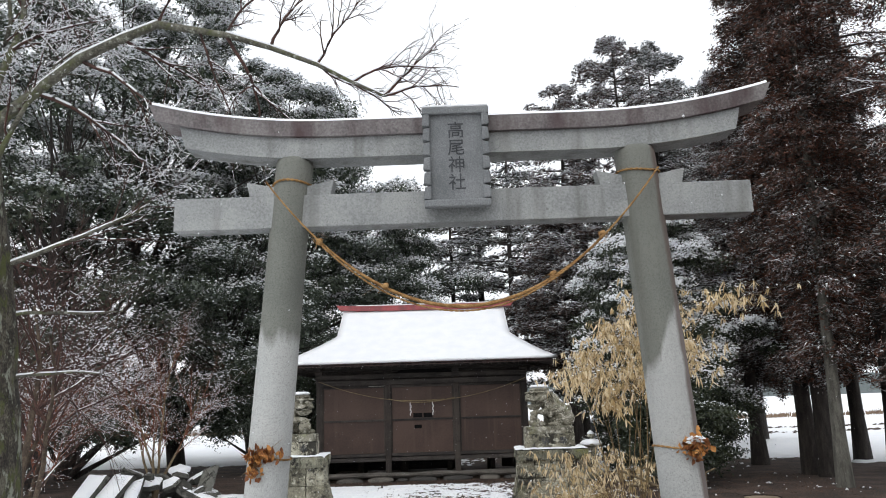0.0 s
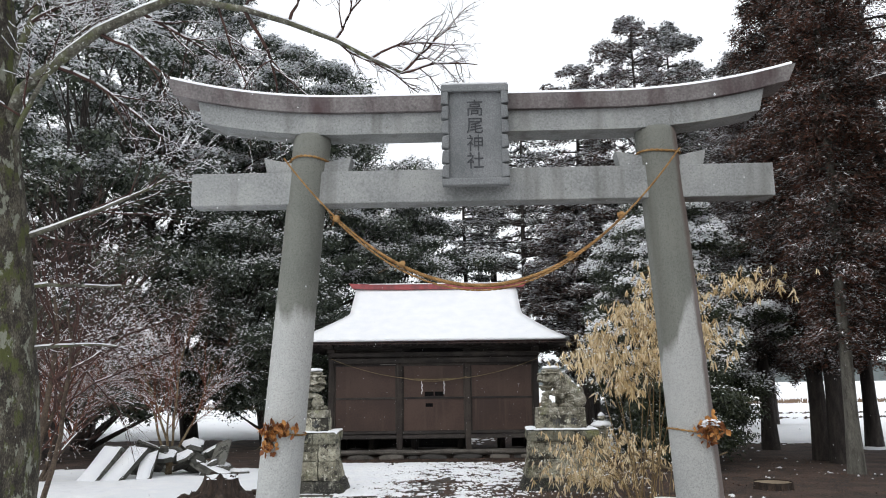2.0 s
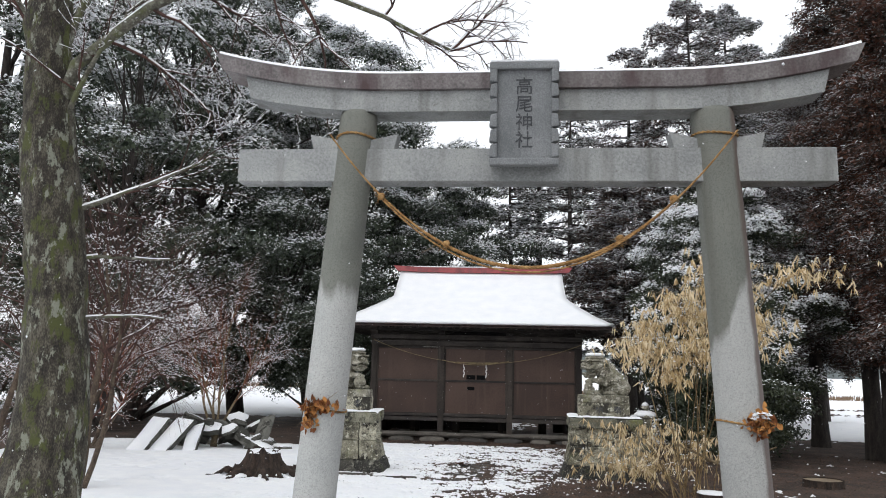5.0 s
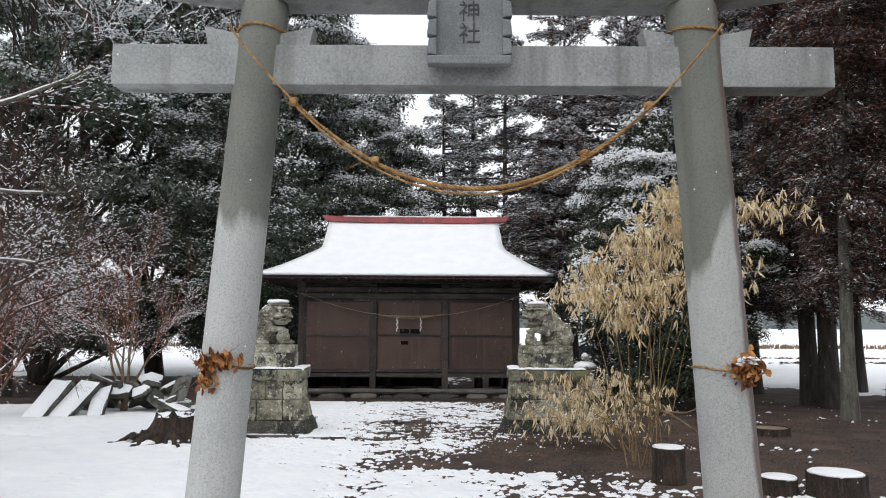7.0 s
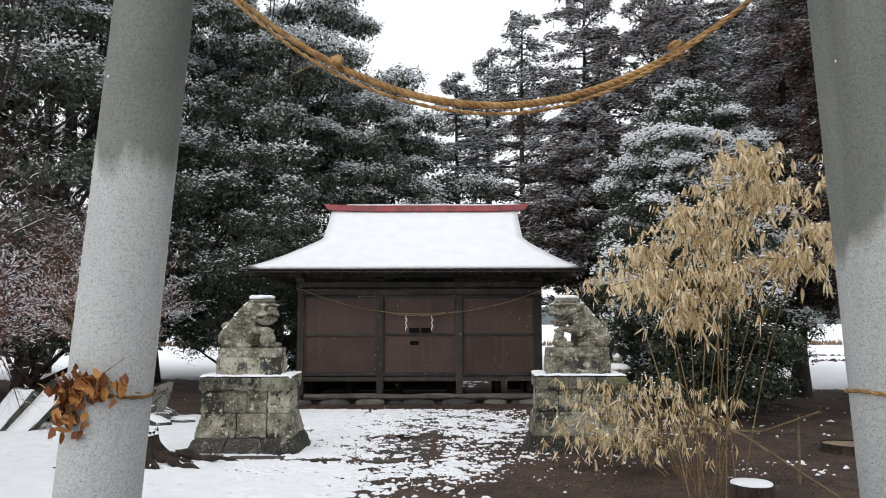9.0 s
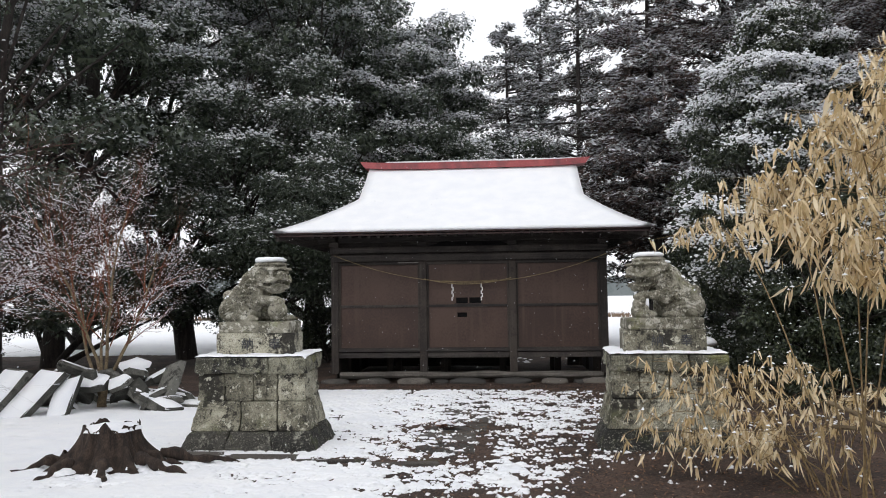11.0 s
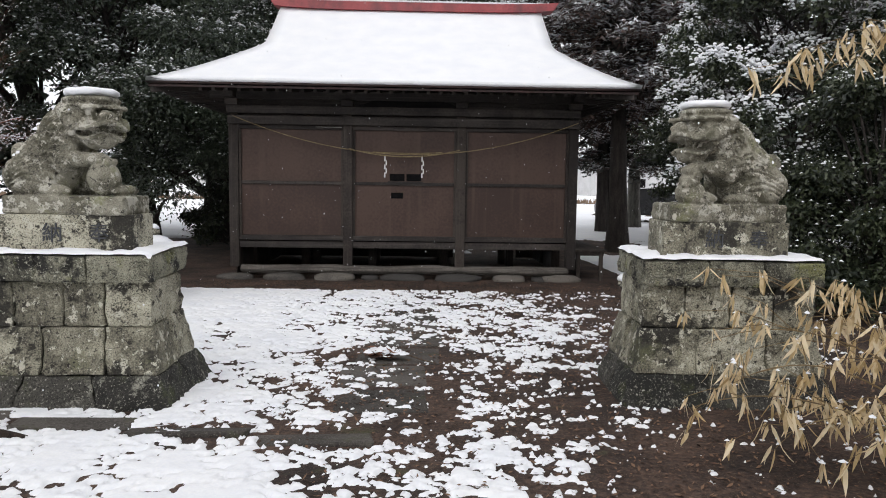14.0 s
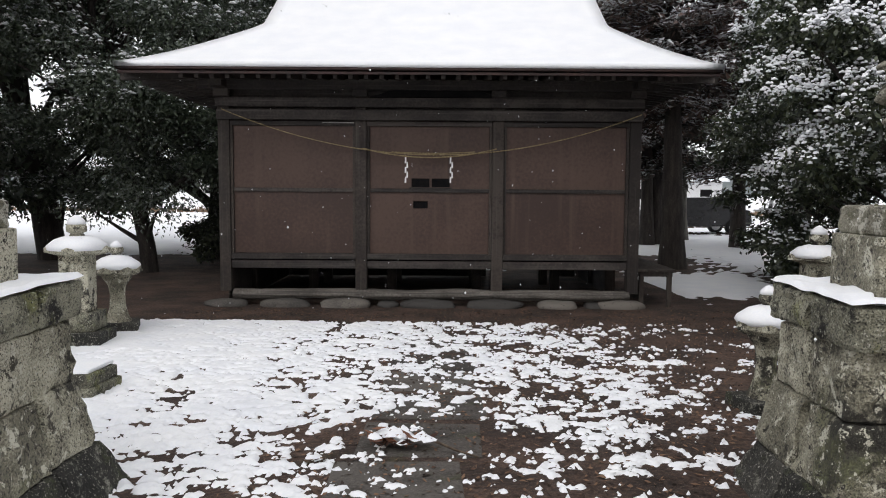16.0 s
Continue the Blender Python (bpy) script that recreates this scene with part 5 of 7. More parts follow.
    # carving: locks of the mane, fur of the haunch and tail, mouth, eyes
    x, y, z = co[:, 0], co[:, 1], co[:, 2]
    cut = np.zeros(len(co))
    side = np.clip((np.abs(y) - 0.05) / 0.04, 0, 1)
    for k in range(6):
        u = np.linspace(0, 1, 9)
        lock = [(-0.40 + 0.07 * k * 0.3 + 0.26 * q, 0.16 + 0.042 * k + 0.05 * math.sin(q * 3.1) + 0.04 * q * q) for q in u]
        cut -= side * 0.013 * np.exp(-(near_line(x, z, lock) / 0.0085) ** 2)
    for k in range(7):
        x0, z0 = 0.02 - 0.045 * k, 0.66 - 0.01 * k
        lock = [(x0 - 0.10 * q + 0.018 * math.sin(q * 7 + k), z0 - 0.20 * q) for q in np.linspace(0, 1, 9)]
        cut -= side * 0.011 * np.exp(-(near_line(x, z, lock) / 0.009) ** 2)
    for cx_, cz_ in ((-0.06, 0.50), (-0.14, 0.42), (-0.37, 0.22), (-0.02, 0.40)):
        curl = [(cx_ + (0.012 + 0.006 * q) * math.cos(q * 1.25), cz_ + (0.012 + 0.006 * q) * math.sin(q * 1.25)) for q in np.linspace(0, 9, 30)]
        cut -= side * 0.012 * np.exp(-(near_line(x, z, curl) / 0.007) ** 2)
    c_, s_ = math.cos(radians(-yaw)), math.sin(radians(-yaw))
    hx, hy, hz = (x - HC.x) * c_ - (y - HC.y) * s_, (x - HC.x) * s_ + (y - HC.y) * c_, z - HC.z
    ang = np.arctan2(hy, hx - 0.08)
    face = ((hx > -0.02) & (np.abs(hz) < 0.2)).astype(float)
    smile = -0.052 - drop * 0.5 + 0.018 * np.cos(ang * 3.0)
    cut -= face * (0.030 if open_mouth else 0.020) * np.exp(-((hz - smile) / (0.016 + drop * 0.4)) ** 2) * (np.abs(ang) < 1.9)
    for s in (-1, 1):
        d = np.sqrt((hx - 0.17) ** 2 + (hy - s * 0.085) ** 2 + (hz - 0.066) ** 2)
        cut -= face * 0.012 * np.exp(-((d - 0.047) / 0.010) ** 2)
    cut -= face * 0.008 * np.exp(-((hz - 0.128) / 0.007) ** 2)
    pit = (fbm(x * 30 + seed, z * 30 + y * 25, 3) - 0.5) * 0.016
    co = co + nr * (cut + pit)[:, None]
    out.vertices.foreach_set("co", co.ravel().astype(np.float32))
    out.polygons.foreach_set("use_smooth", np.ones(len(out.polygons), dtype=bool))
    out.materials.clear()
    out.materials.append(M["statue"])
    out.name = "guardian_lion_dog"
    PM2 = P @ pose(0, 0, 1.252) @ Matrix.Diagonal((-1 if mirror else 1, 1, 1, 1)) @ pose(0.0, -0.03, 0, 0, 0, -5)
    if mirror:
        out.flip_normals()
    out.transform(PM2)
    ob = new("guardian_lion_dog", out)
    tagged(ob, "seated weathered stone lion-dog, paw on a ball, snowy head" if not mirror else "seated weathered stone lion-dog, mouth open, snowy head", "statue", "guardian statues")
    # snow on the head and along the back
    c = []
    r = np.random.default_rng(seed)
    for k in range(80):
        u = r.random()
        if noise.noise((u * 5, seed, 0)) > -0.1:
            c.append((-0.06 - 0.32 * u, r.normal(0, 0.03), 0.735 - 0.36 * u))
    cc = np.array([PM2 @ Vector(p) for p in c])
    v, f = lumps(cc, r.uniform(0.028, 0.048, len(cc)), 0.55, True)
    cap = lathe([(0.785, 0.15), (0.795, 0.168), (0.815, 0.166), (0.832, 0.14), (0.840, 0.07), (0.841, 0.004)], 40)
    for vv in cap.verts:
        vv.co.z += 0.012 * noise.noise(vv.co * 14 + Vector((seed, 0, 0)))
        vv.co.xy *= 0.96 + 0.10 * noise.noise(Vector((vv.co.x * 9, vv.co.y * 9, seed)))
        vv.co.x = vv.co.x * 1.08 + 0.125
        vv.co.y = vv.co.y * 1.06 - 0.015
    cap.transform(PM2)
    tagged(part("snow_on_statue", cap, M["snow"], None, "", True), "thick smooth cap of snow on the statue's head", "snow", kind="stuff")
    tagged(fast_mesh("snow_on_statue", v, f, M["leaf_snow"], None, True), "cap of snow on the statue's head and back", "snow", kind="stuff")


PL = pedestal(-2.07, 13.09, 0.8, "west", 11)
PR = pedestal(2.37, 13.19, -2.9, "east", 23)
guardian(PL, False, False, 3)
guardian(PR, True, True, 8)


# ---- stone lanterns, slabs, stumps ----
def lantern(x, y, total, yaw, label, slim=False):
    z = float(gz(x, y)) - 0.02
    P = pose(x, y, z, 0, 0, yaw)
    t = thing("stone_lantern", (x, y, z), label, "stone lantern", "stone lanterns", yaw=yaw)
    k = total / 1.2

    def put(name, bm, mat, lab="", smooth=False):
        bm.transform(P @ Matrix.Scale(k, 4))
        return part(name, bm, mat, t, lab, smooth)
    put("base", box(-0.25, 0.25, -0.25, 0.25, 0.0, 0.15, 0.02, 0.01, 1), M["stone_dark"])
    if slim:
        prof = [(0.15, 0.17), (0.22, 0.135), (0.34, 0.10), (0.5, 0.092), (0.62, 0.11), (0.70, 0.17), (0.75, 0.19)]
        put("shaft", lathe(prof, 8), M["stone"], "waisted stone shaft")
        prof = [(0.75, 0.24), (0.80, 0.31), (0.86, 0.30), (0.94, 0.2), (1.0, 0.09)]
        roof = put("roof", lathe(prof, 6), M["stone"])
        prof = [(0.84, 0.27), (0.875, 0.295), (0.91, 0.28), (0.98, 0.18), (1.02, 0.06)]
        put("snow_cap", lathe(prof, 14), M["snow"], "snow cap", True)
    else:
        put("step", box(-0.19, 0.19, -0.19, 0.19, 0.15, 0.32, 0.015, 0.006, 2), M["cap_stone"])
        put("shaft", box(-0.125, 0.125, -0.125, 0.125, 0.32, 0.84, 0.012, 0.004, 3), M["stone"], "square pale stone shaft")
        prof = [(0.83, 0.17), (0.86, 0.29), (0.90, 0.29), (1.0, 0.11)]
        put("roof", lathe(prof, 4), M["stone"])
        prof = [(0.885, 0.245), (0.925, 0.255), (0.98, 0.19), (1.01, 0.10)]
        put("snow_cap", lathe(prof, 16), M["snow"], "snow cap", True)
    prof = [(1.0, 0.075), (1.03, 0.05), (1.05, 0.085), (1.09, 0.088), (1.12, 0.075), (1.14, 0.05)]
    put("finial", lathe(prof, 16), M["stone"], "", True)
    prof = [(1.115, 0.08), (1.15, 0.075), (1.19, 0.03), (1.2, 0.005)]
    put("finial_snow", lathe(prof, 12), M["snow"], "", True)
    return t


lantern(-3.30, 17.1, 1.26, 8, "small square stone lantern with snow on its roof and finial")
lantern(-3.26, 17.85, 0.98, 20, "low stone lantern with waisted shaft and snow cap", True)
lantern(3.92, 17.4, 1.2, -5, "small square stone lantern beside the evergreen, snow on top")
lantern(2.37, 14.95, 0.86, 10, "low stone lantern with waisted shaft behind the pedestal", True)
# stacked stones beside the west pedestal
for k, (z0, z1, s) in enumerate(((0.08, 0.17, 0.23), (0.175, 0.27, 0.21))):
    ob = part("stone_block", box(-2.42 - s, -2.42 + s, 15.25 - s, 15.25 + s, z0, z1, 0.02, 0.012, k), M["cap_stone"])
    tagged(ob, "mossy flat stone block stacked on the ground", "stone block", "stacked stone blocks")
tagged(part("snow_on_block", box(-2.61, -2.23, 15.06, 15.44, 0.262, 0.30, 0.018, 0.01, 4), M["snow"]), "thick snow on the stacked stones", "snow", kind="stuff")

# heap of broken grey slabs, two of them leaning at its front
def broken_slab(w, h, d, seed, sawn=False):
    """A flat stone with an uneven many-cornered outline, or a sawn leaning plank of stone, with chipped edges."""
    r = random.Random(seed)
    bm = bmesh.new()
    n = 7
    rim = []
    for k in range(n):
        a = 2 * math.pi * (k + r.uniform(-0.25, 0.25)) / n
        q = max(abs(math.cos(a)) / (w / 2), abs(math.sin(a)) / (h / 2))
        rim.append((math.cos(a) / q * r.uniform(0.86, 1.0), math.sin(a) / q * r.uniform(0.86, 1.0)))
    if sawn:
        n = 6
        rim = [(px * w / 2 + 0.34 * py * h / 2 + r.uniform(-0.015, 0.015), py * h / 2 + r.uniform(-0.02, 0.02)) for px, py in ((1, -1), (1, 0.1), (1, 1), (-1, 1), (-1, -0.2), (-1, -1))]
    low = [bm.verts.new((x, y, -d / 2 + r.uniform(-0.015, 0.015))) for x, y in rim]
    top = [bm.verts.new((x * r.uniform(0.9, 1.0), y * r.uniform(0.9, 1.0), d / 2 + r.uniform(-0.012, 0.012))) for x, y in rim]
    bm.faces.new(low[::-1])
    bm.faces.new(top)
    for k in range(n):
        bm.faces.new((low[k], low[(k + 1) % n], top[(k + 1) % n], top[k]))
    bmesh.ops.bevel(bm, geom=bm.edges[:], offset=0.008, segments=1, affect="EDGES")
    return bm, rim


rs = random.Random(4)
heap = [(-6.50, 15.0, 0.40, 0.86, 0.12, 56, 4, -10, 0.30), (-6.04, 15.1, 0.40, 0.86, 0.12, 54, 6, -10, 0.30), (-5.66, 15.25, 0.30, 0.62, 0.11, 56, -24, 16, 0.24), (-4.45, 15.95, 0.34, 0.80, 0.12, 60, -34, -20, 0.30)]
for k in range(34):
    u, w_ = rs.uniform(-1, 1), rs.uniform(-1, 1)
    up = max(0.0, 1 - (u * u + w_ * w_) * 0.75)
    heap.append((-5.45 + 1.05 * u, 16.1 + 0.5 * w_, rs.uniform(0.4, 0.85), rs.uniform(0.16, 0.32), rs.uniform(0.07, 0.12), rs.uniform(-60, 40), rs.uniform(-45, 45), rs.uniform(-60, 60), 0.12 + 0.75 * up * rs.random()))
heap.append((-4.05, 16.1, 0.55, 0.24, 0.10, 3, 3, -8, 0.04))
for k, (x, y, w, h, d, tilt, roll, yaw, lift) in enumerate(heap):
    m = pose(x, y, float(gz(x, y)) + lift, tilt, roll * 0.6, yaw)
    bm, rim = broken_slab(w, h, d, k, k < 4 or k % 4 == 1)
    bm.transform(m)
    tagged(part("stone_slab", bm, M["slab"], None), "broken grey stone slab leaning in a snowy heap" if k < 4 else "broken grey stone slab lying in a snowy heap", "stone slab", "heap of slabs")
    if k < 3 or k % 3:
        sn = bmesh.new()
        c = sn.verts.new((0, 0, d / 2 + 0.034))
        inner = [sn.verts.new((px * 0.84 + rs.uniform(-0.015, 0.015), py * 0.84 + rs.uniform(-0.015, 0.015), d / 2 + 0.03)) for px, py in rim]
        outer = [sn.verts.new((px * 0.97, py * 0.97, d / 2 - 0.012)) for px, py in rim]
        for j in range(len(rim)):
            i2 = (j + 1) % len(rim)
            sn.faces.new((c, inner[j], inner[i2]))
            sn.faces.new((inner[j], outer[j], outer[i2], inner[i2]))
        sn.transform(m)
        tagged(part("snow_on_slab", sn, M["snow"], smooth=True), "snow lying on a slab face", "snow", kind="stuff")


def stump(x, y, r, h, roots, seed, label, snow=True):
    z = float(gz(x, y))
    t = thing("tree_stump", (x, y, z), label, "tree stump", "tree stumps")
    bm = bmesh.new()
    n, rows = 56, 12
    rings = []
    for i in range(rows + 1):
        u = i / rows
        ring = []
        for j in range(n):
            a = 2 * math.pi * j / n
            flare = 1 + (1.45 if roots else 0.12) * (1 - u) ** (1.9 if roots else 3) * (0.6 + 0.6 * math.sin(a * 5 + seed) ** 2)
            rr = r * flare * (1 + 0.12 * noise.noise((math.cos(a) * 2.5, math.sin(a) * 2.5, seed)) + (0.16 if roots else 0.06) * noise.noise((math.cos(a) * 7, math.sin(a) * 7, u * 1.2 + seed)))
            hh = h * u * (1 + ((0.2 * noise.noise((math.cos(a) * 2, math.sin(a) * 2, seed + 5)) + 0.09 * noise.noise((math.cos(a) * 8, math.sin(a) * 8, seed))) * u if roots else 0))
            ring.append(bm.verts.new((x + rr * math.cos(a), y + rr * math.sin(a), z - 0.04 + hh)))
        rings.append(ring)
    for a, b in zip(rings, rings[1:]):
        for j in range(n):
            bm.faces.new((a[j], a[(j + 1) % n], b[(j + 1) % n], b[j]))
    part("bark", bm, M["stump"], t, smooth=True)
    bm = bmesh.new()
    c = bm.verts.new((x, y, z - 0.05 + h * (0.7 if roots else 0.96)))
    tops = []
    for j in range(n):
        a = 2 * math.pi * j / n
        rr = r * 0.95 * (1 + 0.12 * noise.noise((math.cos(a) * 2.5, math.sin(a) * 2.5, seed)))
        tops.append(bm.verts.new((x + rr * math.cos(a), y + rr * math.sin(a), z - 0.055 + h * (0.86 if roots else 1))))
    for j in range(n):
        bm.faces.new((c, tops[j], tops[(j + 1) % n]))
    part("cut_face", bm, M["cut_wood"], t)
    if roots:
        rr_ = np.random.default_rng(seed)
        paths = []
        for a, ln in ((0.05, 0.95), (-0.5, 0.75), (-1.3, 0.5), (-2.2, 0.5), (2.6, 0.5), (-2.9, 0.6), (-0.15, 0.5)):
            s = np.linspace(0.55, 1, 14)
            pts = np.stack([x + np.cos(a + 0.25 * (s - .5)) * (r + ln * (s - 0.4) / 0.6), y + np.sin(a + 0.3 * (s - .5)) * (r + ln * (s - 0.4) / 0.6), z + 0.12 * (1 - s) / 0.45 + 0.02 * np.sin(s * 23 + a) + 0.01], -1)
            pts[:, 1] += 0.05 * np.sin(s * 19 + a * 3) * (s - 0.5)
            paths.append((pts, (0.05 * (1.08 - s) / 0.5 + 0.008) * (1 + 0.3 * np.sin(s * 41 + a * 5))))
        for line in paths:
            tube_part("root", [line], M["stump"], t, 8)
        c = []
        for _ in range(150):
            a, q = rr_.uniform(0, 6.28), rr_.uniform(0, 1) ** .5
            c.append((x + math.cos(a) * q * r * .85, y + math.sin(a) * q * r * .85, z + h * 0.84))
        for _ in range(210):
            a, q = rr_.choice([0.05, -0.5, -1.3, -2.2, 2.6, -2.9, -0.15]) + rr_.normal(0, .10), rr_.uniform(1.15, 3.6)
            c.append((x + math.cos(a) * q * r, y + math.sin(a) * q * r, z + max(0.012, 0.17 - 0.06 * q)))
        v, f = lumps(np.array(c), rr_.uniform(0.04, 0.09, len(c)), 0.45, True)
        under(tagged(fast_mesh("snow", v, f, M["leaf_snow"], None, True), kind="stuff"), t)
    elif snow:
        prof = [(h - 0.052, r * 0.93), (h - 0.038, r * 0.97), (h - 0.027, r * 0.9), (h - 0.024, r * 0.2)]
        bm = lathe(prof, 30)
        for vv in bm.verts:
            vv.co.xy *= 1 + 0.08 * noise.noise(vv.co * 6 + Vector((seed, 0, 0)))
        bm.transform(pose(x, y, z))
        part("snow", bm, M["snow"], t, "thin cap of snow", True)
    return t


stump(-3.13, 11.85, 0.24, 0.44, True, 2, "dark rotting tree stump with spreading roots, snow on top")
stump(4.30, 8.12, 0.25, 0.27, False, 5, "sawn tree stump capped with snow")
stump(3.84, 8.3, 0.17, 0.20, False, 6, "small sawn stump capped with snow")
stump(2.95, 8.85, 0.165, 0.40, False, 7, "tall narrow sawn stump beside the bamboo")
stump(5.80, 12.75, 0.30, 0.16, False, 8, "low flat sawn stump on bare soil", False)


# ---- trees ----
def bough(p0, d0, length, r0, steps, wander, lift, g):
    """A wandering tapered line: points and radii."""
    p, d = np.array(p0, float), np.array(d0, float) / np.linalg.norm(d0)
    pts = [p.copy()]
    for _ in range(steps):
        d = d + g.normal(0, wander, 3) + np.array([0, 0, lift])
        d /= np.linalg.norm(d)
        p = p + d * length / steps
        pts.append(p.copy())
    return np.array(pts), np.linspace(r0, r0 * 0.35, steps + 1)


def branching(p0, d0, length, r0, levels, counts, spread, wander, lift, g, shrink=0.62, first=0.25, slim=0.6):
    """Recursive branches: a list per level of (points, radii)."""
    out = [[] for _ in range(levels)]

    def grow(p, d, ln, r, lev):
        line = bough(p, d, ln, r, 7 if lev < 2 else 4, wander, lift, g)
        out[lev].append(line)
        if lev + 1 < levels:
            pts, rad = line
            for _ in range(counts[lev]):
                u = g.uniform(first, 1.0)
                i = min(len(pts) - 2, int(u * (len(pts) - 1)))
                dd = pts[i + 1] - pts[i]
                dd = dd / np.linalg.norm(dd) + g.normal(0, spread, 3)
                grow(pts[i] + (pts[i + 1] - pts[i]) * g.random(), dd, ln * shrink * g.uniform(0.6, 1.15), rad[i] * slim, lev + 1)
    grow(p0, d0, length, r0, 0)
    return out


def snow_on(lines, g, keep=0.7, fat=0.8, least=0.004, dab=1.0):
    """Snow lying along the upper side of branches."""
    res = []
    for pts, rad in lines:
        d = np.diff(pts, axis=0)
        flat = np.abs(d[:, 2]) / (np.linalg.norm(d, axis=1) + 1e-9)
        for i in range(len(d)):
            if flat[i] < 0.8 and g.random() < keep:
                r = np.maximum(rad[i:i + 2] * fat, least)
                u = g.uniform(0, 1 - dab)
                ends = pts[i] + (pts[i + 1] - pts[i]) * np.array([[u], [u + dab]])
                res.append((ends + np.array([[0, 0, rad[i] * 0.75 + 0.002], [0, 0, rad[i + 1] * 0.75 + 0.002]]), r))
    return res


def bare_tree(name, at, stems, mats, label, snow_keep, seed, levels=4, counts=(5, 6, 5), spread=0.6, lift=0.03, wander=0.12, sides=(7, 5, 3, 3), shrink=0.6, first=0.25, kinds="bare tree"):
    g = np.random.default_rng(seed)
    z = float(gz(at[0], at[1]))
    t = thing(name, (at[0], at[1], z), label, kinds)
    fine, snow_lines = [], []
    for k, (d, ln, r, off) in enumerate(stems):
        lv = branching((at[0] + off[0], at[1] + off[1], z - 0.05 + (off[2] if len(off) > 2 else 0)), d, ln, r, levels, counts, spread, wander, lift, g, shrink, first, 0.46)
        tube_part("stem", lv[0], mats[0], t, 9)
        tagged(tube_part("branchwork", lv[1], mats[1], t, 6), kind="stuff")
        fine += [x for L in lv[2:] for x in L]
        snow_lines += snow_on(lv[0] + lv[1], g, snow_keep, 0.75) + [s for L in lv[2:] for s in snow_on(L, g, snow_keep * 0.75, 1.3, 0.0042, 0.4)]
    tagged(tube_part("twigwork", fine, mats[1], t, 3, smooth=False), kind="stuff")
    if snow_lines:
        tagged(tube_part("snow", snow_lines, M["leaf_snow"], t, 3, "snow lying along the branches", smooth=False), kind="stuff")
    return t


L1 = (0.105, 0.052)


def evergreen(name, at, height, radius, low, blobs, leaves, seed, mat, label, leaf=(0.15, 0.07), snow=0.45, trunks=1, trunk_r=0.3, blob_r=(0.5, 0.95), lump=0.0, bark="bark", squash=(1, 1), flat_low=False, snow_low=0.25, thin=0.0):
    """Broad-leaved evergreen: trunk, limbs, a crown of leafy clumps with gaps, and snow on the upper leaves."""
    g = np.random.default_rng(seed)
    z0 = float(gz(at[0], at[1]))
    base = np.array([at[0], at[1], z0])
    t = thing(name, tuple(base), label, "tree")
    # clump centres on a lobed crown
    cs, rs_ = [], []
    mid = (height + low) / 2
    while len(cs) < blobs:
        u = g.uniform(0, 1)
        hz = low + (height - low) * u
        prof = math.sin(math.pi * min(1, (u * 0.85 + 0.13))) ** 0.6 if not flat_low else math.cos(u * math.pi / 2) ** 0.55 * (0.66 + 0.34 * min(1, u / 0.3))
        a = g.uniform(0, 2 * math.pi)
        lobes = 1 + 0.20 * math.sin(a * 3 + seed) + 0.16 * math.sin(a * 5 + u * 9 + seed * 2)
        rr = radius * prof * lobes * g.uniform(0.35, 1.0) ** 0.5
        cs.append((math.cos(a) * rr * squash[0], math.sin(a) * rr * squash[1], hz))
        rs_.append(g.uniform(*blob_r) * (0.75 + 0.25 * prof))
    cs, rs_ = np.array(cs) + base, np.array(rs_)
    # limbs reach for a share of the clumps
    trunk_top = low + (height - low) * 0.62
    lines = []
    for k in range(trunks):
        lean = g.normal(0, 0.08 + 0.1 * (k > 0), 2)
        pts, rad = bough(base + (0.25 * k, 0.1 * k, -0.1), (lean[0], lean[1], 1), trunk_top + 0.1, trunk_r * (1 - 0.25 * k), 9, 0.05, 0.02, g)
        lines.append((pts, np.linspace(trunk_r, trunk_r * 0.3, len(pts)) * (1 - 0.25 * k)))
    tube_part("trunk", lines, M[bark], t, 12)
    limbs = []
    for i in g.choice(len(cs), min(len(cs), 46), replace=False):
        pts, rad = lines[g.integers(len(lines))]
        h = min(trunk_top, max(low * 0.6, (cs[i][2] - z0) * g.uniform(0.5, 0.85)))
        j = int(np.clip(h / trunk_top * (len(pts) - 1), 0, len(pts) - 1))
        a, b = pts[j], cs[i]
        m = (a + b) / 2 + (0, 0, g.uniform(-0.1, 0.5))
        q = np.linspace(0, 1, 6)[:, None]
        limbs.append(((1 - q) ** 2 * a + 2 * q * (1 - q) * m + q ** 2 * b, np.linspace(rad[j] * 0.4, 0.015, 6)))
    tagged(tube_part("branchwork", limbs, M[bark], t, 6), kind="stuff")
    # leaves
    up = np.clip((cs[:, 2] - z0 - low) / (height - low), 0, 1)
    idx = np.repeat(np.arange(blobs), leaves)
    idx = idx[g.random(len(idx)) < 1 - thin * up[idx] ** 1.5]
    n = len(idx)
    d = g.normal(0, 1, (n, 3))
    d[:, 2] = np.abs(d[:, 2]) * np.where(g.random(n) < 0.78, 1, -1)
    d /= np.linalg.norm(d, axis=1)[:, None]
    r = rs_[idx] * g.uniform(0.45, 1.08, n)
    wave = 1 + 0.25 * np.sin(d[:, 0] * 7 + idx) * np.cos(d[:, 1] * 6 + idx * 2)
    c = cs[idx] + d * (r * wave)[:, None] * np.array([1, 1, 0.62])
    c[:, 2] = np.maximum(c[:, 2], z0 + 0.03)
    out = c - base
    out[:, 2] = 0
    al = d * (0.7, 0.7, 0.2) + g.normal(0, 0.45, (n, 3)) + np.array([0, 0, -0.45])
    ac = np.cross(al, g.normal(0, 1, (n, 3)))
    make = slivers if leaf == L1 else cards
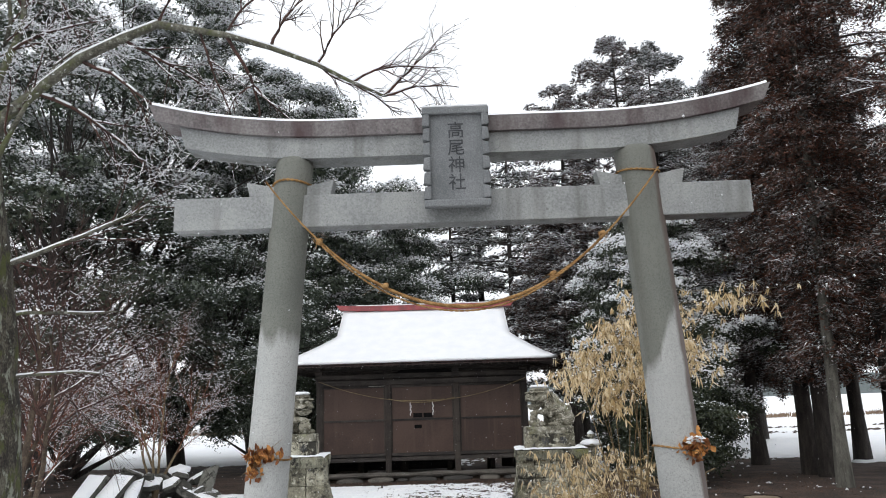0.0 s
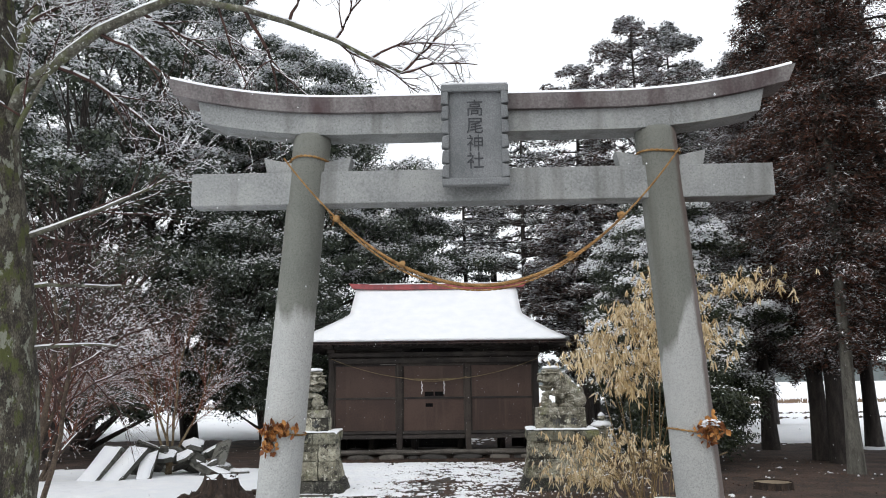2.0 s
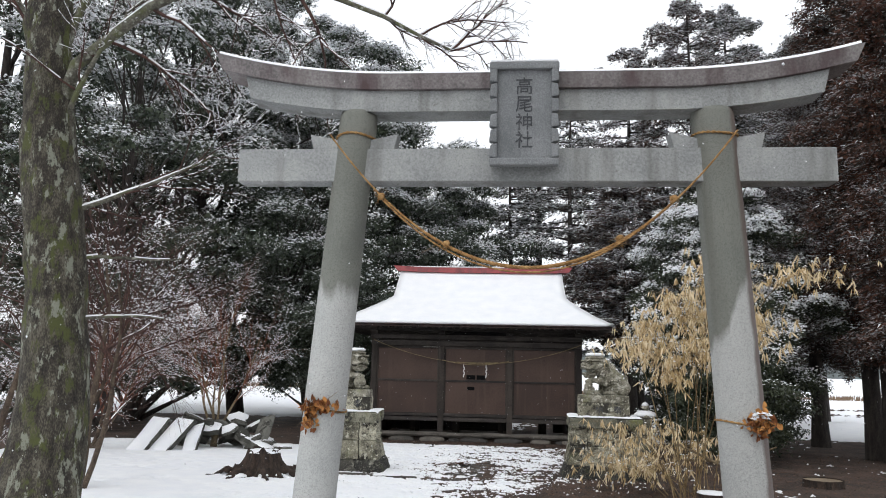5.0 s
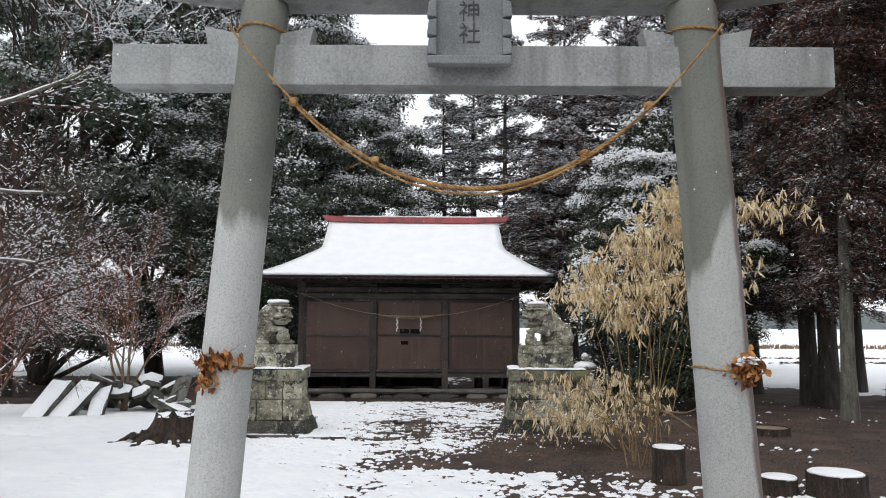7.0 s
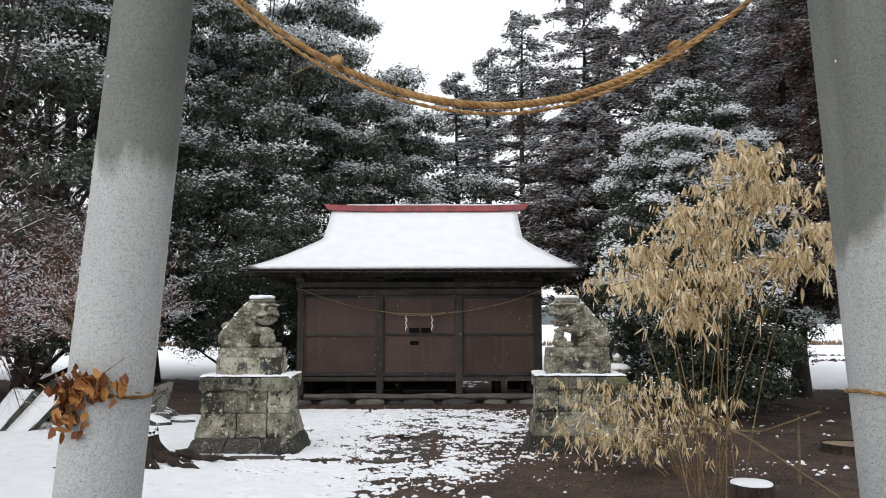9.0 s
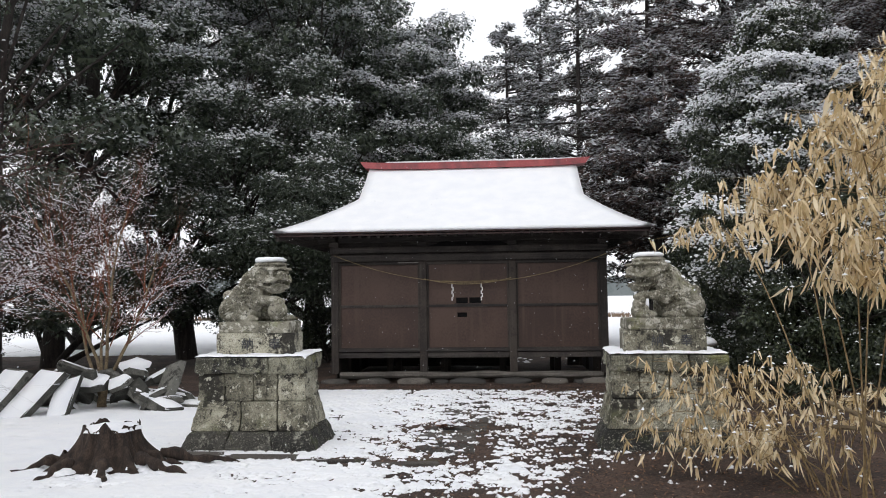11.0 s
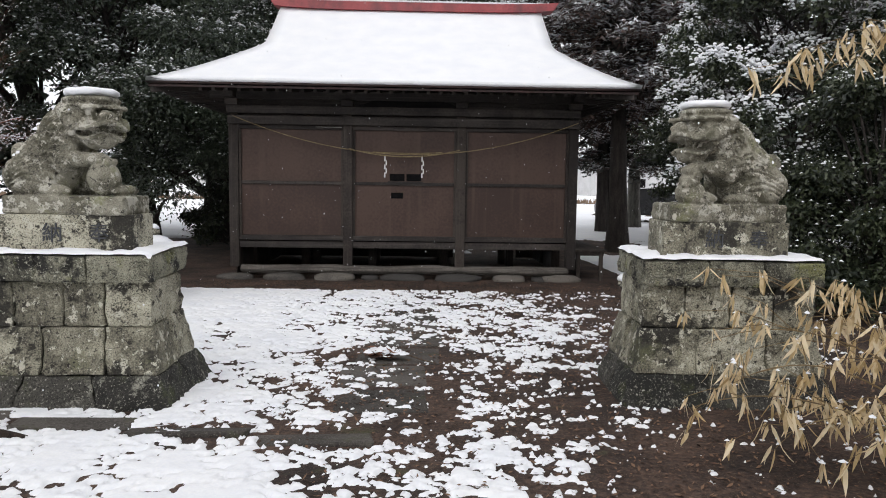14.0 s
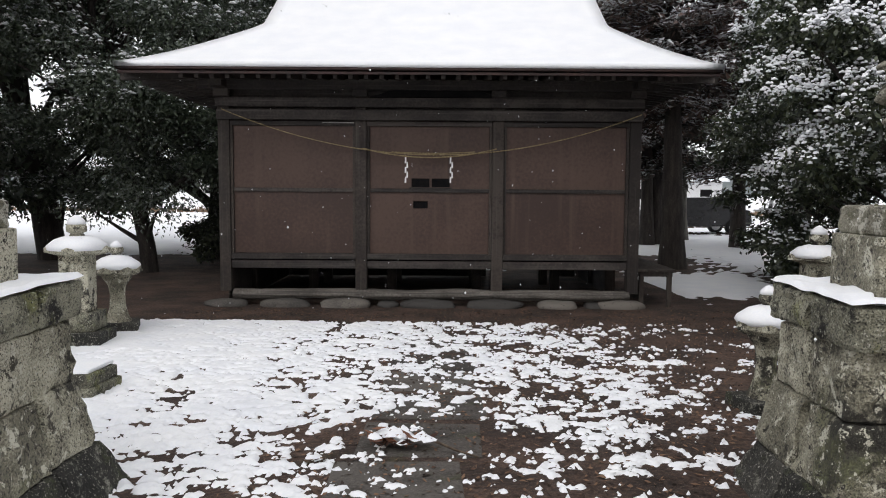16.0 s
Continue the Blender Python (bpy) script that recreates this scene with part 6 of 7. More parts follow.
    v, f = make(c, al, ac, leaf[0] * g.uniform(0.6, 1.25, n), leaf[1] * g.uniform(0.9, 1.5, n) if leaf == L1 else leaf[1] * g.uniform(0.7, 1.2, n))
    # leafy hearts of the clumps: oversized hidden cards added to block light
    ic = np.repeat(np.arange(blobs), 60)
    ic = ic[g.random(len(ic)) < 1 - 1.6 * thin * up[ic]]
    m = len(ic)
    cc = cs[ic] + g.normal(0, 0.30, (m, 3)) * rs_[ic][:, None] * np.array([1, 1, 0.5])
    cc[:, 2] = np.maximum(cc[:, 2], z0 + 0.08)
    v2, f2 = make(cc, g.normal(0, 1, (m, 3)), g.normal(0, 1, (m, 3)), leaf[0] * (2.2 if leaf == L1 else 1.4), leaf[0] * (1.4 if leaf == L1 else 0.7))
    tagged(fast_mesh("foliage", np.concatenate([v, v2]), np.concatenate([f, f2 + len(v)]), mat, t, label="dense dark green leaves"), kind="stuff")
    # snow: on upward parts of clumps that see the sky
    patch = 0.5 + 0.5 * np.sin(cs[idx][:, 0] * 1.9 + seed) * np.cos(cs[idx][:, 2] * 1.5 + cs[idx][:, 1])
    reach = np.hypot(out[:, 0], out[:, 1]) / radius
    expo = snow_low + (1 - snow_low) * np.clip((c[:, 2] - z0 - low) / (height - low), 0, 1) ** 1.5
    p = 2.4 * snow * np.clip((d[:, 2] + 0.1) * 1.5, 0, 1) * expo * np.clip((patch - 0.2) * 2.4, 0.08, 1.1) * np.clip(0.3 + reach, 0, 1.1) * (r > 0.7 * rs_[idx])
    s = g.random(n) < p
    cs2 = c[s] + (0, 0, 0.03)
    m = len(cs2)
    if lump:
        near = name == "camellia_tree"
        cs2 = np.repeat(cs2, 4 if near else 2, axis=0)
        m = len(cs2)
        cs2 = cs2 + g.normal(0, 1, (m, 3)) * (np.array([0.045, 0.045, 0.032]) if near else np.array([0.06, 0.06, 0.03]))
        v, f = lumps(cs2, lump * g.uniform(0.35, 1.1, m) * (0.72 if near else 0.85), 0.85 if near else 0.6, near)
    else:
        al = d[s] * (1, 1, 0.3) + g.normal(0, 0.35, (m, 3)) + np.array([0, 0, -0.2])
        ac = np.cross(al, np.array([0, 0, 1.0]) + g.normal(0, 0.3, (m, 3)))
        v, f = cards(cs2, al, ac, leaf[0] * g.uniform(0.7, 1.3, m), leaf[1] * g.uniform(0.9, 1.5, m))
    tagged(fast_mesh("snow", v, f, M["leaf_snow"], t, label="snow on the upper leaves"), kind="stuff")
    return t


def cedar(at, height, radius, low, seed, mat, label, snow=0.3, trunk_r=0.25, boughs=110, sprays=130, bark="bark", spray=(0.30, 0.06), droop=0.25, lean=(0, 0), blunt=2.0):
    """Conifer with drooping boughs of narrow sprays."""
    g = np.random.default_rng(seed)
    z0 = float(gz(at[0], at[1]))
    base = np.array([at[0], at[1], z0])
    t = thing("cedar_tree", tuple(base), label, "tree", "cedars round the shrine")
    tz = np.linspace(-0.1, height * 0.98, 12)
    sway = np.stack([np.sin(tz * 0.3 + seed) * 0.08 + lean[0] * tz, np.cos(tz * 0.25 + seed) * 0.08 + lean[1] * tz, tz], -1)
    flare = 1 + 0.35 * np.exp(-np.maximum(tz, 0) * 2.5)
    tube_part("trunk", [(base + sway, trunk_r * np.clip(1 - tz / (height * 1.05), 0.05, 1) ** 0.8 * flare)], M[bark], t, 14)
    B, C, D, S = [], [], [], []
    for k in range(boughs):
        u = (k + g.random()) / boughs
        h = low + (height - low) * u ** 0.95
        ln = radius * (1 - u ** blunt) ** 0.65 * g.uniform(0.4, 1.2) + 0.3
        if u < 0.12:
            ln *= g.uniform(0.4, 0.9)
        a = g.uniform(0, 2 * math.pi)
        o = np.array([np.interp(h, tz, base[0] + sway[:, 0]), np.interp(h, tz, base[1] + sway[:, 1]), z0 + h])
        q = np.linspace(0, 1, 6)
        dirv = np.array([math.cos(a), math.sin(a)])
        rise = g.uniform(-0.1, 0.25)
        pts = np.stack([o[0] + dirv[0] * ln * q, o[1] + dirv[1] * ln * q, o[2] + ln * (rise * q - (droop + rise * 0.5) * q ** 2)], -1)
        B.append((pts, np.linspace(0.012 + 0.018 * ln, 0.006, 6)))
        m = int(sprays * (0.35 + ln / radius))
        w = g.uniform(0.18, 1.05, m) ** 0.8
        p = np.stack([np.interp(w, q, pts[:, i]) for i in range(3)], -1)
        side = g.normal(0, 0.16 + 0.14 * ln / radius, (m, 1)) * np.array([[-dirv[1], dirv[0], 0]]) * (1.1 - 0.6 * w[:, None])
        hang = np.abs(g.normal(0, 0.13, m)) * -1 + 0.05
        C.append(p + side + np.stack([0 * hang, 0 * hang, hang], -1) + g.normal(0, 0.05, (m, 3)))
        D.append(np.array([dirv[0], dirv[1], -0.35]) * 0.8 + g.normal(0, 0.45, (m, 3)) + side * 1.2)
        S.append(hang > -0.10)
    tagged(tube_part("branchwork", B, M[bark], t, 4), kind="stuff")
    C, D, S = np.concatenate(C), np.concatenate(D), np.concatenate(S)
    n = len(C)
    v, f = slivers(C, D, np.cross(D, g.normal(0, 1, (n, 3))), spray[0] * g.uniform(0.6, 1.3, n), spray[1] * g.uniform(1.1, 2.0, n))
    tagged(fast_mesh("foliage", v, f, mat, t, label="drooping needle sprays"), kind="stuff")
    if snow:
        patch = 0.5 + 0.5 * np.sin(C[:, 2] * 1.9 + seed) * np.cos(C[:, 0] * 1.5 + C[:, 1])
        k = S & (g.random(n) < snow * (0.4 + patch))
        m = int(k.sum())
        al = D[k] * (1, 1, 0.4)
        v, f = slivers(C[k] + (0, 0, 0.035), al, np.cross(al, np.array([0, 0, 1.0]) + g.normal(0, .25, (m, 3))), spray[0] * g.uniform(0.7, 1.2, m), spray[1] * g.uniform(1.8, 3.0, m))
        tagged(fast_mesh("snow", v, f, M["leaf_snow"], t, label="snow on the boughs"), kind="stuff")
    return t


# evergreens behind and west of the hall
GREEN = "tall dark evergreen tree with snow on its outer leaves"
for k, (x, y, h, r, low, nb, nl, sn, tr, tn) in enumerate((
        (-5.3, 28.0, 14.8, 4.4, 1.9, 220, 760, 1.0, 0.34, 2), (-9.0, 27.4, 19.0, 3.7, 1.3, 185, 640, 0.95, 0.33, 1), (-11.6, 24.5, 19.0, 4.9, 1.1, 200, 440, 0.75, 0.30, 1),
        (-14.8, 31.5, 18.0, 5.0, 1.2, 140, 240, 0.8, 0.35, 1), (-16.5, 22.5, 19.0, 4.6, 1.1, 140, 240, 0.75, 0.32, 1), (-6.3, 32.0, 13.5, 4.4, 1.2, 150, 420, 0.7, 0.28, 1),
        (-1.9, 29.5, 10.5, 3.2, 2.0, 120, 760, 1.0, 0.24, 1), (-10.0, 19.8, 14.0, 3.2, 1.2, 130, 460, 0.8, 0.22, 1), (-5.6, 24.6, 8.5, 2.4, 1.2, 110, 900, 0.14, 0.17, 1))):
    evergreen("evergreen_tree", (x, y), h, r, low, nb, nl, 1 + k, M["evergreen"], "tall forked evergreen tree behind the hall, snow on leaves" if k == 0 else GREEN, leaf=(0.082, 0.036) if k == 8 else L1, snow=sn * 1.0, trunks=tn, trunk_r=tr, lump=0.062, snow_low=0.08, thin=0.42)
# low dark undergrowth under the western trees
for k, (x, y, h, r) in enumerate(((-4.3, 26.2, 1.5, 1.2), (-13.5, 23.0, 1.2, 1.3))):
    evergreen("evergreen_shrub", (x, y), h, r, 0.1, 30, 260, 90 + k, M["camellia"], "low dark evergreen shrub under the trees", leaf=(0.10, 0.045), snow=0.05, trunk_r=0.05, blob_r=(0.3, 0.5), flat_low=True)
# the dark evergreen east of the hall
evergreen("camellia_tree", (6.0, 19.2), 7.0, 2.35, 0.35, 250, 480, 9, M["camellia"], "broad dark glossy evergreen beside the hall with lumps of snow", leaf=(0.075, 0.034), snow=0.6, trunk_r=0.16, blob_r=(0.3, 0.6), lump=0.04, flat_low=True, trunks=2, snow_low=0.05, squash=(1, 1.3))
evergreen("evergreen_shrub", (5.5, 16.4), 3.0, 1.05, 0.15, 60, 650, 10, M["camellia"], "dark evergreen shrub behind the bamboo", leaf=(0.075, 0.032), snow=0.06, trunk_r=0.07, blob_r=(0.28, 0.5), lump=0.03, flat_low=True)

evergreen("evergreen_shrub", (6.8, 23.9), 4.6, 1.6, 0.1, 90, 230, 12, M["camellia"], "dark evergreen shrub beyond the hall", leaf=(0.12, 0.05), snow=0.25, trunk_r=0.09, blob_r=(0.35, 0.6), lump=0.04, flat_low=True)

# cedars behind the hall and on the east side
for k, (x, y, h, r, low, blunt) in enumerate(((1.2, 33.5, 12.4, 1.9, 2.4, 2.0), (3.8, 32.0, 14.5, 2.3, 2.2, 1.8), (6.5, 33.2, 16.8, 3.0, 2.2, 3.0), (9.1, 32.4, 19.0, 2.9, 2.0, 4.0), (11.3, 34.0, 19.2, 2.9, 2.5, 4.0), (13.2, 33.5, 15.5, 3.0, 2.2, 2.5),
                                          (15.0, 34.5, 17.0, 3.2, 2.2, 2.0), (2.6, 34.5, 13.6, 1.9, 2.2, 1.8), (5.2, 26.4, 9.0, 1.9, 3.1, 2.0), (10.2, 30.8, 13.5, 2.8, 2.0, 2.0))):
    cedar((x, y), h, r, low, 20 + k, M["brown_cedar"] if k in (2, 3, 8) else M["cedar"], "tall cedar behind the hall, dusted with snow", snow=2.2 if k in (0, 1, 7) else 1.6, trunk_r=0.17 + 0.01 * k, sprays=85 if k in (0, 1, 7) else 150, boughs=110 if k in (0, 1, 7) else 165, spray=(0.19, 0.042), droop=0.02, blunt=blunt)
for k, (x, y, h, r, low, bk) in enumerate(((9.46, 21.7, 12.0, 1.1, 2.4, "bark"), (9.25, 18.1, 15.0, 1.25, 2.2, "bark"), (9.36, 17.35, 15.0, 1.3, 2.4, "bark"), (8.42, 14.9, 13.0, 1.15, 2.6, "pale_bark"), (11.9, 19.0, 16.0, 2.6, 2.5, "bark"),
                                            (13.5, 25.0, 17.0, 2.6, 2.6, "bark"), (12.55, 22.0, 15.0, 2.3, 2.4, "bark"), (10.4, 12.6, 13.0, 2.2, 2.6, "bark"))):
    cedar((x, y), h, r, low, 40 + k, M["rust_cedar"] if k else M["brown_cedar"], "tall cedar with rusty brown winter sprays" if k else "slim cedar with snow-laden brownish sprays", snow=0.10 if k else 1.2, trunk_r=0.20 if bk == "bark" else 0.135, bark=bk, sprays=430, boughs=150, spray=(0.11, 0.022), droop=0.3)
# trunks seen past the hall's east side
for k, (x, y, h) in enumerate(((6.9, 33.6, 12.0), (8.45, 35.9, 11.0))):
    cedar((x, y), h, 1.9, 2.2, 60 + k, M["cedar"], "cedar beyond the hall with bare lower trunk", snow=0.2, trunk_r=0.25, sprays=130, boughs=90, bark="bark" if k == 0 else "pale_bark", spray=(0.22, 0.055))

# big mossy tree by the approach, with a long limb over the gate
big = thing("mossy_tree", (-3.95, 7.2, 0.26), "old leaning tree with mossy lichen-covered trunk and bare snowy limbs", "bare tree")
g = np.random.default_rng(77)
zt = np.linspace(-0.15, 6.4, 22)
tp = np.stack([-3.95 - 0.012 * zt ** 2 + 0.06 * np.sin(zt * 1.1), 7.2 + 0.05 * np.sin(zt * 0.9), 0.26 + zt], -1)
v, f = tubes([(tp, np.interp(zt, [-0.15, 0.3, 1.5, 3.5, 6.4], [0.52, 0.38, 0.31, 0.27, 0.18]))], 26)
v = v + (np.array([noise.noise(Vector(p) * 4) for p in v]) * 0.05)[:, None] * np.stack([v[:, 0] + 3.95, v[:, 1] - 7.2, 0 * v[:, 0]], -1) / 0.3
fast_mesh("trunk", v, f, M["moss_bark"], big, True, "thick trunk patched with moss and pale lichen")
limb = np.array([(-4.2, 7.2, 4.3), (-3.9, 7.05, 4.96), (-3.57, 7.0, 5.2), (-3.14, 7.0, 5.56), (-2.7, 7.0, 5.78), (-2.34, 7.0, 5.93), (-1.62, 7.0, 5.79), (-1.15, 7.0, 5.63), (-0.67, 7.0, 5.43), (-0.3, 7.0, 5.22), (0.02, 7.0, 5.06)])
lr = 0.68 * np.array([0.10, 0.095, 0.085, 0.075, 0.07, 0.062, 0.047, 0.04, 0.033, 0.027, 0.022])
side_lines = [(limb, lr)]
fine = []
for p, d, ln, r in (((0.02, 7.0, 5.06), (0.9, 0, 0.55), 0.9, 0.018), ((-0.3, 7.0, 5.22), (0.5, 0.1, -0.4), 0.6, 0.013), ((-1.15, 7.0, 5.63), (0.35, 0.1, 0.9), 0.8, 0.02), ((-0.67, 7.0, 5.43), (0.4, 0, 0.8), 0.9, 0.016),
                    ((-1.62, 7.0, 5.79), (0.4, -0.1, -0.9), 1.2, 0.022), ((-1.9, 7.0, 5.86), (0.1, 0.1, -1), 0.9, 0.015), ((-2.34, 7.0, 5.93), (0.3, 0, 0.8), 1.0, 0.02), ((-2.7, 7.0, 5.78), (0.8, 0.1, -0.35), 1.0, 0.02),
                    ((0.02, 7.0, 5.06), (0.8, 0.1, 0.1), 0.8, 0.014), ((-1.62, 7.0, 5.79), (0.3, 0.3, 0.8), 0.8, 0.018), ((-0.3, 7.0, 5.22), (0.7, -0.1, 0.7), 0.9, 0.015), ((-3.14, 7.0, 5.56), (0.9, 0.2, -0.3), 1.3, 0.02),
                    ((-3.57, 7.0, 5.2), (0.7, 0.3, -0.2), 1.4, 0.022), ((-0.67, 7.0, 5.43), (0.6, 0.2, -0.5), 0.6, 0.012)):
    lv = branching(p, d, ln, r, 3, (8, 5), 0.55, 0.12, 0.0, g, 0.55, 0.2)
    fine += [x for L in lv for x in L]
for p, d, ln, r in (((-4.05, 7.2, 3.4), (1, 0.3, 0.35), 1.7, 0.03), ((-4.12, 7.2, 4.2), (0.3, -0.2, 0.9), 1.8, 0.035), ((-3.97, 7.2, 2.9), (0.8, 0.6, 0.3), 1.3, 0.024), ((-4.22, 7.2, 4.9), (0.1, 0.3, 1), 2.3, 0.05), ((-4.3, 7.2, 5.5), (0.5, 0.2, 0.9), 1.6, 0.03),
                    ((-4.25, 7.2, 5.0), (-0.6, 0.2, 0.6), 2.0, 0.05), ((-3.9, 7.2, 2.3), (0.7, 0.4, 0.15), 1.0, 0.022)):
    lv = branching(p, d, ln, r, 4, (8, 7, 5), 0.5, 0.12, 0.01, g, 0.58, 0.2, 0.46)
    side_lines += lv[0]
    fine += [x for L in lv[1:] for x in L]
tube_part("long_limb", side_lines[:1], M["grey_branch"], big, 10, "long lichen-covered limb reaching over the gate")
for line in side_lines[1:]:
    tube_part("limb", [line], M["grey_branch"], big, 8)
tagged(tube_part("twigwork", fine, M["twig"], big, 4), kind="stuff")
tube_part("snow", snow_on(side_lines, g, 0.9, 0.85) + snow_on([q for q in fine if q[0][0][2] < 4.3], g, 0.35, 1.2, 0.0042, 0.45) + snow_on([q for q in fine if q[0][0][2] >= 4.3], g, 0.75, 1.1, 0.004, 0.8), M["leaf_snow"], big, 4, "snow along the limbs")

# slender bare trees and the reddish snow-dusted ones on the west side
bare_tree("bare_tree", (-4.95, 9.75), [((0.1, 0.05, 1), 3.6, 0.055, (0, 0)), ((-0.25, 0.1, 1), 3.2, 0.045, (-0.08, 0.05)), ((0.32, -0.1, 1), 2.9, 0.04, (0.06, -0.03))], (M["brown_stem"], M["twig"]),
          "slender multi-stemmed bare tree with snow-dusted twigs", 0.16, 31, counts=(11, 8, 6), spread=0.6, lift=0.02)
fork = bare_tree("red_twig_tree", (-5.49, 15.98), [((-0.5, 0.05, 1), 2.6, 0.03, (-0.02, 0, 0.22)), ((-0.12, -0.1, 1), 2.8, 0.028, (0, 0, 0.4)), ((0.22, 0.15, 1), 2.8, 0.028, (0.02, 0, 0.4)), ((0.42, -0.1, 1.0), 2.3, 0.03, (0.03, 0, 0.35)), ((-0.3, 0.35, 1), 2.4, 0.026, (0, 0.02, 0.35))],
                 (M["stem"], M["red_twig"]), "small spreading tree with reddish bare twigs and snow", 0.62, 32, counts=(12, 10, 7), spread=0.46, lift=0.02, wander=0.09, first=0.25, shrink=0.5)
tube_part("trunk", [(np.array([(-5.49, 15.98, 0.02), (-5.50, 15.98, 0.2), (-5.47, 15.98, 0.36), (-5.47, 15.98, 0.52)]), [0.085, 0.065, 0.062, 0.045])], M["stem"], fork, 10)
bare_tree("red_twig_tree", (-7.6, 14.8), [((0.4, 0, 1), 2.4, 0.045, (0, 0)), ((-0.3, 0.1, 1), 2.3, 0.04, (-0.05, 0)), ((0.1, -0.4, 1), 2.2, 0.036, (0, 0.02)), ((0.6, -0.2, 0.8), 2.2, 0.036, (0.04, 0.02))], (M["brown_stem"], M["red_twig"]),
          "spreading tree with reddish bare twigs thickly dusted with snow", 0.7, 33, counts=(12, 10, 7), spread=0.5, lift=0.015, first=0.3)
bare_tree("bare_tree", (-7.4, 11.5), [((0.25, 0, 1), 3.6, 0.06, (0, 0)), ((-0.2, 0.2, 1), 3.3, 0.05, (0.05, 0)), ((0.5, 0.2, 1), 3.2, 0.045, (0.1, 0.02))], (M["brown_stem"], M["twig"]),
          "bare tree with dense fine twigs dusted with snow", 0.12, 34, counts=(12, 9, 7), spread=0.55, lift=0.0)

edge = thing("bare_tree", (7.3, 6.4, 0.27), "bare tree at the edge of the approach with snow-laden twigs", "bare tree")
g = np.random.default_rng(91)
zt = np.linspace(-0.1, 6.0, 14)
trunk = (np.stack([7.3 + 0.05 * np.sin(zt), 6.4 + 0.04 * zt, 0.27 + zt], -1), np.linspace(0.16, 0.06, 14))
tube_part("trunk", [trunk], M["grey_branch"], edge, 12)
lines = []
for p, d, ln, r in (((7.3, 6.6, 4.9), (-0.95, -0.1, 0.2), 1.7, 0.03), ((7.3, 6.6, 5.2), (-0.9, 0.0, 0.35), 1.8, 0.028), ((7.3, 6.6, 5.4), (-0.3, 0.2, 1.0), 2.0, 0.03), ((7.3, 6.5, 4.9), (0.7, 0.3, 0.7), 2.0, 0.03)):
    lines += [x for L in branching(p, d, ln, r, 3, (8, 5), 0.45, 0.09, 0.0, g, 0.45, 0.3) for x in L]
tagged(tube_part("branchwork", lines, M["twig"], edge, 4), kind="stuff")
tagged(tube_part("snow", snow_on(lines, g, 0.7, 0.9, 0.0035), M["leaf_snow"], edge, 4), kind="stuff")


# ---- dry bamboo ----
def bamboo(at, culms, seed, label, share=1.0, start=0.14):
    g = np.random.default_rng(seed)
    z = float(gz(at[0], at[1]))
    t = thing("dry_bamboo", (at[0], at[1], z), label, "bamboo")
    C, D, twigs, canes = [], [], [], []
    for dx, dy, tip, bend, leafy in culms:
        a, b = np.array([at[0] + dx + g.normal(0, 0.1), at[1] + dy + g.normal(0, 0.14), z - 0.03]), np.array(tip, float)
        m = a * 0.45 + b * 0.55
        m[2] = max(a[2], b[2]) * bend
        q = np.linspace(0, 1, 18)[:, None]
        pts = (1 - q) ** 2 * a + 2 * q * (1 - q) * m + q ** 2 * b
        canes.append((pts, np.linspace(0.0065, 0.002, 18)))
        for k in range(int(leafy * share)):
            u = g.uniform(start, 1.0) ** 0.75
            i = min(16, int(u * 17))
            p = pts[i] + (pts[i + 1] - pts[i]) * g.random()
            e = p + g.normal(0, 1, 3) * np.array([0.28, 0.28, 0.13]) * (1.25 - 0.6 * u) + (0, 0, 0.03)
            e[2] = max(e[2], 0.28)
            mid = (p + e) / 2 + (0, 0, 0.05)
            twigs.append((np.array([p, mid, e]), [0.003, 0.0025, 0.0015]))
            for s in (mid, e):
                nl = g.integers(3, 6)
                for _ in range(nl):
                    C.append(s + g.normal(0, 0.012, 3))
                    D.append(np.array([g.normal(0, 0.38), g.normal(0, 0.38), -1.0]))
    for line in canes:
        tube_part("culm", [line], M["bamboo"], t, 7)
    tagged(tube_part("branchwork", twigs, M["bamboo"], t, 3), kind="stuff")
    C, D = np.array(C), np.array(D)
    D /= np.linalg.norm(D, axis=1)[:, None]
    n = len(C)
    ln = g.uniform(0.08, 0.15, n)
    wd = g.uniform(0.0072, 0.012, n)
    side = np.cross(D, g.normal(0, 1, (n, 3)))
    side /= np.linalg.norm(side, axis=1)[:, None]
    curl = np.cross(side, D) * g.uniform(-0.25, 0.25, (n, 1))
    rows = []
    for u, w, k in ((0.0, 0.08, 0), (0.3, 1.0, 0.15), (0.68, 0.8, 0.6), (1.0, 0.03, 1.3)):
        mid = C + D * (ln * u)[:, None] + curl * (ln * k)[:, None]
        rows += [mid + side * (wd * w)[:, None], mid - side * (wd * w)[:, None]]
    v = np.stack(rows, 1).reshape(-1, 3)
    b = np.arange(n)[:, None] * 8
    f = np.concatenate([b + np.array([[2 * i, 2 * i + 1, 2 * i + 3, 2 * i + 2]]) for i in range(3)])
    tagged(fast_mesh("foliage", v, f, M["bamboo_leaf"], t, label="hanging pale straw-coloured leaves"), kind="stuff")
    k = g.random(n) < 0.12
    c = C[k] + (0, 0, 0.004)
    v, f = lumps(c, g.uniform(0.008, 0.02, len(c)), 0.6)
    tagged(fast_mesh("snow", v, f, M["leaf_snow"], t, True, "small snow clots on the leaf tufts"), kind="stuff")
    return t


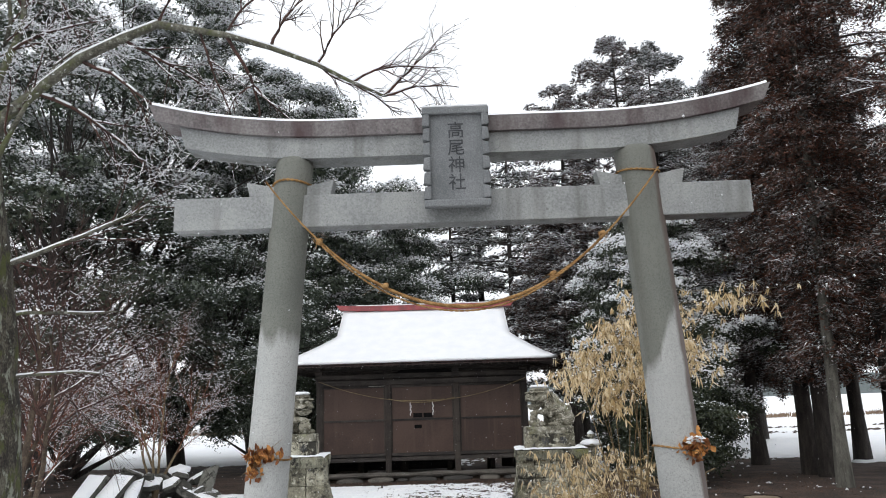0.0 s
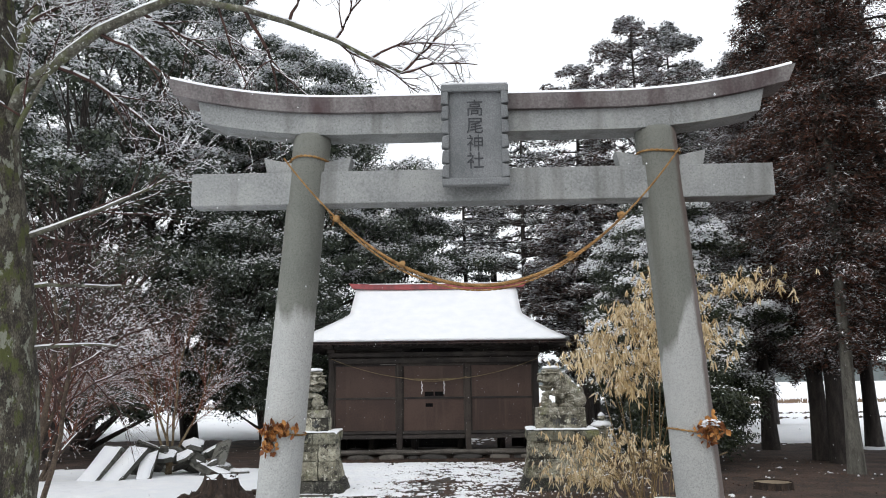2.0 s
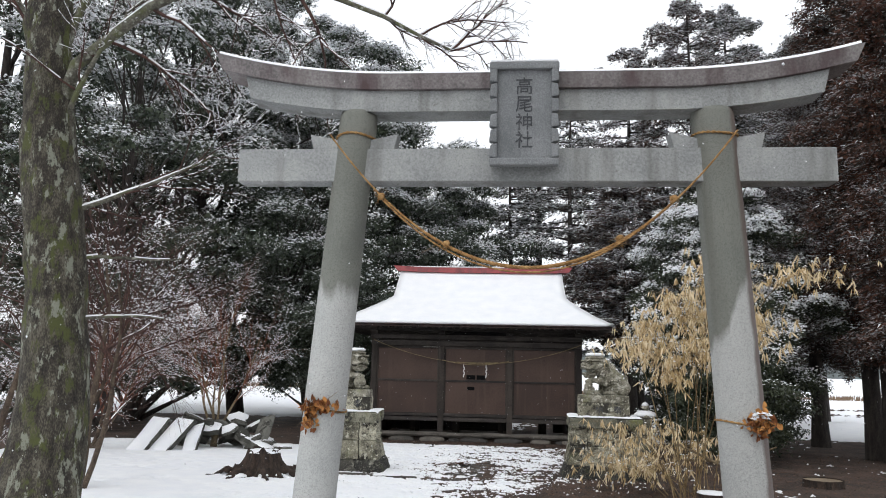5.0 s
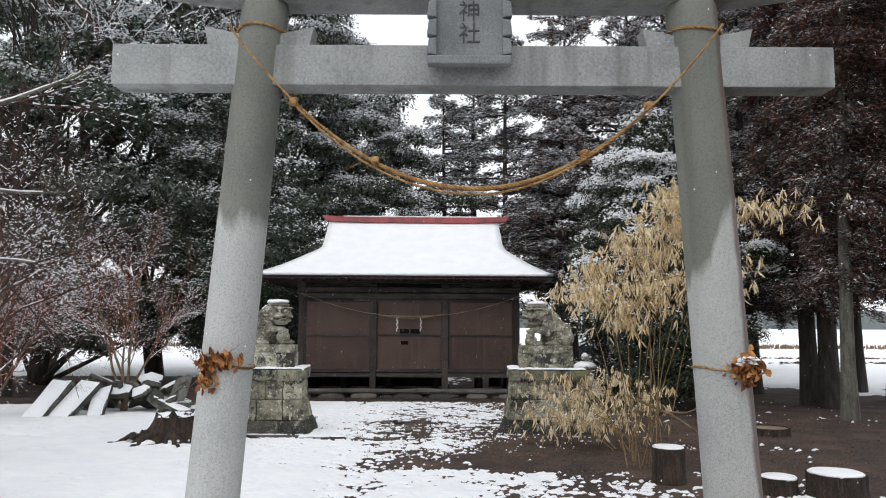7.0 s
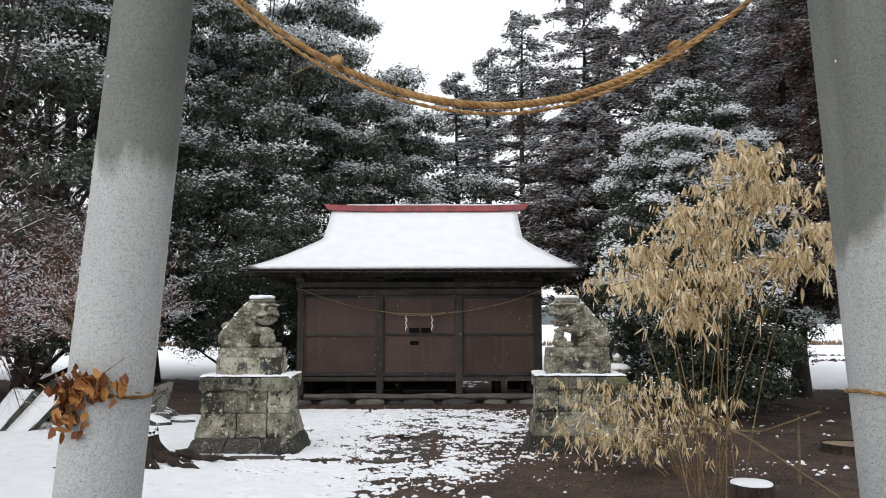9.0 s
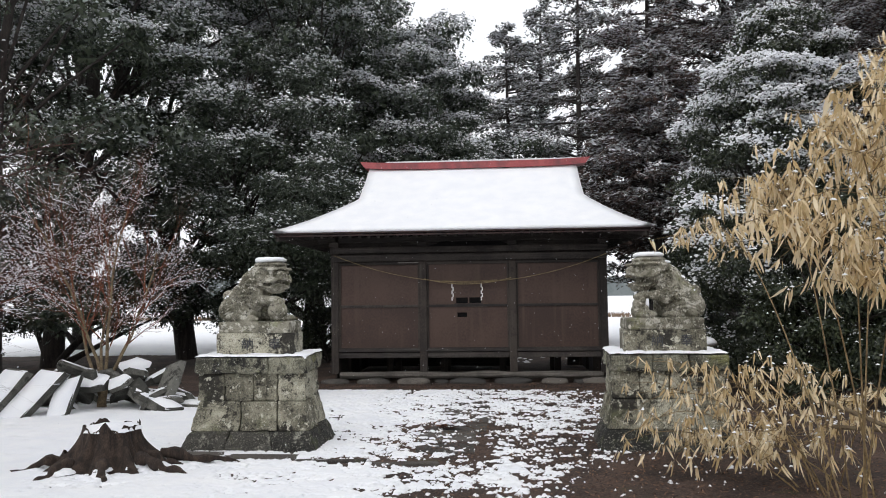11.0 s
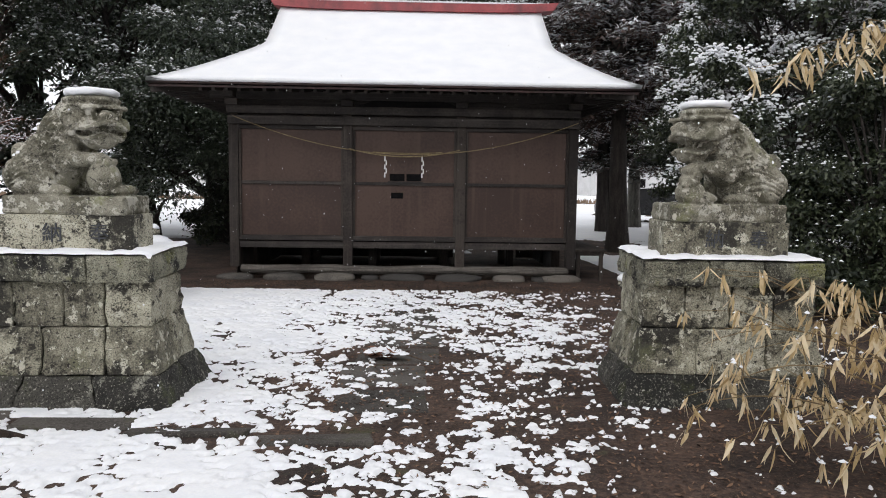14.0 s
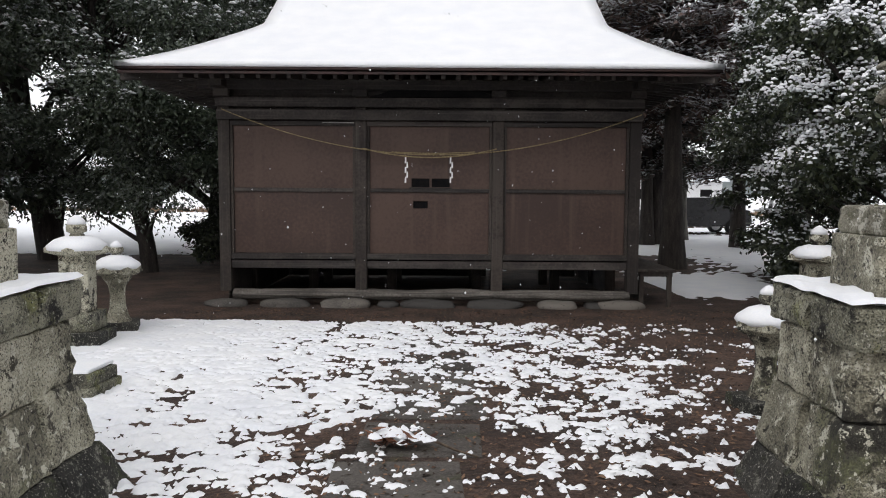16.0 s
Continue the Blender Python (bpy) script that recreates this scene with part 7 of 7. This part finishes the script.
bamboo((2.95, 9.75), ((0, 0, (2.15, 9.2, 2.1), 1.28, 40), (0.05, 0.05, (2.75, 9.7, 2.75), 1.18, 50), (0.05, -0.05, (3.3, 8.5, 2.2), 1.32, 44), (0.1, 0, (3.1, 8.6, 3.05), 1.2, 40), (0.0, -0.05, (3.45, 8.1, 2.35), 1.3, 30),
                      (-0.05, 0.1, (2.48, 12.2, 2.2), 1.32, 17), (0.1, 0.0, (4.25, 8.6, 2.95), 1.25, 34), (0.1, 0.1, (3.7, 10.6, 3.45), 1.1, 44), (0.0, 0.1, (2.5, 10.3, 2.4), 1.25, 46), (0.08, 0.05, (3.4, 9.2, 2.9), 1.2, 44),
                      (0.05, 0.1, (3.3, 10.1, 2.6), 1.25, 40), (0.0, 0.05, (2.6, 9.2, 1.75), 1.5, 40), (0.1, 0.1, (2.95, 9.3, 2.0), 1.5, 36)), 51,
       "clump of dry straw-coloured bamboo with hanging leaves", 0.95, 0.42)
bamboo((3.05, 11.0), ((0, 0, (1.75, 11.9, 0.40), 2.0, 14), (0.05, 0, (1.95, 12.2, 0.70), 1.7, 15), (-0.05, 0.05, (2.3, 12.1, 0.95), 1.4, 15), (0.1, 0, (2.1, 11.5, 0.4), 2.0, 15), (0.1, 0.1, (2.5, 11.7, 0.8), 1.6, 16),
                      (0.0, 0.1, (2.8, 12.0, 0.85), 1.5, 16), (0.15, 0, (3.15, 11.6, 1.0), 1.4, 15), (0.0, 0.0, (2.6, 11.0, 0.5), 2.0, 15), (0.1, 0.0, (3.3, 10.7, 0.7), 1.9, 14), (0.2, 0.1, (3.6, 10.6, 0.75), 1.8, 12),
                      (0.0, 0.1, (2.2, 11.9, 0.35), 2.1, 14), (0.05, 0.1, (1.9, 11.7, 0.6), 1.7, 14), (0.1, 0.1, (2.9, 11.3, 0.45), 2.0, 15), (0.1, 0.2, (3.4, 11.9, 0.8), 1.5, 12), (-0.1, -0.2, (2.4, 10.4, 0.5), 2.0, 12)), 52,
       "low arching dry bamboo drooping in front of the pedestal", 0.9)
# broken pale sticks beside the bamboo
for k, pts in enumerate((((3.0, 10.6, 0.95), (3.5, 10.3, 0.72), (4.0, 9.9, 0.35), (4.2, 9.7, 0.2)), ((3.2, 11.0, 0.7), (3.7, 10.4, 0.75), (4.1, 10.0, 1.0)), ((4.15, 10.6, 0.15), (4.17, 10.6, 0.9)))):
    tagged(tube_part("broken_stick", [(np.array(pts), np.linspace(0.018, 0.010, len(pts)))], M["stem"], None, 7), "broken pale stick leaning in the bamboo", "stick", "broken sticks")

# snowy dead sprig and sticks on the path
sprig = thing("fallen_sprig", (-0.05, 14.1, 0.13), "fallen brown cedar sprig half covered with snow", "sprig")
n = 90
c = np.stack([rng.normal(-0.05, 0.07, n), rng.normal(14.1, 0.05, n), 0.15 + np.abs(rng.normal(0, 0.03, n))], -1)
d = rng.normal(0, 1, (n, 3)) * (1, 1, 0.4)
v, f = cards(c, d, np.cross(d, rng.normal(0, 1, (n, 3))), 0.09, 0.022)
fast_mesh("needles", v, f, M["sprig"], sprig)
tube_part("stalk", [(np.array([(-0.05, 14.1, 0.17), (0.12, 14.06, 0.19), (0.28, 13.98, 0.15), (0.40, 13.9, 0.14)]), [0.010, 0.009, 0.007, 0.004])], M["brown_stem"], sprig, 6)
c = np.concatenate([np.stack([rng.normal(-0.04, 0.06, 40), rng.normal(14.1, 0.03, 40), 0.19 + rng.normal(0, 0.014, 40)], -1), np.stack([np.linspace(0.04, 0.16, 5), np.linspace(14.08, 14.04, 5), np.full(5, 0.185)], -1)])
v, f = lumps(c, rng.uniform(0.022, 0.046, len(c)), 0.6)
fast_mesh("snow", v, f, M["leaf_snow"], sprig, True)


# ---- far things past the hall and through the trees ----
def far_house(x, y, w, d, h, rise, yaw, label):
    P = pose(x, y, -0.12, 0, 0, yaw)
    t = thing("farmhouse", (x, y, -0.12), label, "house", "far houses", yaw=yaw)
    part("wall", box(-w / 2, w / 2, -d / 2, d / 2, 0, h, 0.02, m=P), M["far_wall"], t)
    for s in (-1, 1):
        bm = prism([(-w / 2 - 0.5, s * 0.0, h + rise), (w / 2 + 0.5, s * 0.0, h + rise), (w / 2 + 0.5, s * (d / 2 + 0.6), h - 0.1), (-w / 2 - 0.5, s * (d / 2 + 0.6), h - 0.1)],
                   [(-w / 2 - 0.5, 0, h + rise + 0.2), (w / 2 + 0.5, 0, h + rise + 0.2), (w / 2 + 0.5, s * (d / 2 + 0.6), h + 0.1), (-w / 2 - 0.5, s * (d / 2 + 0.6), h + 0.1)])
        bm.transform(P)
        part("roof", bm, M["snow"], t, "snow-covered roof slope")
    for k in range(3):
        xx = -w / 2 + w * (k + 0.5) / 3
        part("window", box(xx - 0.7, xx + 0.7, -d / 2 - 0.06, -d / 2 + 0.02, 0.9, 2.0, 0.02, m=P), M["black"], t)
    return t


far_house(24.5, 96.0, 12, 8, 3.0, 1.8, 12, "low pale farmhouse with snowy roof across the field")
far_house(-38.0, 150.0, 14, 9, 3.2, 2.0, -8, "distant farmhouse with snowy roof beyond the grove")

# dark car parked behind the trees
car = thing("parked_car", (10.2, 40.1, -0.12), "dark car parked behind the trees, mostly hidden", "car", yaw=80)
P = pose(10.2, 40.1, -0.12, 0, 0, 5)
prof = [(-2.1, 0.3), (-2.15, 0.75), (-1.9, 0.95), (-1.3, 1.05), (-0.75, 1.45), (0.85, 1.5), (1.5, 1.1), (2.1, 0.95), (2.15, 0.35)]
bm = bmesh.new()
a = [bm.verts.new((x, -0.82, z)) for x, z in prof]
b = [bm.verts.new((x, 0.82, z)) for x, z in prof]
bm.faces.new(a)
bm.faces.new(b[::-1])
for i in range(len(prof)):
    bm.faces.new((a[i], a[(i + 1) % len(prof)], b[(i + 1) % len(prof)], b[i]))
bmesh.ops.bevel(bm, geom=bm.edges[:], offset=0.06, segments=2, affect="EDGES")
bm.transform(P)
part("body", bm, M["car_paint"], car)
for x in (-1.35, 1.35):
    for y in (-0.80, 0.80):
        W = P @ pose(x, y, 0.31, 90, 0, 0)
        bm = lathe([(-0.10, 0.26), (-0.09, 0.31), (0.09, 0.31), (0.10, 0.26)], 28)
        bm.transform(W)
        wheel = part("wheel", bm, M["tyre"], car, smooth=True)
        bm = lathe([(-0.105, 0.20), (-0.11, 0.19), (0.11, 0.19), (0.105, 0.20)], 20)
        bm.transform(W)
        part("rim", bm, M["rim"], wheel)

# ---- falling snow ----
g = np.random.default_rng(5)
n = 2600
fx, fy = g.uniform(-6, 6, n), g.uniform(2.0, 19.0, n)
fz = g.uniform(0.3, 5.5, n) + gz(fx, fy)
away = (np.abs(fx - 0.4) > 0.9) | (fy > 12.5)
c = np.stack([fx, fy, fz], -1)[away]
o = np.array([(1, 0, 0), (-1, 0, 0), (0, 1, 0), (0, -1, 0), (0, 0, 1.3), (0, 0, -1.3)], float)
r = g.uniform(0.0025, 0.0052, len(c))
v = (c[:, None] + o[None] * r[:, None, None]).reshape(-1, 3)
tri = np.array([(0, 2, 4), (2, 1, 4), (1, 3, 4), (3, 0, 4), (2, 0, 5), (1, 2, 5), (3, 1, 5), (0, 3, 5)])
tagged(fast_mesh("falling_snow", v, (np.arange(len(c))[:, None, None] * 6 + tri[None]).reshape(-1, 3), M["leaf_snow"], smooth=True), "scattered small snowflakes falling through the air", "snowflakes", kind="stuff")
